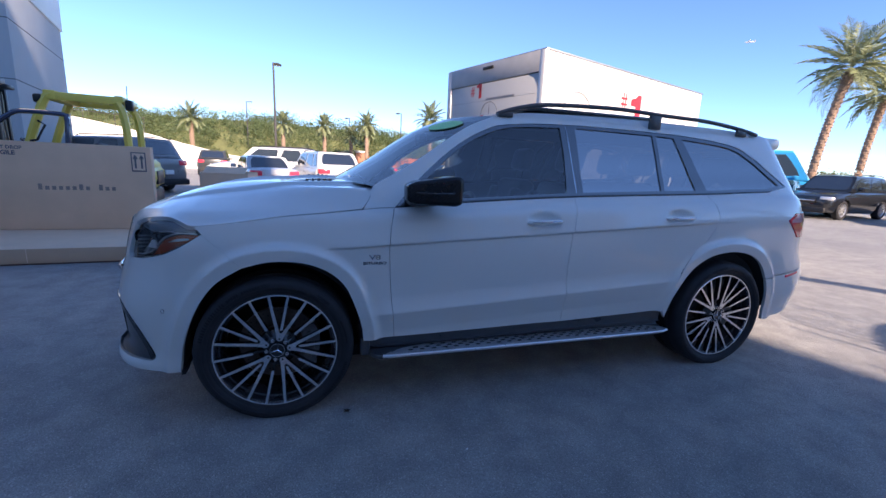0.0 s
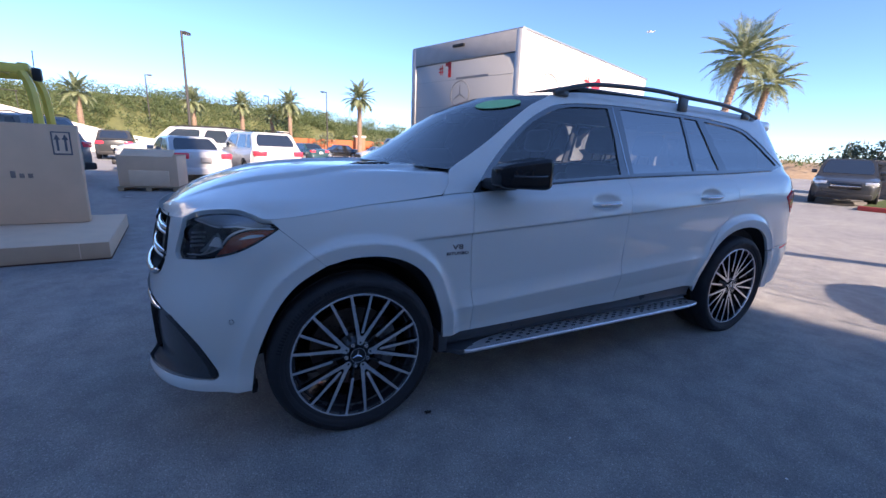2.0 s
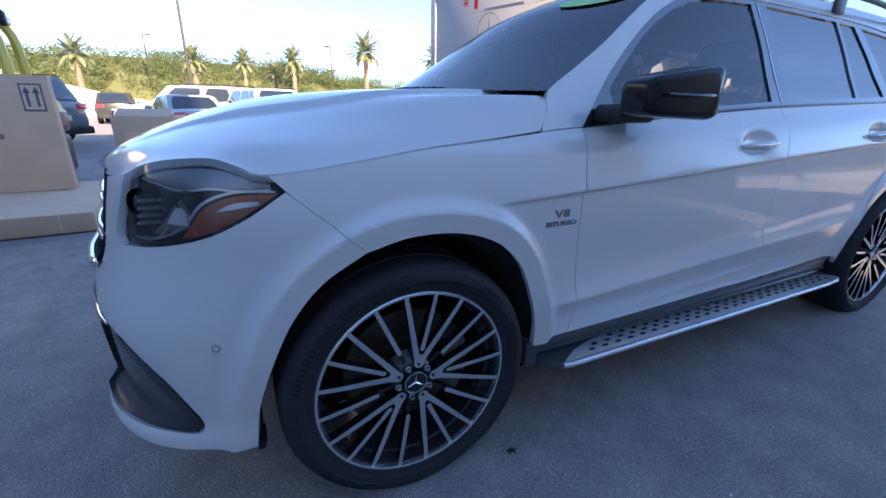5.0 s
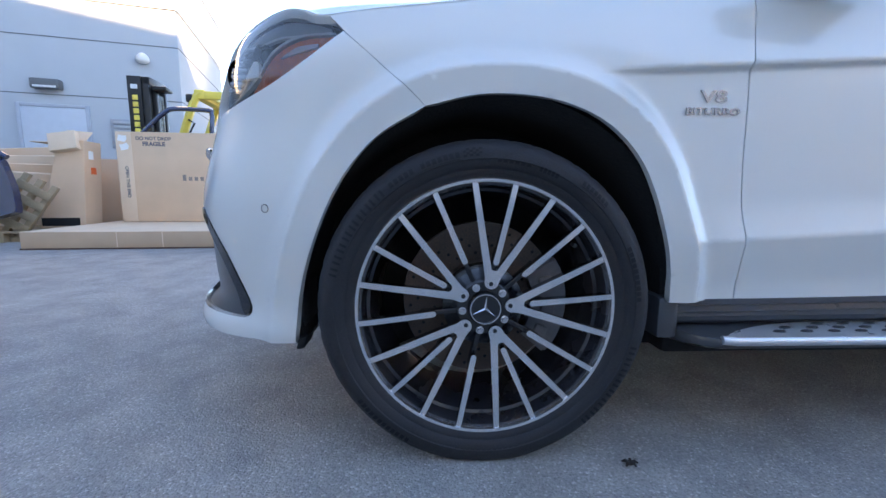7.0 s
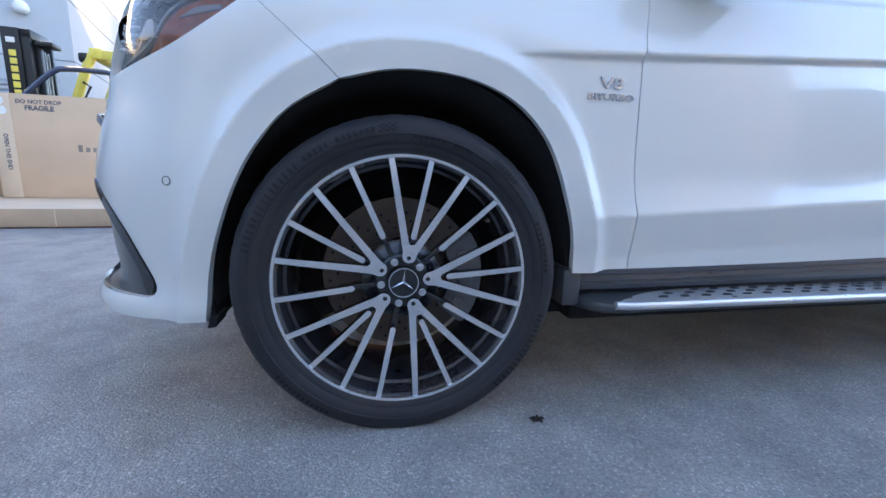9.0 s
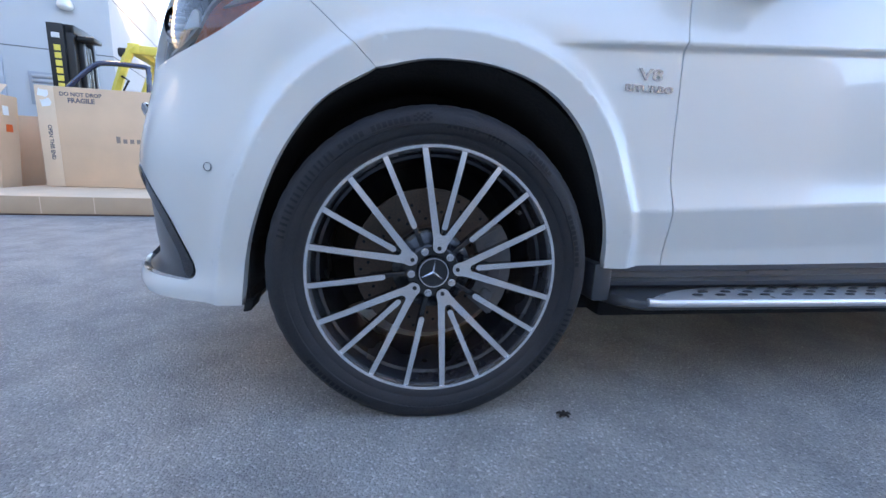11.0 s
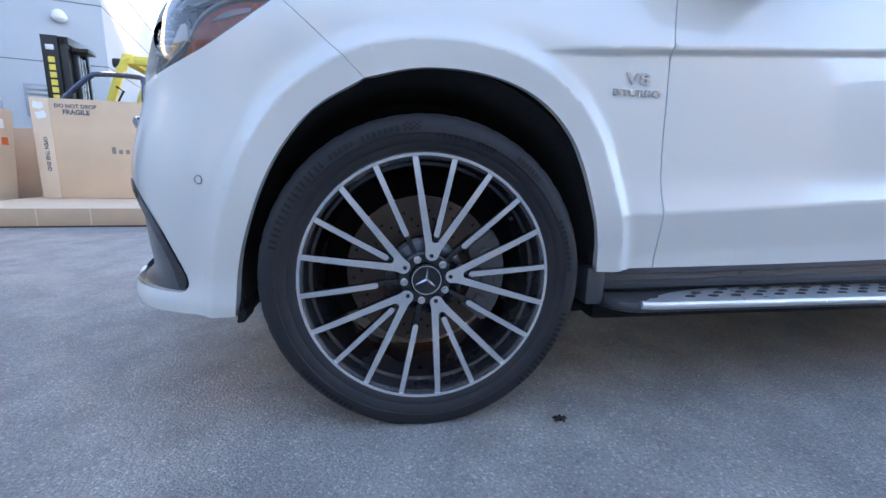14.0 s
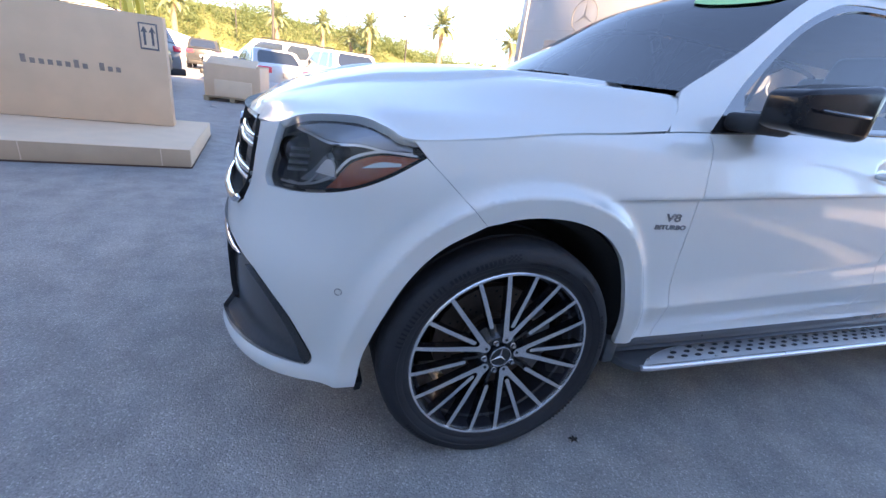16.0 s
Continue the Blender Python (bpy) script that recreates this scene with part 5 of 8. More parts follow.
def palm(x, y, h, spread, seed, n=44, lean=(0, 0), label="tall date palm with arching green fronds and rough trunk"):
    rng = random.Random(seed)
    p = thing("palm_tree", label, "palm tree", pose(x, y, GZ), "palms round the lot")
    bm = bmesh.new()
    pts, rad = [], []
    for i in range(25):
        t = i / 24
        pts.append((lean[0] * t * t, lean[1] * t * t, h * t))
        rad.append((0.30 - 0.10 * ease(0, 0.3, t) + 0.07 * ease(0.85, 1.0, t)) * (1 + 0.05 * (i % 2)))
    tube(bm, pts, 0.2, 14, radii=rad)
    part("trunk", bm, TRUNK, p)
    # cut leaf bases round the trunk
    bm = bmesh.new()
    top = Vector((lean[0], lean[1], h))
    for k in range(170):
        t = 0.12 + 0.88 * k / 170
        a = k * 2.4
        c = Vector((lean[0] * t * t, lean[1] * t * t, h * t))
        rr = 0.21 + 0.07 * ease(0.85, 1.0, t)
        d = Vector((math.cos(a), math.sin(a), 0))
        box(bm, -0.02, 0.05 + 0.08 * ease(0.85, 1, t), -0.05, 0.05, -0.03, 0.05, 0.0, Matrix.Translation(c + d * rr) @ pose(0, 0, 0, 0, -35, math.degrees(a)))
    tagged(part("leaf_base", bm, TRUNK, p, smooth=False), kind="stuff")
    bm = bmesh.new()
    for k in range(n):
        t = k / n
        el = 82 - 118 * t ** 0.85 + rng.uniform(-7, 7)
        m = Matrix.Translation(top + Vector((0, 0, 0.1 + 0.25 * (1 - t)))) @ pose(0, 0, 0, 0, 0, k * 137.5 + rng.uniform(-10, 10)) @ pose(0, 0, 0, 0, -el + 16, 0)
        frond(bm, rng, m, spread * rng.uniform(0.85, 1.08), 0.38 + 0.28 * t + rng.uniform(-0.08, 0.08), spread * 0.20)
    part("crown", bm, FROND, p, smooth=False)
    return p


def leaf_cloud(bm, rng, c, rx, ry, rz, n, size):
    """Leaves scattered through a lumpy mound."""
    for _ in range(n):
        while True:
            q = Vector((rng.uniform(-1, 1), rng.uniform(-1, 1), rng.uniform(-0.6, 1)))
            l = q.length
            if 0.45 < l < 1:
                break
        p = Vector((c[0] + q.x * rx, c[1] + q.y * ry, c[2] + q.z * rz))
        if noise.noise(p * (1.4 / max(rx, 0.5))) < -0.12:
            continue
        a = Vector((rng.gauss(0, 1), rng.gauss(0, 1), rng.gauss(0, 0.7))).normalized()
        b = a.cross(Vector((rng.gauss(0, 1), rng.gauss(0, 1), rng.gauss(0, 1)))).normalized()
        s = size * rng.uniform(0.6, 1.3)
        bm.faces.new([bm.verts.new(p + v) for v in (a * s, b * s * 0.5, -a * s, -b * s * 0.5)])


def planting():
    rng = random.Random(11)
    bm = bmesh.new()
    # scrub and small trees on the slope
    for k in range(480):
        x = rng.uniform(-62, 58)
        y = 65 + rng.uniform(0, 14)
        base = (slope_top(x) - 0.7) * (0.6 * ease(62.5, 69, y) + 0.4 * ease(67, 78, y))
        hgt = rng.uniform(1.3, 2.3)
        leaf_cloud(bm, rng, (x, y, base + hgt * 0.4), rng.uniform(1.6, 3.6), rng.uniform(1.2, 2.2), hgt, 620, 0.125)
    for k in range(90):
        m = pose(50, 26, GZ, 0, 0, -60) @ Vector((rng.uniform(-24, 30), rng.uniform(2, 14), 1.2))
        hgt = rng.uniform(0.7, 1.5)
        leaf_cloud(bm, rng, (m.x, m.y, m.z + hgt * 0.2), rng.uniform(1.0, 2.2), rng.uniform(1.0, 2.0), hgt, 260, 0.14)
    tagged(part("scrub", bm, LEAF, smooth=False), "dense green desert scrub on the slope", "shrubs", kind="stuff")
    for k in range(9):
        x, y = (-16 + 7.5 * k + rng.uniform(-2, 2), 60 + rng.uniform(-1, 2))
        if x < -4:
            continue
        t = thing("shrub", "rounded green shrub by the boundary wall", "shrub", pose(x, y, GZ), "shrubs by the wall")
        bm = bmesh.new()
        for a in range(4):
            tube(bm, [(0, 0, 0), (0.3 * math.cos(a * 1.6), 0.3 * math.sin(a * 1.6), 1.2)], 0.05, 6)
        part("stem", bm, TRUNK, t)
        bm = bmesh.new()
        for a in range(6):
            leaf_cloud(bm, rng, (rng.uniform(-1, 1), rng.uniform(-0.8, 0.8), 1.6 + rng.uniform(-0.5, 1.0)), 1.0, 0.9, 0.9, 220, 0.13)
        part("crown", bm, LEAF_DARK, t, smooth=False)
    # oleander hedge behind the stone wall
    for k in range(8):
        s = 3.2 + 2.2 * k
        m = pose(26.5, 6.5, GZ, 0, 0, -79) @ pose(s - 3.0, 1.6, 0)
        t = thing("hedge_bush", "loose grey-green oleander bush behind the stone wall", "bush", m, "hedge behind the stone wall")
        bm = bmesh.new()
        for a in range(7):
            aa = a * 0.9
            tube(bm, [(0, 0, 0), (0.5 * math.cos(aa), 0.4 * math.sin(aa), 1.6), (0.9 * math.cos(aa), 0.7 * math.sin(aa), 2.7)], 0.04, 6, radii=[0.05, 0.03, 0.012])
        part("stem", bm, TRUNK, t)
        bm = bmesh.new()
        for a in range(10):
            leaf_cloud(bm, rng, (rng.uniform(-1.1, 1.1), rng.uniform(-0.7, 0.7), rng.uniform(0.9, 2.6 + 0.5 * math.sin(k))), 0.85, 0.8, 0.80, 560, 0.10)
        part("crown", bm, LEAF_DARK, t, smooth=False)


for x_, y_, h_, tn in ((-2.64, 31.7, 8.25, 60), (-9.3, 66.0, 9.3, 20), (11.7, 56.0, 8.2, 150), (5.6, 68.0, 8.2, 150), (8.4, 84.0, 8.5, 20), (30.5, 70.0, 9.0, 120)):
    lamp_post(x_, y_, h_, tn)
for i_, (x_, y_, h_, s_) in enumerate(((-13.0, 51.0, 5.1, 2.2), (-3.6, 54.0, 5.3, 2.2), (1.4, 55.0, 5.5, 2.1), (6.8, 54.5, 5.9, 2.3), (5.2, 60.0, 4.8, 2.0), (8.3, 66.0, 5.6, 2.1), (12.6, 43.5, 6.1, 2.5), (20.4, 43.0, 5.8, 2.4))):
    palm(x_, y_, h_, s_, 20 + i_, 38)
palm(29.2, 15.0, 7.8, 3.3, 51, 46, lean=(0.9, -0.4))
palm(36.4, 16.6, 7.2, 3.1, 52, 44, lean=(0.5, -0.3))
planting()


def aeroplane():
    a = thing("aeroplane", "tiny distant propeller aeroplane against the sky", "aeroplane", look((233, 187, 76.5), (140, 270, 76)) @ Matrix.Diagonal((0.7, 0.7, 0.7, 1)))
    bm = bmesh.new()
    tube(bm, [(0, 0, -3.2), (0, 0, -2), (0, 0, 2), (0, 0.1, 4)], 0.5, 10, radii=[0.15, 0.5, 0.5, 0.12])
    part("fuselage", bm, FASCIA, a)
    part("wing", boxes((-4.2, 4.2, 0.3, 0.45, -1.2, 0.1, 0.04)), FASCIA, a)
    part("tail_fin", boxes((-0.06, 0.06, 0.0, 1.2, 3.1, 4.0, 0.02)), GREY_INK, a)
    part("tailplane", boxes((-1.5, 1.5, 0.1, 0.2, 3.2, 3.9, 0.02)), FASCIA, a)


aeroplane()


# ---- the white SUV ----
# Body surface: u runs along the side (metres from the front axle, wrapping round both ends), z is height.
HALF_WIDTH = [(0.20, 0.895), (0.30, 0.915), (0.38, 0.918), (0.48, 0.932), (0.56, 0.941), (0.70, 0.947), (0.85, 0.957), (0.93, 0.957), (1.00, 0.945), (1.06, 0.928), (1.10, 0.905),
              (1.13, 0.872), (1.20, 0.838), (1.30, 0.790), (1.45, 0.730), (1.60, 0.665), (1.70, 0.615), (1.78, 0.550)]
NOSE_X = [(0.20, -0.86), (0.262, -0.918), (0.300, -0.914), (0.34, -0.876), (0.42, -0.878), (0.60, -0.88), (0.80, -0.86), (0.95, -0.82), (1.05, -0.77), (1.15, -0.60), (1.30, -0.30)]
TAIL_X = [(0.20, 4.10), (0.32, 4.22), (0.42, 4.28), (0.60, 4.31), (0.72, 4.29), (0.85, 4.25), (0.95, 4.24), (1.20, 4.17), (1.50, 4.06), (1.75, 3.98)]
FRONT_U, REAR_U, AXLE_R, WHEEL_R = -0.18, 3.5, 3.075, 0.403
AXLE_Z = 0.370
HANDLES = ((1.55, 1.07), (2.585, 1.10))


def fold_top(u):
    return 0.924 + 0.055 * (u - 0.36)


def fold_low(u):
    return 0.542 + 0.058 * (u - 0.63)


ARCH_F = [(-0.452, 0.277), (-0.436, 0.400), (-0.394, 0.533), (-0.333, 0.662), (-0.250, 0.762), (-0.136, 0.832), (-0.020, 0.858), (0.103, 0.857), (0.209, 0.832), (0.298, 0.782), (0.369, 0.702), (0.422, 0.575), (0.452, 0.469), (0.463, 0.383)]
ARCH_R = [(2.575, 0.383), (2.605, 0.520), (2.670, 0.650), (2.760, 0.755), (2.890, 0.828), (3.070, 0.856), (3.250, 0.830), (3.380, 0.755), (3.474, 0.630), (3.526, 0.480), (3.546, 0.300)]


def gap(line, d):
    """A line moved sideways by d, for the shut lines."""
    out = []
    for i, p in enumerate(line):
        a, b = line[max(i - 1, 0)], line[min(i + 1, len(line) - 1)]
        t = Vector((b[0] - a[0], b[1] - a[1])).normalized()
        out.append((p[0] - t.y * d, p[1] + t.x * d))
    return out


FOLDS = [[(u, fold_top(u) - d) for u in np.arange(0.22, 3.2, 0.012)] for d in (-0.018, -0.009, 0.0, 0.0033, 0.0067, 0.010, 0.017)] + [[(u, fold_low(u) + d) for u in np.arange(0.44, 2.75, 0.012)] for d in (-0.016, -0.008, 0.0, 0.008, 0.016)]
FLARE_W = 0.060
FOLDS += [[p for p in gap(bend(arch, 0.012), r) if p[1] > 0.36] for arch in (ARCH_F, ARCH_R) for r in (FLARE_W - 0.020, FLARE_W - 0.008, FLARE_W, FLARE_W + 0.008, FLARE_W + 0.020, FLARE_W + 0.036)]
LIPS = [(np.array(bend([(arch[0][0], 0.1), *arch, (arch[-1][0], 0.1)], 0.012)), arch is ARCH_F) for arch in (ARCH_F, ARCH_R)]



def body(u, z):
    ze = z - 0.045 * (min(u, 3.8) - 0.64) * ease(0.88, 1.13, z) * (1 - ease(1.25, 1.75, z)) if u > 0.64 else z
    w = table(HALF_WIDTH, ze)
    if u < FRONT_U:
        f, a, n = min((FRONT_U - u) / w, math.pi / 2), FRONT_U - table(NOSE_X, z), 2.9 - 0.45 * ease(0.60, 0.84, z)
        r = (abs(math.sin(f) / a) ** n + abs(math.cos(f) / w) ** n) ** (-1 / n)
        x, y = FRONT_U - r * math.sin(f), -r * math.cos(f)
    elif u > REAR_U:
        f, a, n = min((u - REAR_U) / w, math.pi / 2), table(TAIL_X, z) - REAR_U, 2.5 + 0.5 * (1 - ease(0.62, 0.86, z))
        r = (abs(math.sin(f) / a) ** n + abs(math.cos(f) / w) ** n) ** (-1 / n)
        x, y = REAR_U + r * math.sin(f), -r * math.cos(f)
    else:
        x, y = u, -w
    # wheel-arch flares
    for lip, first in LIPS:
        mid = 0.01 if first else 3.07
        if abs(u - mid) < 0.72 and z < 1.02:
            d = math.sqrt(((lip[:, 0] - u) ** 2 + (lip[:, 1] - z) ** 2).min())
            front = ease(-0.10, -0.36, u) if first else 0.0
            t = min(1.0, max(0.0, (d - FLARE_W) / (0.050 + 0.012 * front)))
            y -= (0.029 - 0.004 * front - min(0.010, max(0.0, 0.16 * (FLARE_W - d)))) * (1 - t) ** 2 * ease(0.15, 0.3, z)
    if 0.1 < u < 3.4:
        # shoulder crease, light-catching lower crease, door-handle bowls
        zc, zl = fold_top(u), fold_low(u)
        fade = ease(0.22, 0.42, u) * (1 - ease(2.6, 3.2, u))
        y -= 0.006 * fade * (1 - min(1.0, max(0.0, (z - zc) / 0.10))) ** 1.6 * ease(zc - 0.36, zc - 0.02, z)
        y += 0.016 * fade * (1 - ease(zc - 0.010, zc, z)) * ease(zc - 0.36, zc - 0.02, z)
        low = ease(0.42, 0.62, u) * (1 - ease(2.45, 2.75, u))
        if z > zl:
            y -= 0.022 * low * max(0.0, 1 - (z - zl) / 0.095) ** 1.7
        else:
            y -= 0.022 * low * max(0.0, 1 - (zl - z) / 0.12)
        for hx, hz in HANDLES:
            q = ((u - hx) / 0.115) ** 2 + ((z - hz) / 0.048) ** 2
            if q < 1:
                y += 0.026 * (1 - q) ** 0.8
    return (x, y, z)


HOOD_LINE = [(-0.350, 1.030), (-0.150, 1.052), (0.055, 1.080), (0.250, 1.098), (0.455, 1.118)]
PILLAR = [(0.505, 1.185), (0.522, 1.242), (0.655, 1.320), (0.790, 1.402), (0.960, 1.516), (1.120, 1.615), (1.300, 1.692)]
ROOF_EDGE = [(1.300, 1.692), (1.600, 1.735), (2.300, 1.752), (3.000, 1.745), (3.500, 1.722), (3.900, 1.680)]
BELT = [(0.640, 1.134), (1.150, 1.175), (1.800, 1.215), (2.870, 1.256)]
BELT_REAR = [(2.870, 1.256), (3.200, 1.273), (3.480, 1.287)]
WINDOW_TOP = [(3.690, 1.326), (3.570, 1.420), (3.420, 1.540), (3.250, 1.618), (2.770, 1.664), (1.900, 1.676), (1.400, 1.648), (1.197, 1.588), (1.000, 1.472), (0.800, 1.302), (0.640, 1.134)]
DOOR_FRONT = [(0.640, 0.383), (0.625, 0.530), (0.612, 0.660), (0.604, 0.800), (0.600, 0.945), (0.613, 1.050), (0.634, 1.131)]
DOOR_MID = [(1.738, 0.406), (1.736, 0.600), (1.738, 0.860), (1.765, 1.060), (1.800, 1.215)]
DOOR_REAR = [(2.541, 0.436), (2.570, 0.567), (2.640, 0.720), (2.734, 0.847), (2.860, 0.960), (2.925, 1.075), (2.910, 1.170), (2.870, 1.256)]
HEADLAMP = [[(-0.312, 0.992), (-0.350, 1.027), (-0.400, 1.048), (-0.480, 1.066), (-0.600, 1.057), (-0.700, 1.038), (-0.770, 1.012)], [(-0.770, 1.012), (-0.795, 0.930), (-0.812, 0.868), (-0.790, 0.841)],
            [(-0.790, 0.841), (-0.640, 0.856), (-0.510, 0.885), (-0.410, 0.930), (-0.312, 0.992)]]
CENTRE_U = FRONT_U - 0.93 * math.pi / 2


def rev(line):
    return list(reversed(line))


HOOD_EDGE = bend([(CENTRE_U, 0.998), (-1.200, 1.000), (-0.900, 1.004), (-0.770, 1.0150), (-0.690, 1.0420), (-0.600, 1.0585), (-0.480, 1.0675), (-0.410, 1.0520), *[(u, z + 0.004) for u, z in HOOD_LINE]], 0.012)
HOOD_EDGE = [body(u, z) for u, z in HOOD_EDGE]
HOOD_MID = [(-0.80, 1.000), (-0.76, 1.038), (-0.68, 1.090), (-0.55, 1.140), (-0.35, 1.192), (-0.10, 1.222), (0.20, 1.239), (0.55, 1.242)]
EDGE_X = np.maximum.accumulate([p[0] for p in HOOD_EDGE]) + np.arange(len(HOOD_EDGE)) * 1e-6


HOOD_LOW = [(-0.86, 0.990), (-0.70, 1.040), (-0.55, 1.065), (-0.45, 1.069), (-0.30, 1.069), (-0.15, 1.072), (0.055, 1.087), (0.25, 1.103), (0.455, 1.122), (0.60, 1.130)]
FLANK = [(-0.6, 0.20), (-0.2, 0.28), (0.10, 0.50), (0.30, 0.95), (0.48, 1.75)]


def hood_half(x):
    """Half the hood's width at x."""
    return float(np.interp(x, EDGE_X, [-p[1] for p in HOOD_EDGE]))


def edge_z(x):
    return float(np.interp(x, EDGE_X, [p[2] for p in HOOD_EDGE]))


def hood_top(x, y):
    h = max(hood_half(x), 1e-3)
    d = min(1.0, abs(y) / h)
    mid, low = table(HOOD_MID, x), table(HOOD_LOW, x)
    rise = max(0.0, mid - low)
    # steep flank that meets the flat top in a soft fold
    back = ease(-0.45, 0.48, x)
    flank = low + table(FLANK, x) * (h - abs(y))
    top = mid - (0.34 - 0.20 * back) * rise * d * d
    k = max(1e-4, min(0.05 - 0.02 * back, rise * 0.5))
    f = max(0.0, k - abs(flank - top)) / k
    z = min(flank, top) - f * f * k / 4
    z += (edge_z(x) - low) * math.exp(-((h - abs(y)) / 0.06) ** 2)
    # power domes and the dish between them
    fade = ease(-0.75, -0.3, x)
    ay = abs(y)
    z += 0.017 * fade * (ease(0.255, 0.30, ay) - ease(0.545 - 0.06 * ease(0.3, -0.6, x), 0.585 - 0.06 * ease(0.3, -0.6, x), ay)) - 0.006 * fade * (1 - ease(0.0, 0.24, ay))
    return (x, y, z)


def wheel_meshes():
    """Tyre, rim barrel, spokes, hub, disc and caliper about the y axis; the outer face looks to -y."""
    out = {}

    def keep(name, bm, material, smooth=True):
        me = bpy.data.meshes.new(name)
        bm.normal_update()
        bm.to_mesh(me)
        bm.free()
        if name not in ("tyre", "sidewall_marking"):
            me.transform(Matrix.Diagonal((1.035, 1, 1.035, 1)))
        me.materials.append(material)
        me.shade_smooth()
        if smooth != "all":
            me.set_sharp_from_angle(angle=radians(35))
        out[name] = me

    R = WHEEL_R
    # tyre: tread, shoulder with sipes, bulged side wall, bead
    bm = bmesh.new()
    prof = [(-0.010, 0.296), (-0.022, 0.304), (-0.028, 0.316), (-0.0285, 0.320), (-0.034, 0.324), (-0.038, 0.336), (-0.0385, 0.339), (-0.041, 0.341), (-0.0405, 0.352), (-0.036, 0.362), (-0.035, 0.3635), (-0.030, 0.370), (-0.020, 0.3785),
            (-0.008, 0.3840), (0.018, 0.3870), (0.045, 0.388), (0.048, 0.382), (0.058, 0.382), (0.061, 0.388), (0.140, 0.388), (0.143, 0.382), (0.155, 0.382), (0.158, 0.388), (0.215, 0.387), (0.245, 0.382), (0.268, 0.362), (0.272, 0.335), (0.262, 0.306), (0.245, 0.292)]
    prof = [(y, 0.306 + (q - 0.296) * (R - 0.306) / 0.092) for y, q in prof]
    rings = lathe(bm, prof, 240)
    for y_i, ring in enumerate(rings):
        if prof[y_i][1] > R - 0.008 and prof[y_i][0] < 0.03:
            for k, v in enumerate(ring):
                if k % 5 == 0:
                    q = 0.9955
                    v.co.x, v.co.z = v.co.x * q, v.co.z * q
    keep("tyre", bm, RUBBER)
    # side-wall marks: raised bars where the lettering stands
    bm = bmesh.new()

    side = sorted((q, y) for y, q in prof[:14])

    def bar(a0, a1, r0, r1):
        """A raised bar on the side wall between two angles and two radii (in tyre radii)."""
        n = max(1, int(abs(a1 - a0) / 3))
        q = []
        for i in range(n + 1):
            a = radians(a0 + (a1 - a0) * i / n)
            row = []
            for j in range(4):
                r = R * (r0 + (r1 - r0) * j / 3)
                y = next((y0 + (y1 - y0) * (r - q0) / max(1e-6, q1 - q0) for (q0, y0), (q1, y1) in zip(side, side[1:]) if r <= q1), -0.02)
                row.append(bm.verts.new((r * math.cos(a), y - 0.0018, r * math.sin(a))))
            q.append(row)
        for s, t in zip(q, q[1:]):
            for j in range(3):
                bm.faces.new((s[j], s[j + 1], t[j + 1], t[j]))
    for k in range(8):
        for q in (0.0, 2.1):
            bar(131 + k * 4.6 + q, 131 + k * 4.6 + q + 0.9, 0.885, 0.930)
    for k in range(5):
        bar(118 + k * 2.1, 119.4 + k * 2.1, 0.895, 0.925)
    for k in range(7):
        bar(101 + k * 2.1, 102.4 + k * 2.1, 0.895, 0.925)
    bar(101, 117, 0.884, 0.887)
    for i in range(6):
        for j in range(4):
            if (i + j) % 2:
                bar(93 + i * 1.1, 94.1 + i * 1.1, 0.892 + j * 0.012, 0.904 + j * 0.012)
    for k in range(6):
        bar(75 + k * 2.2, 76.5 + k * 2.2, 0.858, 0.872)
    for k in range(5):
        bar(64 + k * 1.6, 65.1 + k * 1.6, 0.855, 0.880)
    for k in range(7):
        bar(43 + k * 1.8, 44.3 + k * 1.8, 0.900, 0.925)
    bar(43, 55, 0.890, 0.893)
    for k in range(10):
        bar(4 + k * 2.2, 5.6 + k * 2.2, 0.880, 0.905)
    for k in range(8):
        for q in (0.0, 2.1):
            bar(-49 + k * 4.6 + q, -49 + k * 4.6 + q + 0.9, 0.885, 0.930)
    for k in range(12):
        bar(215 + k * 2.1, 216.4 + k * 2.1, 0.895, 0.925)
    for k in range(12):
        bar(258 + k * 2.2, 259.5 + k * 2.2, 0.858, 0.872)
    keep("sidewall_marking", bm, RUBBER_MARK)
    # rim barrel and silver ring
    bm = bmesh.new()
    lathe(bm, [(-0.014, 0.296), (-0.010, 0.286), (0.030, 0.279), (0.034, 0.272), (0.070, 0.264), (0.150, 0.252), (0.235, 0.262), (0.245, 0.292)], 128)
    keep("rim", bm, RIM_BARREL)
    bm = bmesh.new()
    lathe(bm, [(-0.012, 0.303), (-0.020, 0.302), (-0.023, 0.299), (-0.022, 0.2925), (-0.016, 0.2905), (-0.004, 0.2885)], 128)
    keep("rim_ring", bm, MACHINED)

    def face_y(r):
        return -0.019 + 0.016 * (1 - ease(0.05, 0.29, r))

    def spoke(bm, bm2, p0, p1, w0, w1, tip):
        """A bar from p0 to p1 in the wheel plane: bright face, black flanks."""
        p0, p1 = Vector(p0), Vector(p1)
        d = (p1 - p0).normalized()
        n = Vector((-d.y, d.x))
        rows = []
        m = 8
        for i in range(m + 1):
            t = i / m
            c, w = p0.lerp(p1, t), (w0 + (w1 - w0) * t) / 2
            rows.append((c, w))
        pts = []
        if tip:
            for k in range(1, 6):
                a = math.pi / 2 + math.pi * k / 6
                pts.append(p0 + w0 / 2 * (math.cos(a) * d + math.sin(a) * n))
        edge = [c + n * w for c, w in reversed(rows)] + pts + [c - n * w for c, w in rows]
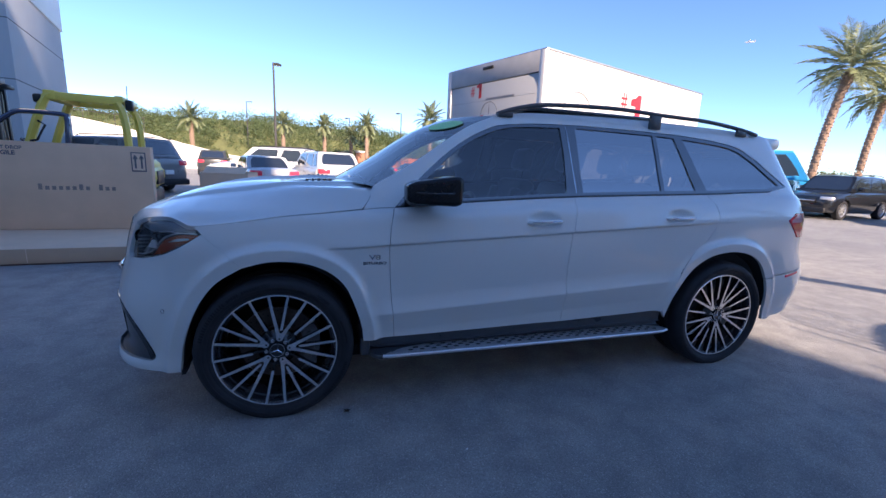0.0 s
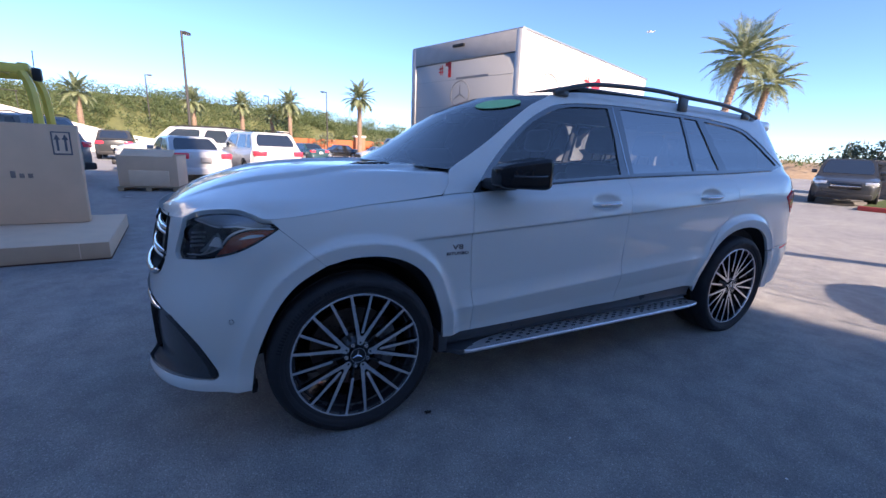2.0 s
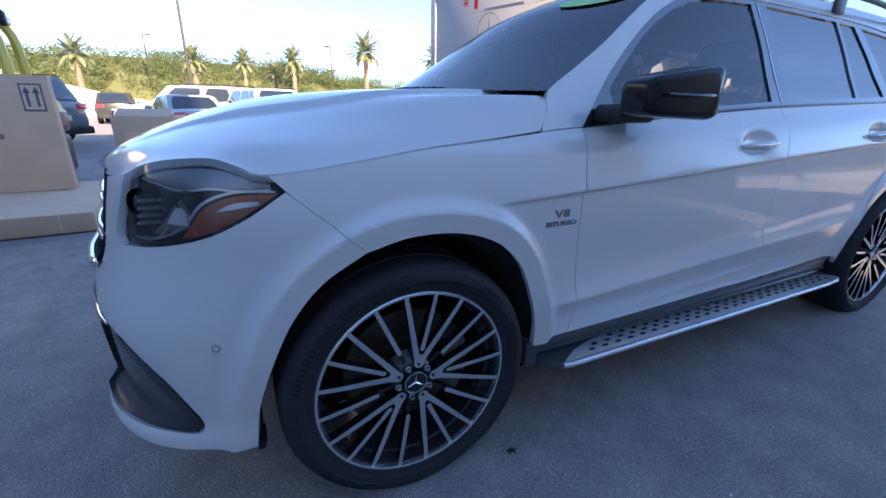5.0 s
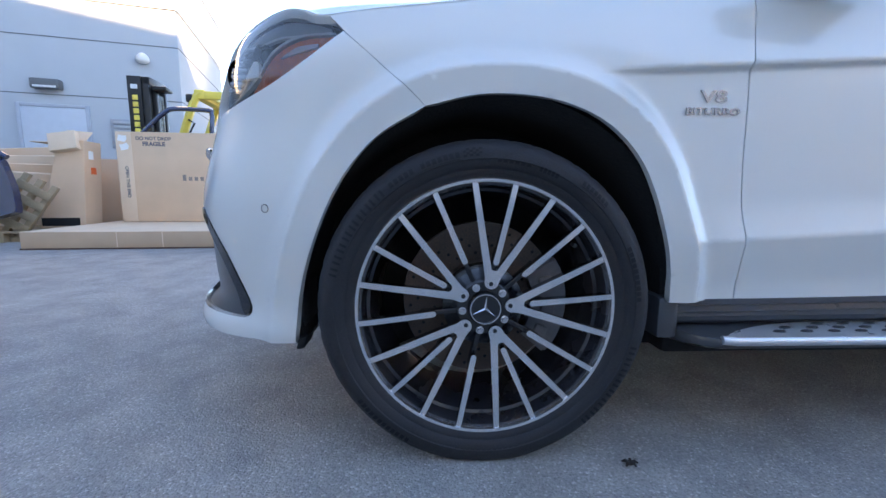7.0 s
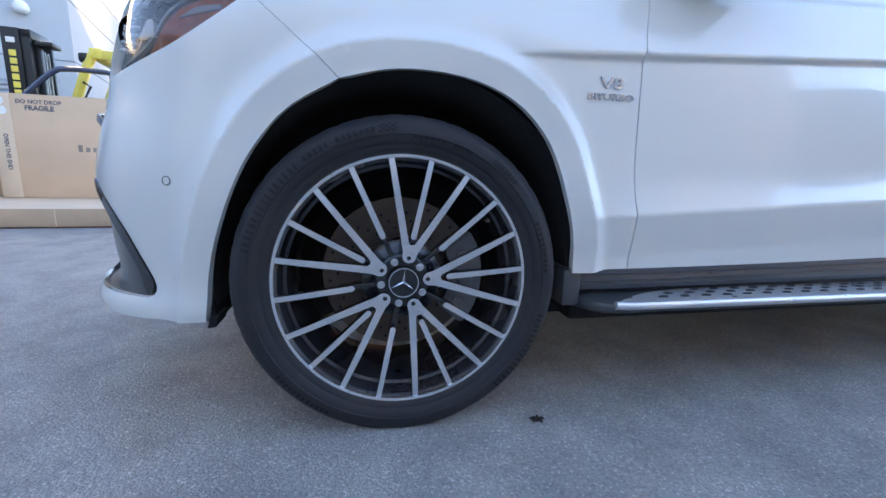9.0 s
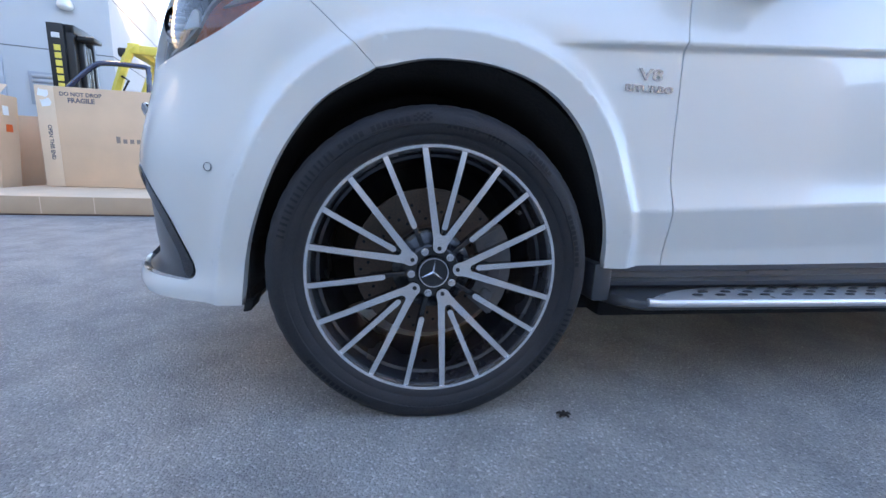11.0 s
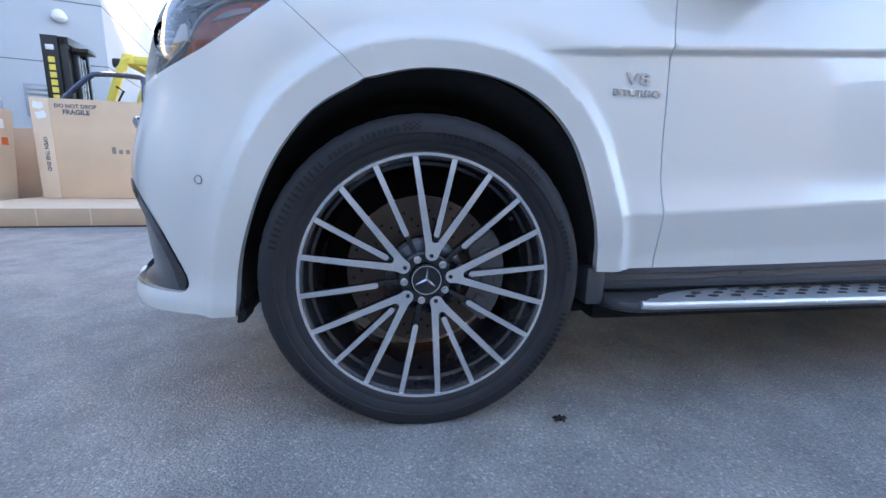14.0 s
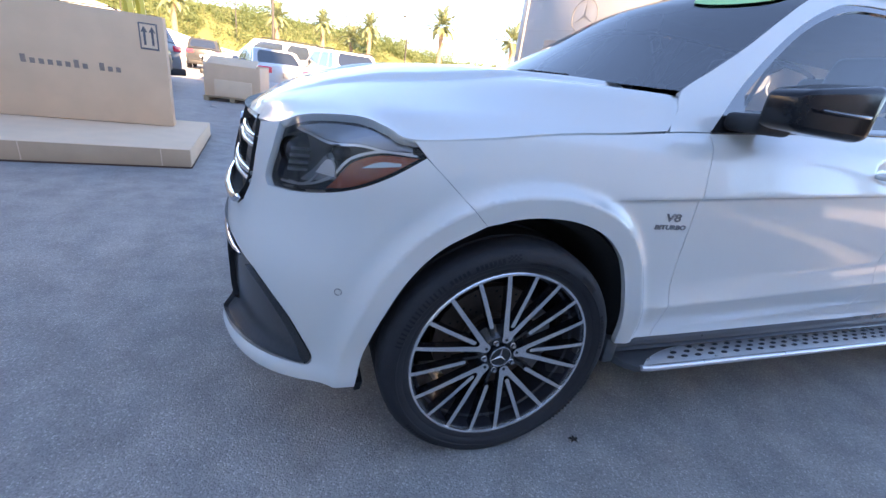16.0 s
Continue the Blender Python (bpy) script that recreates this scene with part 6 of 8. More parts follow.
        top = [bm.verts.new((e.x, face_y(e.length), e.y)) for e in edge]
        k = len(rows)
        left, right = top[:k][::-1], top[-k:]
        for i in range(k - 1):
            bm.faces.new((left[i], right[i], right[i + 1], left[i + 1]))
        if tip:
            bm.faces.new([left[0], *top[k:-k], right[0]])
        outer = [bm2.verts.new((e.x, face_y(e.length) + 0.0005, e.y)) for e in edge]
        low = []
        for e in edge:
            low.append(bm2.verts.new((e.x - n.dot(e - p0) * n.x * 0.35, face_y(e.length) + 0.034, e.y - n.dot(e - p0) * n.y * 0.35)))
        for i in range(len(edge) - 1):
            bm2.faces.new((outer[i], low[i], low[i + 1], outer[i + 1]))
        return d

    def polar(a, r):
        return (r * math.cos(radians(a)), r * math.sin(radians(a)))

    # five pairs of spokes that meet near the hub, a short spoke inside each pair and one between pairs
    bm, bk = bmesh.new(), bmesh.new()
    for s in (-1, 1):
        spoke(bm, bk, (0.074, s * 0.0085), polar(s * 18, 0.294), 0.0180, 0.0128, False)
    # the web that joins the pair, round at the hub
    tipc, tr = 0.064, 0.0165
    arc = [(tipc - tr * math.cos(radians(t)), tr * math.sin(radians(t))) for t in range(-90, 91, 15)]
    web = [(0.086, -0.0205)] + arc + [(0.086, 0.0205), (0.094, 0.008), (0.091, 0.0), (0.094, -0.008)]
    bm.faces.new([bm.verts.new((x, face_y(0.08) - 0.0008, z)) for x, z in web])
    for a, b in zip(arc, arc[1:]):
        q = [bk.verts.new((a[0], face_y(0.08), a[1])), bk.verts.new((b[0], face_y(0.08), b[1])), bk.verts.new((b[0], 0.03, b[1])), bk.verts.new((a[0], 0.03, a[1]))]
        bk.faces.new(q)
    keep("spoke_face", bm, MACHINED, "all")
    keep("spoke", bk, RIM_BLACK)
    for nm, r0 in (("short_spoke", 0.112), ("between_spoke", 0.122)):
        bm, bk = bmesh.new(), bmesh.new()
        spoke(bm, bk, polar(0, r0), polar(0, 0.294), 0.0138, 0.0122, True)
        # dark spine that runs on to the hub
        box(bk, 0.045, r0 + 0.03, 0.008, 0.036, -0.006, 0.006, 0.002)
        keep(nm + "_face", bm, MACHINED, "all")
        keep(nm, bk, RIM_BLACK)
    # hub with cap and bolts
    bm = bmesh.new()
    lathe(bm, [(0.060, 0.10), (0.034, 0.098), (0.026, 0.080), (0.008, 0.068), (0.003, 0.062), (0.003, 0.041), (0.006, 0.040), (0.006, 0.0)], 60)
    keep("hub", bm, RIM_BLACK)
    bm = bmesh.new()
    lathe(bm, [(0.004, 0.0385), (-0.009, 0.0385), (-0.0105, 0.0375), (-0.0105, 0.0335), (-0.008, 0.0325), (-0.007, 0.0)], 56)
    keep("hub_cap", bm, BLACK_GLOSS)
    bm = bmesh.new()
    lathe(bm, [(-0.0095, 0.0368), (-0.0122, 0.0360), (-0.0122, 0.0338), (-0.0095, 0.0330)], 56, closed=True)
    for k in range(3):
        a = math.tau * k / 3 + math.pi / 2
        tip = Vector((math.cos(a), 0, math.sin(a))) * 0.034
        s = Vector((-math.sin(a), 0, math.cos(a))) * 0.0034
        y0, y1 = Vector((0, -0.0082, 0)), Vector((0, -0.0125, 0))
        back = Vector((math.cos(a), 0, math.sin(a))) * -0.001
        v = [bm.verts.new(back + s * 1.15 + y0), bm.verts.new(back - s * 1.15 + y0), bm.verts.new(tip + y0), bm.verts.new(back + y1)]
        bm.faces.new((v[0], v[3], v[2]))
        bm.faces.new((v[3], v[1], v[2]))
    keep("cap_emblem", bm, CHROME)
    bm = bmesh.new()
    m = pose(0.0535 * math.cos(math.tau / 10), 0, 0.0535 * math.sin(math.tau / 10))
    for seg, r0, r1, deep, out_y in ((18, 0.0098, 0.0092, 0.010, 0.002), (6, 0.0078, 0.0066, 0.018, -0.004)):
        r = bmesh.ops.create_cone(bm, cap_ends=True, segments=seg, radius1=r0, radius2=r1, depth=deep)
        for v in r["verts"]:
            v.co = m @ (Matrix.Rotation(math.pi / 2, 4, "X") @ v.co) + Vector((0, out_y, 0))
    keep("wheel_bolt", bm, CHROME)
    bm = bmesh.new()
    for k in range(5):
        a = math.tau * k / 5
        m = pose(0.0595 * math.cos(a), 0, 0.0595 * math.sin(a))
        r = bmesh.ops.create_cone(bm, cap_ends=True, segments=14, radius1=0.0052, radius2=0.0052, depth=0.003)
        for v in r["verts"]:
            v.co = m @ (Matrix.Rotation(math.pi / 2, 4, "X") @ v.co) + Vector((0, face_y(0.075) - 0.0008, 0))
    keep("spoke_recess", bm, RIM_BLACK)
    # brake disc with drilled holes, and its caliper
    bm = bmesh.new()
    lathe(bm, [(0.085, 0.0), (0.085, 0.095), (0.100, 0.100), (0.100, 0.195), (0.130, 0.195), (0.130, 0.1)], 72)
    keep("brake_disc", bm, DISC)
    bm = bmesh.new()
    for k in range(60):
        a, rr = math.tau * k / 60, 0.118 + 0.02 * (k % 4)
        m = pose(rr * math.cos(a), 0.0995, rr * math.sin(a))
        r = bmesh.ops.create_circle(bm, cap_ends=True, segments=8, radius=0.0042)
        for v in r["verts"]:
            v.co = m @ (Matrix.Rotation(math.pi / 2, 4, "X") @ v.co)
    keep("disc_hole", bm, DARK_LINER)
    bm = bmesh.new()
    pa = [polar(-34 + i * 8, 0.212) for i in range(10)] + [polar(38 - i * 8, 0.128) for i in range(10)]
    prism(bm, pa, 0.062, 0.15)
    bmesh.ops.bevel(bm, geom=bm.edges[:], offset=0.006, segments=2, affect="EDGES")
    for a in (-22, 0, 22):
        box(bm, 0.15, 0.185, 0.054, 0.08, -0.018, 0.018, 0.007, pose(0, 0, 0, 0, -a, 0))
    keep("caliper", bm, CALIPER)
    bm = bmesh.new()
    tube(bm, [(0.0, -0.006, 0.0), (0.0, 0.02, 0.0)], 0.0045, 8)
    keep("tyre_valve", bm, RUBBER)
    return out


WHEEL_PARTS = wheel_meshes()


def wheel(parent, x, y, turn, side=1):
    """One alloy wheel; turn: its angle about the axle."""
    m = pose(x, y, AXLE_Z) @ (Matrix.Identity(4) if side > 0 else Matrix.Rotation(math.pi, 4, "Z"))
    rot = Matrix.Rotation(radians(-turn), 4, "Y")
    top = part("wheel", WHEEL_PARTS["rim"], None, parent, "black and silver multi-spoke alloy wheel", at=m)

    def add(n, at=None):
        return part(n, WHEEL_PARTS[n], None, top, at=at if at is not None else rot)
    # the tyre is pressed flat where it stands
    flat = part("tyre", WHEEL_PARTS["tyre"].copy(), None, top)
    for v in flat.data.vertices:
        k = 1 - 0.014 * ease(0.0, -0.3, v.co.z)
        v.co.x, v.co.z = v.co.x * k, v.co.z * k
        if v.co.z < GZ - AXLE_Z + 0.03:
            v.co.y -= 0.003 * ease(GZ - AXLE_Z + 0.03, GZ - AXLE_Z, v.co.z) * (v.co.y < 0.1)
            v.co.z = max(v.co.z, GZ - AXLE_Z)
    for n in ("sidewall_marking", "hub", "spoke_recess", "rim_ring"):
        o = add(n, Matrix.Identity(4) if n == "sidewall_marking" else None)
        if n in ("sidewall_marking", "spoke_recess"):
            o["kind"] = "stuff"
    add("hub_cap")
    add("cap_emblem", Matrix.Rotation(radians(6), 4, "Y"))
    for k in range(5):
        a = rot @ Matrix.Rotation(radians(-72 * k), 4, "Y")
        b = rot @ Matrix.Rotation(radians(-72 * k - 36), 4, "Y")
        for n in ("spoke", "spoke_face", "short_spoke", "short_spoke_face"):
            add(n, a)
        add("between_spoke", b)
        add("wheel_bolt", a)
        add("between_spoke_face", b)
    add("brake_disc", Matrix.Identity(4))
    add("disc_hole", Matrix.Identity(4))["kind"] = "stuff"
    add("caliper", Matrix.Rotation(radians(6), 4, "Y"))
    add("tyre_valve", rot @ pose(0.262 * math.cos(radians(-42)), 0, 0.262 * math.sin(radians(-42))))
    return top


def seat(parent, x, y, wide=0.52, name="front_seat"):
    """Cushion, backrest and headrest in dark leather."""
    bm = bmesh.new()
    box(bm, x - 0.28, x + 0.28, y - wide / 2, y + wide / 2, 0.52, 0.72, 0.07, seg=3)
    s = part(name, bm, LEATHER, parent)
    bm = bmesh.new()
    lean = pose(x + 0.24, y, 0.68, 0, 14, 0)
    box(bm, -0.08, 0.07, -wide / 2, wide / 2, 0.0, 0.62, 0.06, lean, 3)
    for sy in (-1, 1):
        box(bm, -0.14, 0.02, sy * wide * 0.42 - 0.05, sy * wide * 0.42 + 0.05, 0.05, 0.52, 0.04, lean, 3)
    part("backrest", bm, LEATHER, s)
    bm = bmesh.new()
    box(bm, -0.06, 0.05, -0.14, 0.14, 0.70, 0.90, 0.05, lean, 3)
    part("headrest", bm, LEATHER, s)
    bm = bmesh.new()
    for sy in (-0.06, 0.06):
        tube(bm, [lean @ Vector((0, sy, 0.60)), lean @ Vector((0, sy, 0.74))], 0.007, 8)
    part("headrest_post", bm, BLACK_PLASTIC, s)


def main_car():
    car = thing("suv", "pearl white luxury SUV with black and silver wheels, parked on asphalt", "car", group="")
    G = 0.0013
    SHUT = 0.02
    hinge_line = [(-0.312, 0.992), (-0.225, 0.915), (-0.136, 0.832)]
    nets = {}
    # front wing
    nets["wing"] = sheet(loop(gap([(-0.312, 0.992), (-0.350, 1.030)], -G), gap(HOOD_LINE, -G), [HOOD_LINE[-1], (0.540, 1.124), (0.632 - G, 1.1305)], gap(rev(DOOR_FRONT), -G)[0:],
                              [(0.640 - G, 0.383), (0.463, 0.383)], rev(ARCH_F[5:]), gap(rev(hinge_line), -0.0006)), du=0.014, dv=0.010, creases=FOLDS)
    nets["front_door"] = sheet(loop(gap(rev(DOOR_FRONT), G), [(0.640 + G, 0.383), (1.738 - G, 0.406)], gap(DOOR_MID, G), gap(rev(BELT[:3]), 0.004)), du=0.018, dv=0.009, creases=FOLDS)
    nets["rear_door"] = sheet(loop(gap(rev(DOOR_MID), G), [(1.738 + G, 0.406), (2.541 - G, 0.436)], gap(DOOR_REAR, G), gap(rev(BELT[2:]), 0.004)), du=0.018, dv=0.009, creases=FOLDS)
    rear_end = [(3.94, 1.680), (4.02, 1.500), (4.10, 1.250), (4.16, 1.140)]
    nets["quarter"] = sheet(loop([(0.462, 1.121), *PILLAR], [*ROOF_EDGE, rear_end[0]], rear_end, [(4.16, 1.14), (3.70, 1.135)], [(3.70, 1.135), (3.605, 1.080)], [(3.605, 1.080), (3.75, 0.950)], [(3.75, 0.95), (4.16, 0.93)],
                                 [(4.16, 0.93), (4.2, 0.73)], [(4.2, 0.73), (3.47, 0.645)], rev(ARCH_R[:-2]), [(2.575, 0.383), (2.541 + G, 0.436)], gap(DOOR_REAR, -G), BELT_REAR, [(3.48, 1.287), (3.69, 1.326)], WINDOW_TOP,
                                 [(0.640, 1.134), (0.540, 1.128), (0.462, 1.121)]), du=0.018, dv=0.012, creases=FOLDS)
    nets["rear_bumper"] = sheet(loop([(3.477, 0.636), (4.2, 0.726)], [(4.2, 0.726), (4.9, 0.726)], [(4.9, 0.726), (4.9, 0.36)], [(4.9, 0.36), (4.2, 0.355), (3.9, 0.335), (3.546, 0.300)], rev(ARCH_R[-3:])), du=0.03, dv=0.02)
    hl = loop(*HEADLAMP)
    nets["front_bumper"] = sheet(loop(gap(hinge_line, -0.0006), rev(ARCH_F[:6]), [(-0.452, 0.277), (-0.600, 0.270), (-0.800, 0.262), (-1.000, 0.262), (-1.100, 0.265)], [(-1.100, 0.265), (-1.100, 0.300)],
                                      [(-1.100, 0.300), (-0.960, 0.305), (-0.830, 0.312), (-0.700, 0.318), (-0.610, 0.322)], [(-0.610, 0.322), (-0.590, 0.330), (-0.582, 0.352), (-0.600, 0.395), (-0.660, 0.490), (-0.735, 0.560), (-0.800, 0.600)],
                                      [(-0.800, 0.600), (-0.900, 0.625), (-1.050, 0.640), (CENTRE_U, 0.640)], [(CENTRE_U, 0.640), (CENTRE_U, 0.735)], [(CENTRE_U, 0.735), (-1.05, 0.735), (-0.935, 0.765)],
                                      [(-0.935, 0.765), (-0.895, 0.850), (-0.900, 0.998)], [(-0.900, 0.998), (-0.770, 1.016)], gap(rev(rev(HEADLAMP[1])), 0.002), gap(HEADLAMP[2], 0.002)), du=0.014, dv=0.010, creases=FOLDS)
    nets["headlamp"] = sheet(hl, du=0.014, dv=0.010)
    nets["vent"] = sheet(loop([(-0.800, 0.600), (-0.735, 0.560), (-0.660, 0.490), (-0.600, 0.395), (-0.582, 0.352), (-0.590, 0.330), (-0.610, 0.322)], [(-0.610, 0.322), (-0.83, 0.312), (-1.10, 0.300)], [(-1.10, 0.30), (-1.13, 0.45), (-1.05, 0.638)], [(-1.05, 0.638), (-0.90, 0.625), (-0.80, 0.60)]), du=0.02, dv=0.014)
    wl = loop(BELT, BELT_REAR, [(3.48, 1.287), (3.69, 1.326)], WINDOW_TOP)
    panes = {
        "front_pane": loop([(0.800, 1.172), (1.150, 1.197), (1.745, 1.235)], [(1.745, 1.235), (1.765, 1.440), (1.770, 1.652)], [(1.770, 1.652), (1.420, 1.630), (1.215, 1.568), (1.020, 1.455), (0.800, 1.262)], [(0.800, 1.262), (0.800, 1.172)]),
        "rear_pane": loop([(1.865, 1.242), (2.485, 1.268)], [(2.485, 1.268), (2.525, 1.648)], [(2.525, 1.648), (1.885, 1.657)], [(1.885, 1.657), (1.865, 1.242)]),
        "fixed_pane": loop([(2.515, 1.269), (2.785, 1.279)], [(2.785, 1.279), (2.715, 1.640)], [(2.715, 1.640), (2.555, 1.647)], [(2.555, 1.647), (2.515, 1.269)]),
        "quarter_pane": loop([(2.885, 1.280), (3.200, 1.296), (3.470, 1.309)], [(3.470, 1.309), (3.600, 1.336)], [(3.600, 1.336), (3.510, 1.415), (3.380, 1.520), (3.210, 1.598), (2.790, 1.638)], [(2.790, 1.638), (2.885, 1.280)]),
    }
    nets["surround"] = sheet(wl, list(panes.values()), du=0.03, dv=0.02)
    pane_nets = {k: sheet(v, du=0.03, dv=0.02) for k, v in panes.items()}
    tail = loop([(3.702, 1.132), (3.608, 1.080)], [(3.608, 1.080), (3.752, 0.953)], [(3.752, 0.953), (4.16, 0.933)], [(4.16, 0.933), (4.16, 1.137)], [(4.16, 1.137), (3.702, 1.132)])
    nets["tail"] = sheet(tail, du=0.03, dv=0.02)
    def recess(d):
        def fn(u, z):
            x, y, zz = body(u, z)
            return (x + d * 0.7 * ease(-0.5, -0.9, u), y + d, zz)
        return fn
    def lamp_in(d):
        """The lamp's face, which falls back towards the grille; d: how deep inside it."""
        def fn(u, z):
            x, y, zz = recess(d)(u, z)
            zz -= 0.7 * d * ease(0.97, 1.06, z)
            return (x + 0.016 * ease(-0.66, -0.80, u), y, zz)
        return fn
    for side in (1, -1):
        panel("front_wing", nets["wing"], body, PAINT, car, lip=SHUT, side=side)
        door = panel("front_door", nets["front_door"], body, PAINT, car, lip=SHUT, side=side)
        rdoor = panel("rear_door", nets["rear_door"], body, PAINT, car, lip=SHUT, side=side)
        panel("body_side", nets["quarter"], body, PAINT, car, "white roof pillar and rear quarter panel", lip=SHUT, side=side)
        rb = panel("rear_bumper", nets["rear_bumper"], body, PAINT, car, lip=SHUT, side=side)
        fb = panel("front_bumper", nets["front_bumper"], body, PAINT, car, lip=SHUT, side=side)
        duct = panel("air_duct", nets["vent"], recess(0.016), DUCT_BLACK, fb, "gloss black bumper air duct", lip=-0.017, side=side)
        blade = sheet(loop([(-0.808, 0.603), (-0.738, 0.562), (-0.664, 0.492), (-0.604, 0.396), (-0.586, 0.352), (-0.600, 0.328)], [(-0.600, 0.328), (-0.618, 0.345), (-0.638, 0.402), (-0.694, 0.486), (-0.765, 0.552), (-0.845, 0.592)], [(-0.845, 0.592), (-0.808, 0.603)], step=0.012), du=0.014, dv=0.012)
        panel("duct_blade", blade, body, BLACK_GLOSS, duct, "gloss black blade along the duct", lip=0.022, side=side, off=0.004)
        # headlamp: smoked lens over a housing, silver sweep, amber reflector, two projectors
        lamp = panel("headlamp", nets["headlamp"], lamp_in(0.052), LAMP_DARK, car, "clear headlamp with amber reflector", lip=-0.034, side=side)
        panel("lens", nets["headlamp"], lamp_in(0.0), LENS, lamp, lip=0.0, side=side, off=-0.002)
        amber = sheet(loop([(-0.330, 0.988), (-0.420, 0.985), (-0.500, 0.955), (-0.545, 0.905), (-0.570, 0.880)], [(-0.570, 0.880), (-0.500, 0.895), (-0.410, 0.938), (-0.330, 0.988)]), du=0.014, dv=0.01)
        chip = sheet(loop([(-0.375, 0.972), (-0.430, 0.968), (-0.475, 0.948)], [(-0.475, 0.948), (-0.430, 0.955), (-0.375, 0.964)], [(-0.375, 0.964), (-0.375, 0.972)], step=0.01), du=0.01, dv=0.006)
        panel("side_lamp_strip", chip, lamp_in(0.010), LAMP_SILVER, lamp, lip=0.008, side=side)
        panel("amber_reflector", amber, lamp_in(0.016), AMBER, lamp, lip=0.012, side=side)
        sweep = sheet(loop([(-0.335, 0.997), (-0.430, 0.997), (-0.510, 0.966), (-0.560, 0.915), (-0.640, 0.880), (-0.760, 0.866)], [(-0.760, 0.866), (-0.760, 0.861), (-0.640, 0.874), (-0.557, 0.908), (-0.506, 0.960), (-0.428, 0.991), (-0.335, 0.992)]), du=0.012, dv=0.008)
        panel("lamp_sweep", sweep, lamp_in(0.012), LAMP_SILVER, lamp, lip=0.01, side=side)
        # grey wave under the lens top, drawn in for the sky's reflection there
        sky_sheen = sheet(loop([(-0.345, 1.016), (-0.400, 1.040), (-0.480, 1.056), (-0.590, 1.048), (-0.700, 1.022)], [(-0.700, 1.020), (-0.640, 1.014), (-0.560, 1.000), (-0.480, 1.008), (-0.410, 1.002), (-0.345, 1.004)], [(-0.345, 1.004), (-0.345, 1.016)]), du=0.012, dv=0.008)
        panel("lens_sky_sheen", sky_sheen, lamp_in(0.022), LAMP_WAVE, lamp, lip=0.01, side=side)
        curve = sheet(loop([(-0.715, 0.874), (-0.660, 0.876), (-0.622, 0.893), (-0.590, 0.930), (-0.560, 0.958)], [(-0.560, 0.958), (-0.554, 0.952)], [(-0.556, 0.954), (-0.587, 0.926), (-0.619, 0.889), (-0.658, 0.872), (-0.715, 0.870)], [(-0.715, 0.870), (-0.715, 0.874)], step=0.012), du=0.012, dv=0.006)
        panel("lamp_curve", curve, lamp_in(0.014), LAMP_SILVER, lamp, lip=0.008, side=side)
        line = sheet(loop([(-0.345, 1.002), (-0.410, 1.000), (-0.480, 1.006), (-0.560, 0.998), (-0.640, 1.012), (-0.700, 1.018)], [(-0.700, 1.018), (-0.700, 1.012)], [(-0.700, 1.012), (-0.640, 1.005), (-0.560, 0.990), (-0.480, 0.999), (-0.410, 0.993), (-0.345, 0.997)], [(-0.345, 0.997), (-0.345, 1.002)], step=0.012), du=0.012, dv=0.006)
        panel("brow_line", line, lamp_in(0.016), LAMP_SILVER, lamp, lip=0.008, side=side)
        fin = sheet(loop([(-0.540, 0.905), (-0.552, 0.962), (-0.570, 0.966), (-0.618, 0.918), (-0.660, 0.884), (-0.600, 0.893), (-0.540, 0.905)], step=0.012), du=0.012, dv=0.01)
        panel("light_fin", fin, lamp_in(0.022), LAMP_WAVE, lamp, lip=0.01, side=side)
        glow = sheet(loop([(-0.546, 0.914), (-0.550, 0.944), (-0.572, 0.954), (-0.606, 0.916)], [(-0.606, 0.916), (-0.546, 0.914)], step=0.01), du=0.01, dv=0.008)
        panel("light_blade", glow, lamp_in(0.008), LIGHT_GUIDE, lamp, lip=0.008, side=side)
        for (u, z, r) in ((-0.532, 0.968, 0.022), (-0.700, 0.950, 0.036)):
            c = Vector(lamp_in(0.045)(u, z))
            bm = bmesh.new()
            bmesh.ops.create_uvsphere(bm, u_segments=20, v_segments=12, radius=r)
            for v in bm.verts:
                v.co = Vector((v.co.x, v.co.y * side, v.co.z)) + Vector((c.x, c.y * side, c.z))
            part("projector", bm, LAMP_DARK, lamp)
            bm = bmesh.new()
            d = Vector((-0.5, -0.85 * side, 0)).normalized()
            cc = Vector((c.x, c.y * side, c.z))
            bmesh.ops.create_cone(bm, cap_ends=False, segments=28, radius1=r * 1.35, radius2=r * 1.1, depth=0.03, matrix=Matrix.Translation(cc + d * 0.012) @ d.to_track_quat("Z", "Y").to_matrix().to_4x4())
            part("projector_ring", bm, LAMP_DARK, lamp)
        bm = bmesh.new()
        for k in range(4):
            c = Vector(lamp_in(0.02)(-0.705 + 0.003 * k, 0.905 + 0.018 * k))
            box(bm, c.x - 0.012, c.x + 0.04, c.y * side - 0.015, c.y * side + 0.015, c.z - 0.004, c.z + 0.004, 0.002)
        part("led_fin", bm, LAMP_WAVE, lamp)
        # windows
        sur = panel("window_surround", nets["surround"], body, PIANO, car, "gloss black window frames and pillars", lip=0.02, side=side, off=-0.004)
        for k, nt in pane_nets.items():
            panel(k, nt, body, CLEAR if k == "front_pane" else PRIVACY, sur, "clear side window" if k == "front_pane" else "dark tinted privacy glass", lip=0, side=side, off=-0.011)
        bm = bmesh.new()
        tube(bm, [Vector(body(u, z)) for u, z in bend(BELT + BELT_REAR[1:], 0.1)], 0.007, 6)
        if side < 0:
            for v in bm.verts:
                v.co.y *= -1
            bmesh.ops.reverse_faces(bm, faces=bm.faces[:])
        part("belt_trim", bm, BLACK_GLOSS, sur)
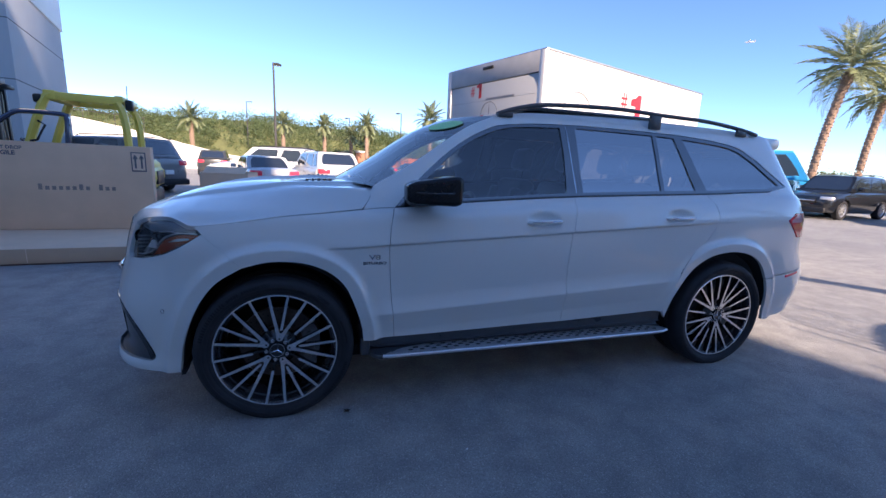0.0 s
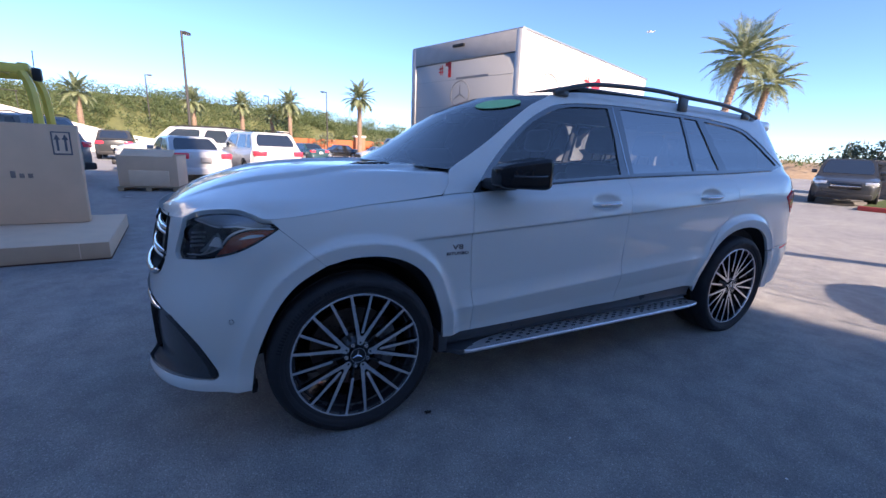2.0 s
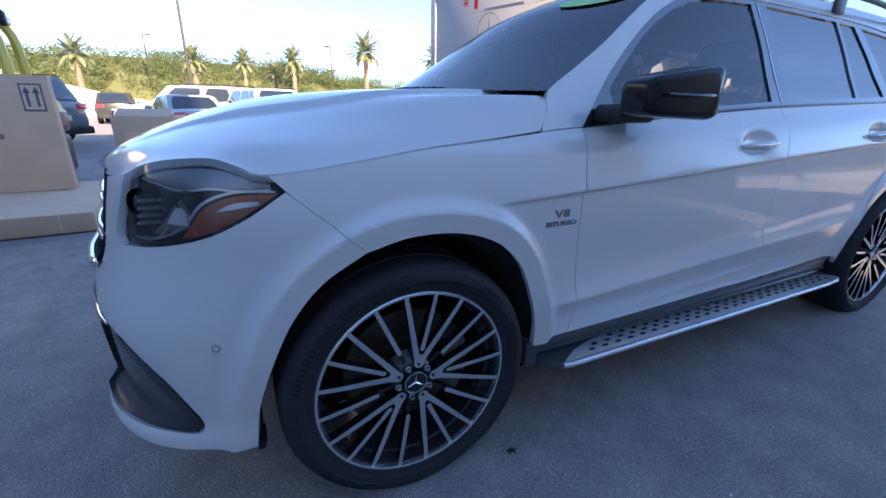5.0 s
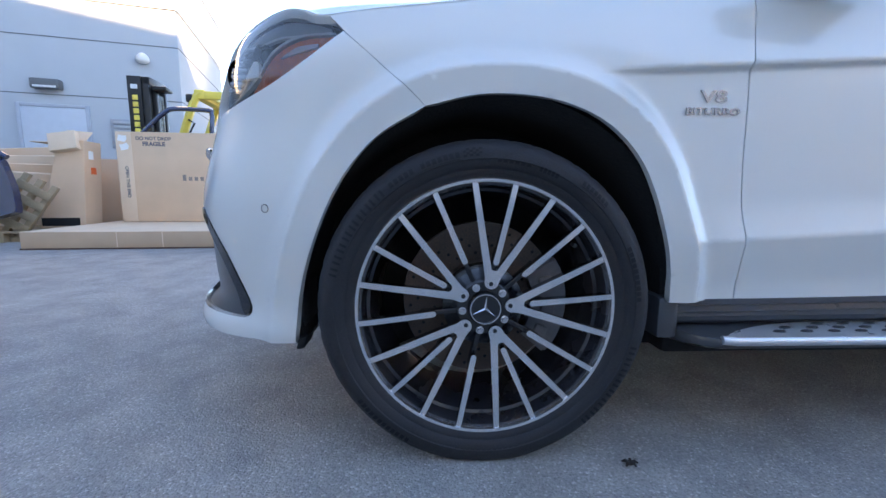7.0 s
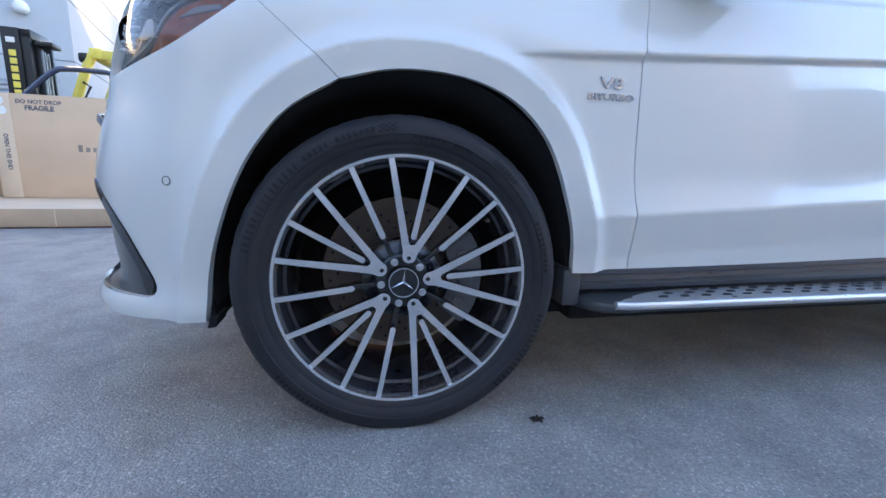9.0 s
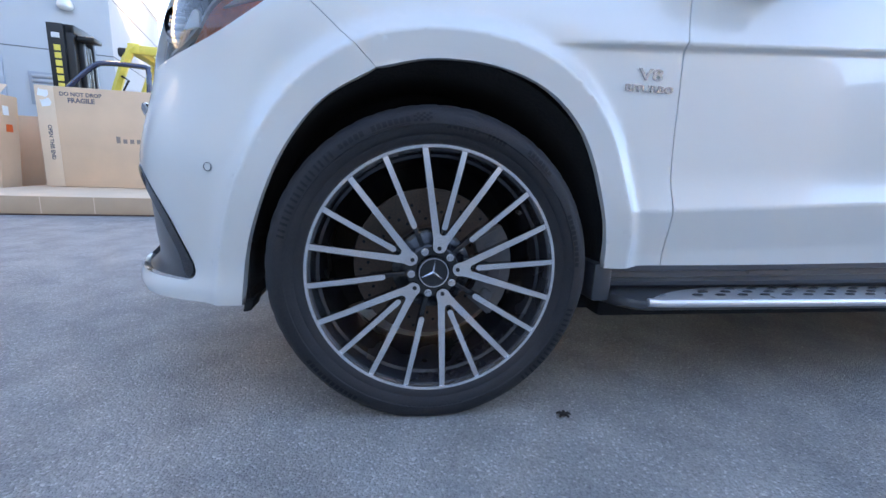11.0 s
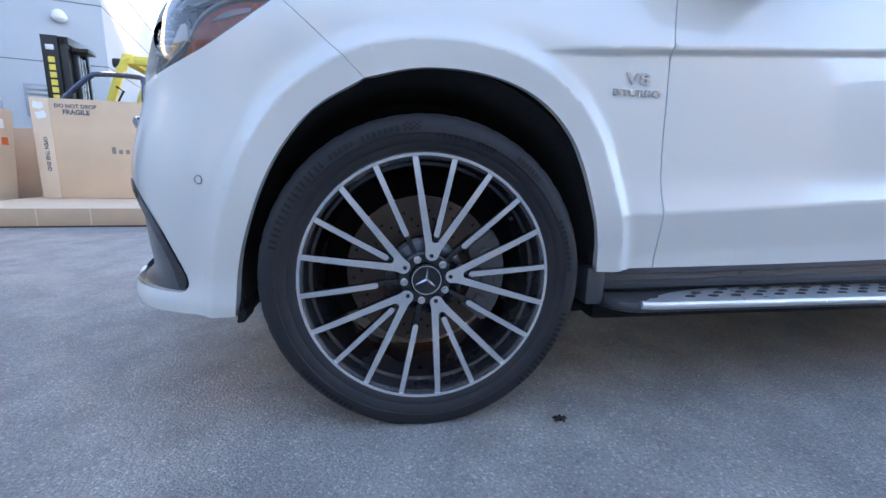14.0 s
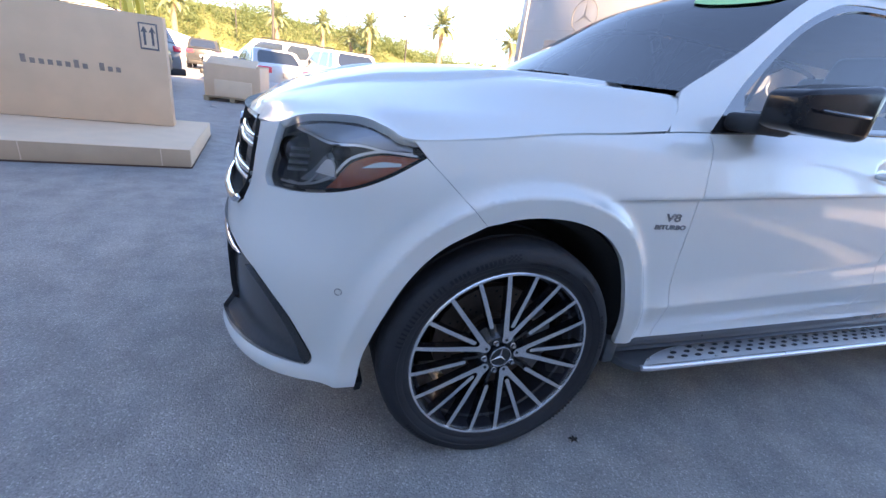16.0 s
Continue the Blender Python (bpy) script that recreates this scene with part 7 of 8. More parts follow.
        bm = bmesh.new()
        tube(bm, [(body(1.815, z)[0], side * (body(1.815, z)[1] + 0.002), z) for z in (1.235, 1.35, 1.5, 1.66)], 0.002, 6)
        part("pillar_seam", bm, CHROME, sur)
        tl = panel("tail_lamp", nets["tail"], body, RED_LENS, car, "red tail lamp with pale upper lens", lip=0.02, side=side, off=0.006)
        strip = sheet(loop([(3.632, 1.084), (3.704, 1.124)], [(3.704, 1.124), (4.15, 1.128)], [(4.15, 1.128), (4.15, 1.06)], [(4.15, 1.06), (3.632, 1.066)], [(3.632, 1.066), (3.632, 1.084)]), du=0.03, dv=0.02)
        panel("upper_lens", strip, body, mat("pale_red_lens", (0.80, 0.36, 0.38), 0.15, var=0.1, coat=0.8), tl, lip=0, side=side, off=0.009)
        mark = sheet(loop([(3.700, 0.652), (3.860, 0.676)], [(3.86, 0.676), (3.87, 0.660)], [(3.87, 0.660), (3.705, 0.634)], [(3.705, 0.634), (3.70, 0.652)]), du=0.03, dv=0.02)
        panel("side_marker", mark, body, RED_LENS, rb, "dark red side marker", lip=0.01, side=side, off=0.003)
        # handles
        for d, (hx, hz) in zip((door, rdoor), HANDLES):
            bm = bmesh.new()
            pts, rad = [], []
            for k in range(13):
                t = k / 12
                u, z = hx - 0.118 + 0.236 * t, hz - 0.014 + 0.012 * t
                pts.append((u, side * (-(abs(body(hx - 0.15, z)[1])) + 0.002 - 0.032 * math.sin(math.pi * min(1, max(0, t))) ** 0.5), z))
                rad.append(0.0175 * (0.45 + 0.55 * math.sin(math.pi * t) ** 0.4))
            tube(bm, pts, 0.015, 14, radii=rad)
            part("door_handle", bm, PAINT, d)
            bm = bmesh.new()
            tube(bm, [(p[0], p[1] - side * 0.015, p[2] + 0.004) for p in pts[1:-1]], 0.004, 8)
            part("handle_strip", bm, CHROME, d, "chrome handle strip")
        # parking sensor
        p, q = Vector(body(-0.513, 0.607)), Vector(body(-0.519, 0.607))
        bm = bmesh.new()
        tang = (q - p).normalized()
        nrm = Vector((tang.y, -tang.x, 0)) * (1 if Vector((tang.y, -tang.x, 0)).y < 0 else -1)
        lathe(bm, [(-0.0015, 0.0), (-0.0015, 0.0075), (0.001, 0.0082), (0.001, 0.0095), (-0.001, 0.0105), (0.002, 0.0120)], 24)
        mm = nrm.to_track_quat("-Y", "Z").to_matrix().to_4x4()
        for v in bm.verts:
            v.co = mm @ v.co + p
            v.co.y *= side
        part("parking_sensor", bm, PAINT, fb)
        bm = bmesh.new()
        lathe(bm, [(-0.0012, 0.0088), (-0.0022, 0.0090), (-0.0022, 0.0100), (-0.0012, 0.0102)], 24, closed=True)
        for v in bm.verts:
            v.co = mm @ v.co + p
            v.co.y *= side
        part("sensor_ring", bm, RAIL_GREY, fb)
        # mirror
        bm = bmesh.new()
        box(bm, -1, 1, -1, 1, -1, 1, 0.34, seg=6)
        for v in bm.verts:
            x, y, z = v.co
            t = (1 - x) / 2
            k = 1 - 0.30 * t ** 1.8
            v.co = Vector((0.808 + 0.146 * x, side * (-1.034 + 0.092 * y * (1 - 0.35 * t ** 2)), 1.240 + 0.077 * z * k - 0.012 * t + 0.006 * x * (z > 0)))
        if side < 0:
            bmesh.ops.reverse_faces(bm, faces=bm.faces[:])
        mir = part("door_mirror", bm, MIRROR_BLACK, door, "gloss black door mirror", "all")
        bm = bmesh.new()
        box(bm, 0.930, 0.946, -1.10, -0.975, 1.20, 1.295, 0.02, seg=3)
        if side < 0:
            for v in bm.verts:
                v.co.y *= -1
            bmesh.ops.reverse_faces(bm, faces=bm.faces[:])
        part("mirror_glass", bm, CHROME, mir)
        bm = bmesh.new()
        tube(bm, [(0.70, side * -1.12, 1.232), (0.80, side * -1.139, 1.230), (0.88, side * -1.130, 1.232), (0.930, side * -1.11, 1.236)], 0.005, 8)
        part("mirror_indicator", bm, BLACK_GLOSS, mir)
        bm = bmesh.new()
        box(bm, 0.70, 0.86, -0.97, -0.84, 1.148, 1.205, 0.02, seg=3)
        for v in bm.verts:
            v.co.y *= side
        if side < 0:
            bmesh.ops.reverse_faces(bm, faces=bm.faces[:])
        part("mirror_foot", bm, BLACK_PLASTIC, mir)
        # sill and running board
        bm = bmesh.new()
        sec = [(-0.900, 0.392), (-0.921, 0.386), (-0.921, 0.372), (-0.912, 0.368), (-0.914, 0.352), (-0.905, 0.348), (-0.905, 0.338), (-0.918, 0.331), (-0.80, 0.300), (-0.80, 0.262)]
        rows = []
        for u in np.linspace(0.455, 2.56, 40):
            rise = 0.038 * ease(0.45, 2.6, u)
            rows.append([bm.verts.new((u, side * y, z + (rise if z > 0.34 else rise * 0.5))) for y, z in sec])
        for a, b in zip(rows, rows[1:]):
            for i in range(len(sec) - 1):
                q = (a[i], b[i], b[i + 1], a[i + 1])
                bm.faces.new(q if side > 0 else q[::-1])
        part("sill", bm, SILL, car, "dark grey ribbed plastic sill")
        bm = bmesh.new()
        n = 60
        rows = []
        for i in range(n + 1):
            u = 0.48 + (2.60 - 0.48) * i / n
            e = min(1.0, min((u - 0.48) / 0.10, (2.60 - u) / 0.14))
            out = 0.835 + 0.165 * math.sqrt(max(0.0, 1 - (1 - e) ** 2)) if e < 1 else 1.0
            rows.append([bm.verts.new((u, side * -y, z)) for y, z in ((0.82, 0.356), (min(out - 0.02, 0.866), 0.353), (min(out - 0.012, 0.892), 0.3165), (out - 0.006, 0.308), (out, 0.297), (out - 0.004, 0.286), (out - 0.03 if out > 0.9 else 0.85, 0.276), (0.82, 0.270))])
        for a, b in zip(rows, rows[1:]):
            for i in range(7):
                q = (a[i], a[i + 1], b[i + 1], b[i])
                bm.faces.new(q if side < 0 else q[::-1])
        step = part("running_board", bm, SILL, car, "aluminium running board with rubber studs")
        STEP_Z = 0.3205
        tread = sheet(loop([(0.575, 0.990), (0.625, 0.958), (0.71, 0.926), (0.83, 0.904), (0.95, 0.897)], [(0.95, 0.897), (2.36, 0.897)], [(2.36, 0.897), (2.48, 0.912), (2.555, 0.945), (2.575, 0.975)], [(2.575, 0.975), (2.53, 0.994), (2.40, 0.997)], [(2.40, 0.997), (0.575, 0.990)]), du=0.06, dv=0.02)
        me = skin((tread[0], tread[1][:, ::-1]), lambda u, v: (u, -v, STEP_Z - 0.075 * (v - 0.897)), 0, side)
        me.materials.append(BRUSHED)
        part("step_plate", me, None, step)
        bm = bmesh.new()
        tube(bm, [(0.565, side * -0.993, 0.306), (0.60, side * -0.999, 0.305), (1.5, side * -1.003, 0.305), (2.40, side * -1.002, 0.305), (2.53, side * -0.993, 0.305), (2.575, side * -0.975, 0.305)], 0.011, 10)
        part("step_edge", bm, BRUSHED, step)
        bm = bmesh.new()
        for r, v in enumerate((0.918, 0.941, 0.964)):
            for k in range(27):
                u = 0.66 + 0.07 * k + (0.035 if r % 2 else 0)
                if u > 2.5 or u < (0.84, 0.74, 0.67)[r] or (r == 0 and u > 2.44):
                    continue
                q = bmesh.ops.create_cone(bm, cap_ends=True, segments=12, radius1=1, radius2=0.8, depth=0.003)
                for w in q["verts"]:
                    w.co = Vector((u + w.co.x * 0.017, side * -(v + w.co.y * 0.0070), STEP_Z + 0.002 - 0.075 * (v - 0.897) + w.co.z))
        part("rubber_stud", bm, BLACK_PLASTIC, step)["kind"] = "stuff"
        # wheel housings
        for cx, arch in ((0.0, ARCH_F), (AXLE_R, ARCH_R)):
            bm = bmesh.new()
            rows = []
            for a in np.linspace(-14, 193, 40):
                c, s = math.cos(radians(a)), math.sin(radians(a))
                r = 0.455
                q = r + 0.03 * ease(-0.2, 0.15, s)
                edge = -abs(body(cx + 0.008 + q * c, max(0.3, 0.385 + q * s))[1]) + 0.024
                rows.append([bm.verts.new((cx + 0.008 + (q if k == 0 else r) * c, side * y, max(0.20, 0.385 + (q if k == 0 else r) * s))) for k, y in enumerate((edge if s > 0.05 else max(edge, -0.90), -0.895, -0.60, -0.58))])
                rows[-1][3].co.x, rows[-1][3].co.z = cx + 0.05 * c, 0.385 + 0.05 * s
            for a, b in zip(rows, rows[1:]):
                for i in range(3):
                    q = (a[i], a[i + 1], b[i + 1], b[i])
                    bm.faces.new(q)
            part("wheel_housing", bm, DARK_LINER, car)
        # mud flap edge ahead of the wheel, sill closing behind it
        bm = bmesh.new()
        box(bm, -0.462, -0.440, min(side * -0.88, side * -0.74), max(side * -0.88, side * -0.74), 0.262, 0.42, 0.006)
        part("splash_guard", bm, BLACK_PLASTIC, car)
        bm = bmesh.new()
        box(bm, 0.445, 0.50, min(side * -0.925, side * -0.70), max(side * -0.925, side * -0.70), 0.285, 0.392, 0.012)
        part("splash_guard", bm, SILL, car)
        bm = bmesh.new()
        box(bm, -0.448, -0.428, min(side * -0.905, side * -0.83), max(side * -0.905, side * -0.83), 0.262, 0.290, 0.004)
        for v in bm.verts:
            v.co.x += 0.25 * (v.co.z - 0.262) + 0.008 * math.sin(40 * v.co.z)
            v.co.z += 0.16 * (v.co.x + 0.43)
        part("bumper_flap", bm, DARK_LINER, car, "black rubber flap under the bumper corner")
        # roof rail
        bm = bmesh.new()
        rz = [(1.32, 1.705), (1.40, 1.734), (1.55, 1.772), (1.75, 1.793), (2.20, 1.806), (2.60, 1.792), (3.00, 1.780), (3.30, 1.752), (3.44, 1.732), (3.54, 1.712)]
        tube(bm, [(x, side * -0.628, z) for x, z in bend(rz, 0.06)], 0.0145, 10)
        for x0, h in ((1.38, 0.03), (2.55, 0.05), (3.38, 0.03)):
            box(bm, x0 - 0.05, x0 + 0.05, min(side * -0.638, side * -0.616), max(side * -0.638, side * -0.616), 1.69, table(rz, x0), 0.008)
        part("roof_rail", bm, RAIL_GREY, car, "dark roof rail")
        # door cards
        inner = sheet(loop([(0.66, 0.40), (2.9, 0.40)], [(2.9, 0.40), (3.9, 0.70)], [(3.9, 0.70), (3.9, 1.28)], [(3.9, 1.28), (2.8, 1.25), (1.8, 1.21), (0.66, 1.13)], [(0.66, 1.13), (0.66, 0.40)]), du=0.15, dv=0.1)
        panel("door_card", inner, lambda u, z: (u, body(u, 0.75)[1] + 0.10 + 0.03 * (z > 1.1), z), CABIN, car, lip=0, side=side)
    # hood
    lft = []
    for p in HOOD_EDGE:
        if not lft or math.hypot(p[0] - lft[-1][0], p[1] - lft[-1][1]) > 0.008:
            lft.append((p[0], p[1]))
    lft[0] = (lft[0][0], 0.0)
    back = bend([lft[-1], (0.4955, -0.852), (0.514, -0.822), (0.512, -0.790), (0.500, -0.60), (0.440, -0.30), (0.420, 0.0)], 0.03)[1:]
    half = lft + back
    full = half + [(x, -y) for x, y in reversed(half[1:-1])]

    vents = []
    for s in (1, -1):
        v = loop([(0.060, s * -0.50), (0.310, s * -0.53)], [(0.310, s * -0.53), (0.350, s * -0.33)], [(0.350, s * -0.33), (0.190, s * -0.35)], [(0.190, s * -0.35), (0.060, s * -0.50)])
        vents.append(v)
    hood_net = sheet(full, vents, du=0.018, dv=0.011)
    hood = panel("hood", hood_net, hood_top, PAINT, car, "white hood with two black vents", lip=0.02)
    for v in vents:
        vn = sheet(v, du=0.03, dv=0.03)
        well = panel("hood_vent", vn, lambda x, y: (x, y, hood_top(x, y)[2] - 0.003), BLACK_PLASTIC, hood, lip=0)
        bm = bmesh.new()
        cy = sum(p[1] for p in v) / len(v)
        for k in range(5):
            x0 = 0.16 + 0.034 * k
            z0 = hood_top(x0, cy)[2]
            box(bm, x0, x0 + 0.018, cy - 0.055, cy + 0.055, z0 - 0.004, z0 + 0.005, 0.002)
        part("vent_louvre", bm, BLACK_PLASTIC, well)
    # windscreen, roof, tailgate
    def across(line, bulge, lift):
        """Surface between a side line and its mirror image: s runs along the line, t from -1 to 1 across."""
        P = [Vector(body(u, z)) for u, z in bend(line, 0.03)]

        def fn(s, t):
            f = min(max(s, 0.0), 1.0) * (len(P) - 1)
            i = min(int(f), len(P) - 2)
            p = P[i].lerp(P[i + 1], f - i)
            c = 1 - t * t
            return (p.x - bulge * c, abs(p.y) * t, p.z + lift * c)
        return fn

    def across_mesh(name, line, bulge, lift, material, n, m, label="", off=0.0, ends=(0, 1)):
        fn = across(line, bulge, lift)
        bm = bmesh.new()
        rows = [[bm.verts.new(Vector(fn(ends[0] + (ends[1] - ends[0]) * i / n, -1 + 2 * j / m)) + Vector((0, 0, off))) for j in range(m + 1)] for i in range(n + 1)]
        for a, b in zip(rows, rows[1:]):
            for j in range(m):
                bm.faces.new((a[j], b[j], b[j + 1], a[j + 1]))
        return part(name, bm, material, car, label, "all")
    ws = across_mesh("windscreen", PILLAR[1:], 0.17, 0.012, SCREEN, 20, 30, "clear windscreen")
    roof_line = [(1.30, 1.692), *ROOF_EDGE[1:]]
    fnr = across(roof_line, 0.0, 0.045)
    bm = bmesh.new()
    rows = []
    for i in range(41):
        s = i / 40
        row = []
        for j in range(31):
            t = -1 + 2 * j / 30
            p = Vector(fnr(s, t))
            p.x -= 0.17 * (1 - t * t) * (1 - ease(0, 0.15, s))
            p.z -= 0.033 * (1 - t * t) * (1 - ease(0, 0.15, s))
            p.x += 0.08 * (1 - t * t) * ease(0.9, 1, s)
            row.append(bm.verts.new(p))
        rows.append(row)
    for a, b in zip(rows, rows[1:]):
        for j in range(30):
            bm.faces.new((a[j], b[j], b[j + 1], a[j + 1]))
    roof = part("roof", bm, PAINT, car, "", "all")
    bm = bmesh.new()
    box(bm, 1.62, 2.75, -0.44, 0.44, 1.775, 1.802, 0.01)
    part("glass_roof", bm, BLACK_GLOSS, roof)
    bm = bmesh.new()
    rows = []
    for i in range(31):
        x = 1.34 + (3.85 - 1.34) * i / 30
        z = table(ROOF_EDGE, x)
        yy = abs(body(x, z)[1])
        lowz = min(z - 0.05, 1.655)
        ylow = abs(body(x, lowz)[1]) - 0.035
        rows.append([bm.verts.new((x, -ylow, lowz)), bm.verts.new((x, -yy + 0.05, z - 0.02)), bm.verts.new((x, 0, z + 0.01)), bm.verts.new((x, yy - 0.05, z - 0.02)), bm.verts.new((x, ylow, lowz))])
    for a, b in zip(rows, rows[1:]):
        for j in range(4):
            bm.faces.new((a[j], a[j + 1], b[j + 1], b[j]))
    part("headliner", bm, CABIN, car)
    bm = bmesh.new()
    box(bm, 3.56, 3.885, -0.59, 0.59, 1.615, 1.708, 0.035, seg=3)
    part("roof_spoiler", bm, PAINT, roof)
    bm = bmesh.new()
    rows = []
    for i in range(25):
        z = 0.735 + (1.66 - 0.735) * i / 24
        row = []
        for j in range(31):
            u0 = 4.145 if z < 1.15 else 4.16 - 0.22 * ease(1.14, 1.66, z)
            f = j / 30
            p0 = Vector(body(u0, z))
            t = -1 + 2 * f
            q = Vector((p0.x + (table(TAIL_X, z) - p0.x) * (1 - abs(t) ** 2.4), abs(p0.y) * t, z))
            row.append(bm.verts.new(q))
        rows.append(row)
    for i, (a, b) in enumerate(zip(rows, rows[1:])):
        for j in range(30):
            bm.faces.new((a[j], a[j + 1], b[j + 1], b[j]))
    tg = part("tailgate", bm, PAINT, car, "", "all")
    bm = bmesh.new()
    box(bm, 4.015, 4.055, -0.46, 0.46, 1.22, 1.58, 0.015, Matrix.Translation((4.035, 0, 1.4)) @ pose(0, 0, 0, 0, -24, 0) @ Matrix.Translation((-4.035, 0, -1.4)))
    part("rear_window", bm, PRIVACY, tg)
    # grille with bright slats, lower intake
    gn = sheet(loop([(-0.905, 0.998), (-0.900, 0.850), (-0.940, 0.768), (-1.05, 0.738), (CENTRE_U, 0.738)], [(CENTRE_U, 0.738), (CENTRE_U, 0.998)], [(CENTRE_U, 0.998), (-0.905, 0.998)]), du=0.04, dv=0.03)
    ln = sheet(loop([(-1.02, 0.33), (-1.03, 0.45), (-0.99, 0.56), (-0.905, 0.610), (-1.05, 0.638), (CENTRE_U, 0.638)], [(CENTRE_U, 0.638), (CENTRE_U, 0.31)], [(CENTRE_U, 0.31), (-1.02, 0.33)]), du=0.04, dv=0.03)
    for side in (1, -1):
        g = panel("grille", gn, recess(0.05), BLACK_PLASTIC, car, "black grille with bright horizontal slats", lip=-0.05, side=side)
        for z0 in (0.815, 0.915):
            sl = sheet(loop([(-0.925, z0), (CENTRE_U, z0)], [(CENTRE_U, z0), (CENTRE_U, z0 + 0.034)], [(CENTRE_U, z0 + 0.034), (-0.920, z0 + 0.034)], [(-0.920, z0 + 0.034), (-0.925, z0)]), du=0.03, dv=0.012)
            slat = panel("grille_slat", sl, recess(0.022), BLACK_GLOSS, g, "dark slat with two chrome edges", lip=0.02, side=side)
            for dz, r in ((0.029, 0.0085), (0.005, 0.0075)):
                bm = bmesh.new()
                tube(bm, [(recess(0.016)(u, z0 + dz)[0] - 0.004, side * recess(0.016)(u, z0 + dz)[1], z0 + dz) for u in np.linspace(-0.922, CENTRE_U, 16)], r, 12)
                part("slat_edge", bm, CHROME, slat, "chrome slat edge")
        bm = bmesh.new()
        tube(bm, [(body(u, 0.748)[0] - 0.006, side * body(u, 0.748)[1], 0.752 + 0.018 * ease(-1.0, -0.935, u)) for u in (-0.935, -0.95, -0.97, -1.0, -1.06, -1.2, -1.4, CENTRE_U)], 0.012, 12, radii=[0.003, 0.009] + [0.013] * 6)
        part("grille_lip", bm, CHROME, g, "bright lower grille moulding")
        panel("lower_intake", ln, recess(0.05), BLACK_PLASTIC, car, lip=-0.05, side=side)
        bm = bmesh.new()
        tube(bm, [(body(u, 0.605)[0] + 0.004, side * body(u, 0.605)[1], 0.605 + 0.01 * ease(-0.9, -1.2, u)) for u in (-0.90, -0.96, -1.02, -1.1, -1.2)], 0.012, 10, radii=[0.004, 0.010, 0.012, 0.012, 0.012])
        part("bumper_chrome", bm, CHROME, car, "chrome bumper strip")
    bm = bmesh.new()
    rings = lathe(bm, [(0.004, 0.085), (-0.006, 0.088), (-0.008, 0.082), (-0.004, 0.076)], 40, closed=True)
    for k in range(3):
        a = math.tau * k / 3 + math.pi / 2
        tip, s = Vector((math.cos(a), 0, math.sin(a))) * 0.08, Vector((-math.sin(a), 0, math.cos(a))) * 0.010
        v = [bm.verts.new(s), bm.verts.new(-s), bm.verts.new(tip), bm.verts.new((0, -0.012, 0))]
        bm.faces.new((v[0], v[3], v[2]))
        bm.faces.new((v[3], v[1], v[2]))
    for v in bm.verts:
        v.co = Matrix.Rotation(-math.pi / 2, 4, "Z") @ v.co + Vector((-0.838, 0, 0.87))
    part("grille_emblem", bm, CHROME, car)
    # badge on the near wing
    for sd in (1, -1):
        for txt, z0, sz, sq, u0 in (("V8", 0.866, 0.037, 1.55, 0.520), ("BITURBO", 0.834, 0.0215, 1.45, 0.520)):
            p, q = Vector(body(u0, z0)), Vector(body(u0, z0 + 0.01))
            tilt = math.degrees(math.atan2(q.y - p.y, 0.01))
            m = pose(u0, sd * (p.y - 0.002), z0, 90 - tilt, 0, 0) if sd > 0 else pose(u0, -p.y + 0.002, z0, 90 - tilt, 0, 180)
            words("wing_badge", txt, sz, m, DARK_CHROME, car, 0.0016, "chrome lettering", 0.0006, sq)["kind"] = "stuff"
    # underbody and cabin
    bm = boxes((-0.36, 3.75, -0.72, 0.72, 0.190, 0.27, 0.02), (0.55, 2.55, -0.78, 0.78, 0.185, 0.30, 0.02))
    part("underbody", bm, DARK_LINER, car)
    bm = boxes((0.6, 3.5, -0.84, 0.84, 0.36, 0.44, 0.01), (1.30, 1.95, -0.12, 0.12, 0.44, 0.80, 0.04))
    part("cabin_floor", bm, CABIN, car)
    bm = boxes((0.50, 1.02, -0.80, 0.80, 0.80, 1.17, 0.06), (0.86, 1.10, -0.52, -0.22, 1.08, 1.22, 0.05), (0.45, 0.80, -0.74, 0.74, 1.12, 1.18, 0.02))
    part("dashboard", bm, CABIN, car)
    bm = bmesh.new()
    ring = [Vector((1.18, -0.38, 1.02)) + pose(0, 0, 0, 0, 25, 0) @ Vector((0, 0.185 * math.cos(a), 0.185 * math.sin(a))) for a in np.linspace(0, math.tau, 33)]
    tube(bm, ring, 0.016, 10, cap=False)
    box(bm, 1.13, 1.17, -0.45, -0.31, 0.97, 1.07, 0.02)
    for y0 in (-0.56, -0.32):
        box(bm, 1.145, 1.165, y0, y0 + 0.12, 1.01, 1.035, 0.006)
    part("steering_wheel", bm, LEATHER, car)
    for x0, y0 in ((1.62, -0.38), (1.62, 0.38)):
        seat(car, x0, y0)
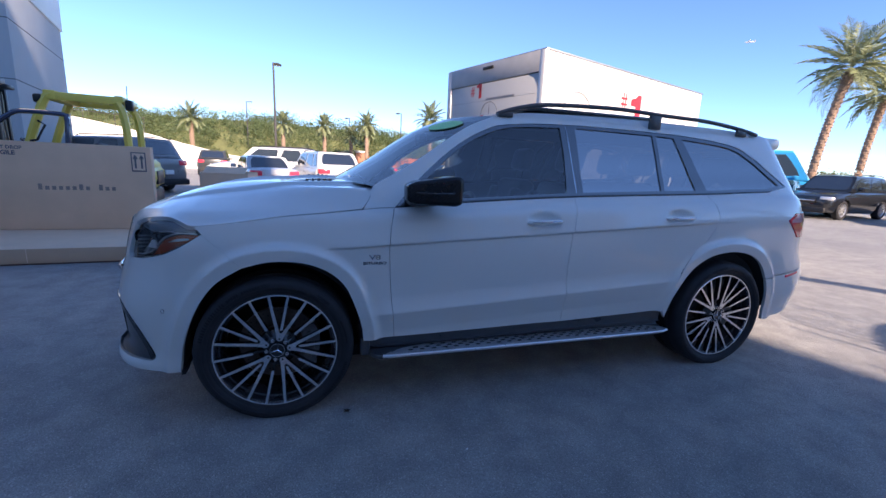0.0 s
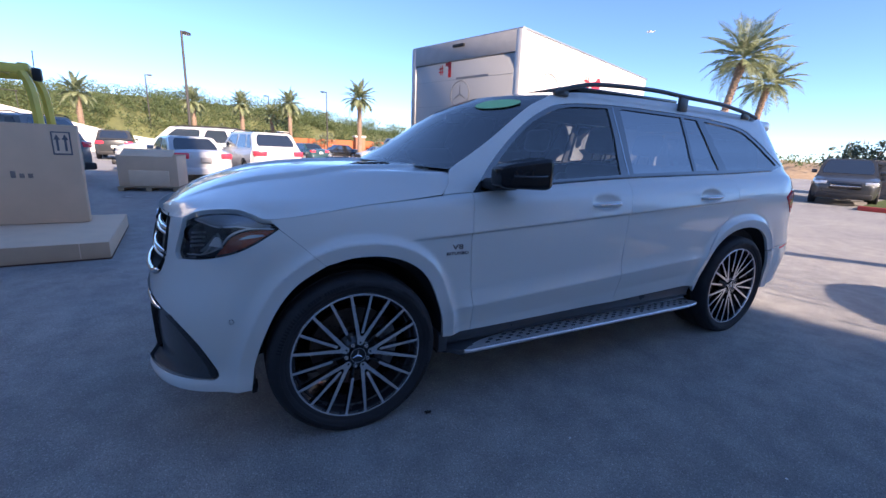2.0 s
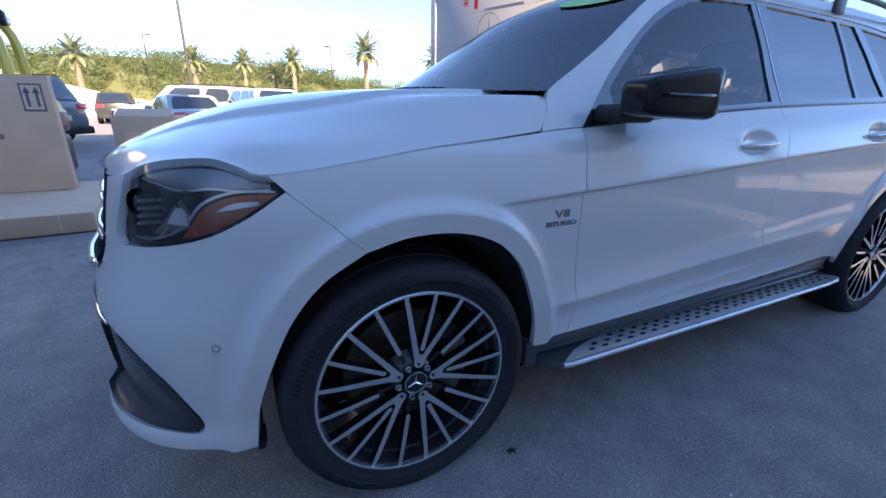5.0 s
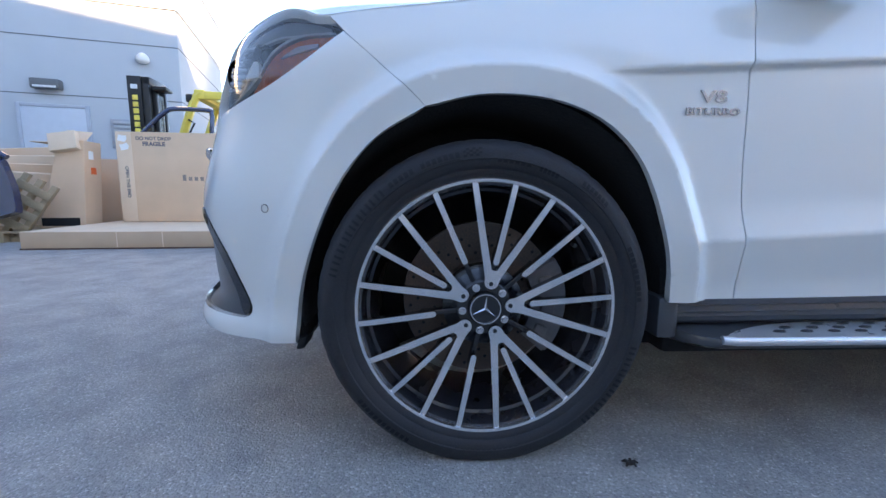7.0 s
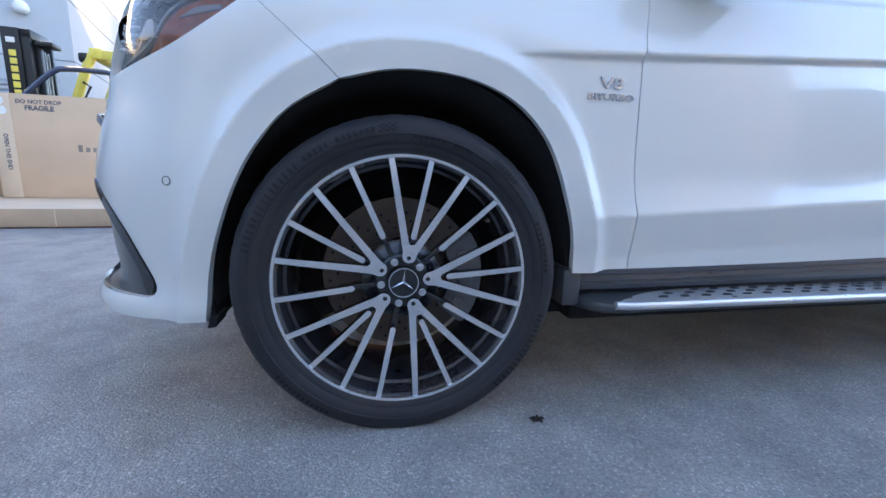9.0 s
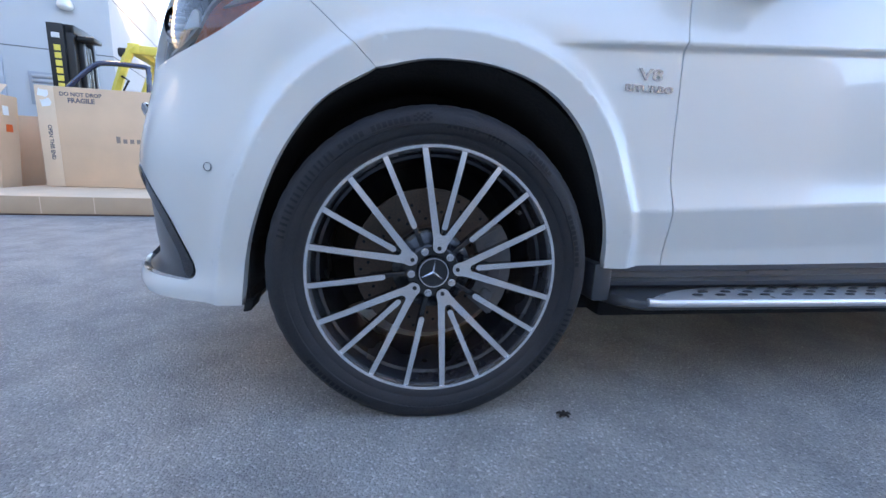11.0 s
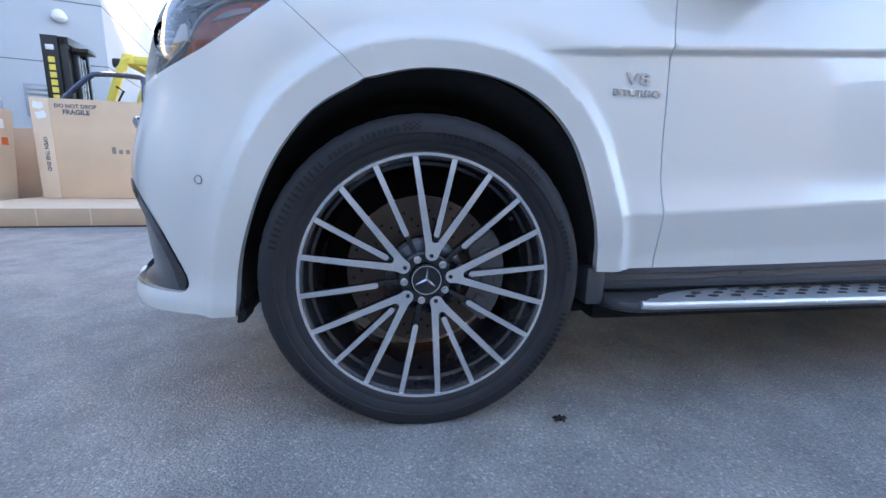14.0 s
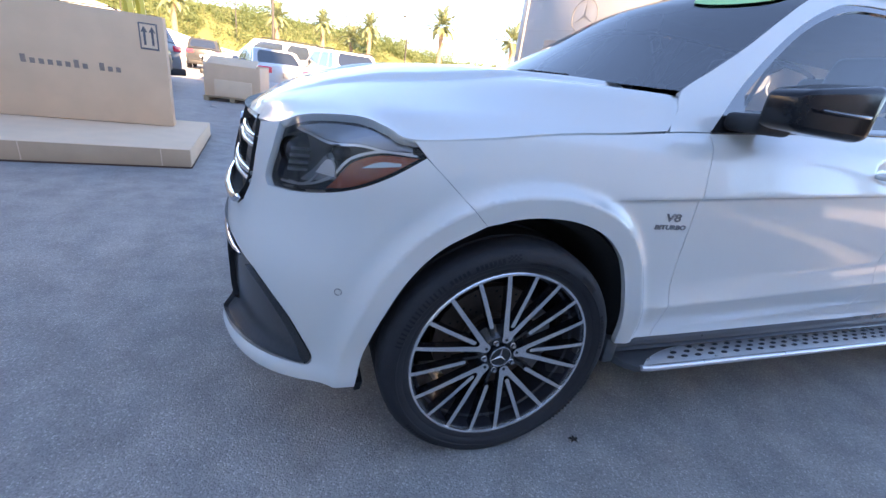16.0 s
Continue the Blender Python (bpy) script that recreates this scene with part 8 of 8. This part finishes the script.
    for y0 in (-0.45, 0.0, 0.45):
        seat(car, 2.62, y0, 0.43, "rear_seat")
    bm = bmesh.new()
    box(bm, 0.96, 1.0, -0.12, 0.12, 1.52, 1.60, 0.02, seg=3)
    part("interior_mirror", bm, BLACK_GLOSS, car)
    # sticker along the top of the windscreen, slip on the dashboard
    fn = across(PILLAR[1:], 0.17, 0.012)
    bm = bmesh.new()
    rows = []
    for i in range(9):
        row = []
        for j in range(17):
            a, b = -1 + 2 * i / 8, -1 + 2 * j / 16
            row.append(bm.verts.new(Vector(fn(0.80 + 0.085 * a * math.sqrt(max(0, 1 - b ** 2)), -0.66 + 0.24 * b)) + Vector((-0.004, 0, 0.006))))
        rows.append(row)
    for a, b in zip(rows, rows[1:]):
        for j in range(16):
            bm.faces.new((a[j], b[j], b[j + 1], a[j + 1]))
    part("price_sticker", bm, GREEN_STICKER, ws, "oval green price sticker", "all")
    bm = boxes((0.58, 0.70, -0.74, -0.56, 1.190, 1.192))
    part("dashboard_slip", bm, PAPER, car, "white paper slip")
    # wipers
    bm = bmesh.new()
    tube(bm, [(0.50, -0.62, 1.244), (0.52, -0.30, 1.262), (0.52, 0.05, 1.272)], 0.006, 8)
    tube(bm, [(0.47, 0.02, 1.262), (0.52, 0.35, 1.268), (0.56, 0.62, 1.262)], 0.006, 8)
    part("wiper", bm, BLACK_PLASTIC, car)
    bm = bmesh.new()
    rows = []
    for j in range(31):
        t = -1 + 2 * j / 30
        xh = table([(0, 0.418), (0.30, 0.438), (0.60, 0.498), (0.82, 0.512)], abs(t) * 0.82)
        rows.append([bm.verts.new((xh - 0.02, 0.82 * t, 1.225)), bm.verts.new((xh + 0.16, 0.80 * t, 1.232))])
    for a, b in zip(rows, rows[1:]):
        bm.faces.new((a[0], a[1], b[1], b[0]))
    part("cowl", bm, BLACK_PLASTIC, car)
    wheel(car, 0.009, -0.932, 78, 1)
    wheel(car, AXLE_R, -0.932, 62, 1)
    wheel(car, 0, 0.932, 20, -1)
    wheel(car, AXLE_R, 0.932, 40, -1)
    return car


main_car()
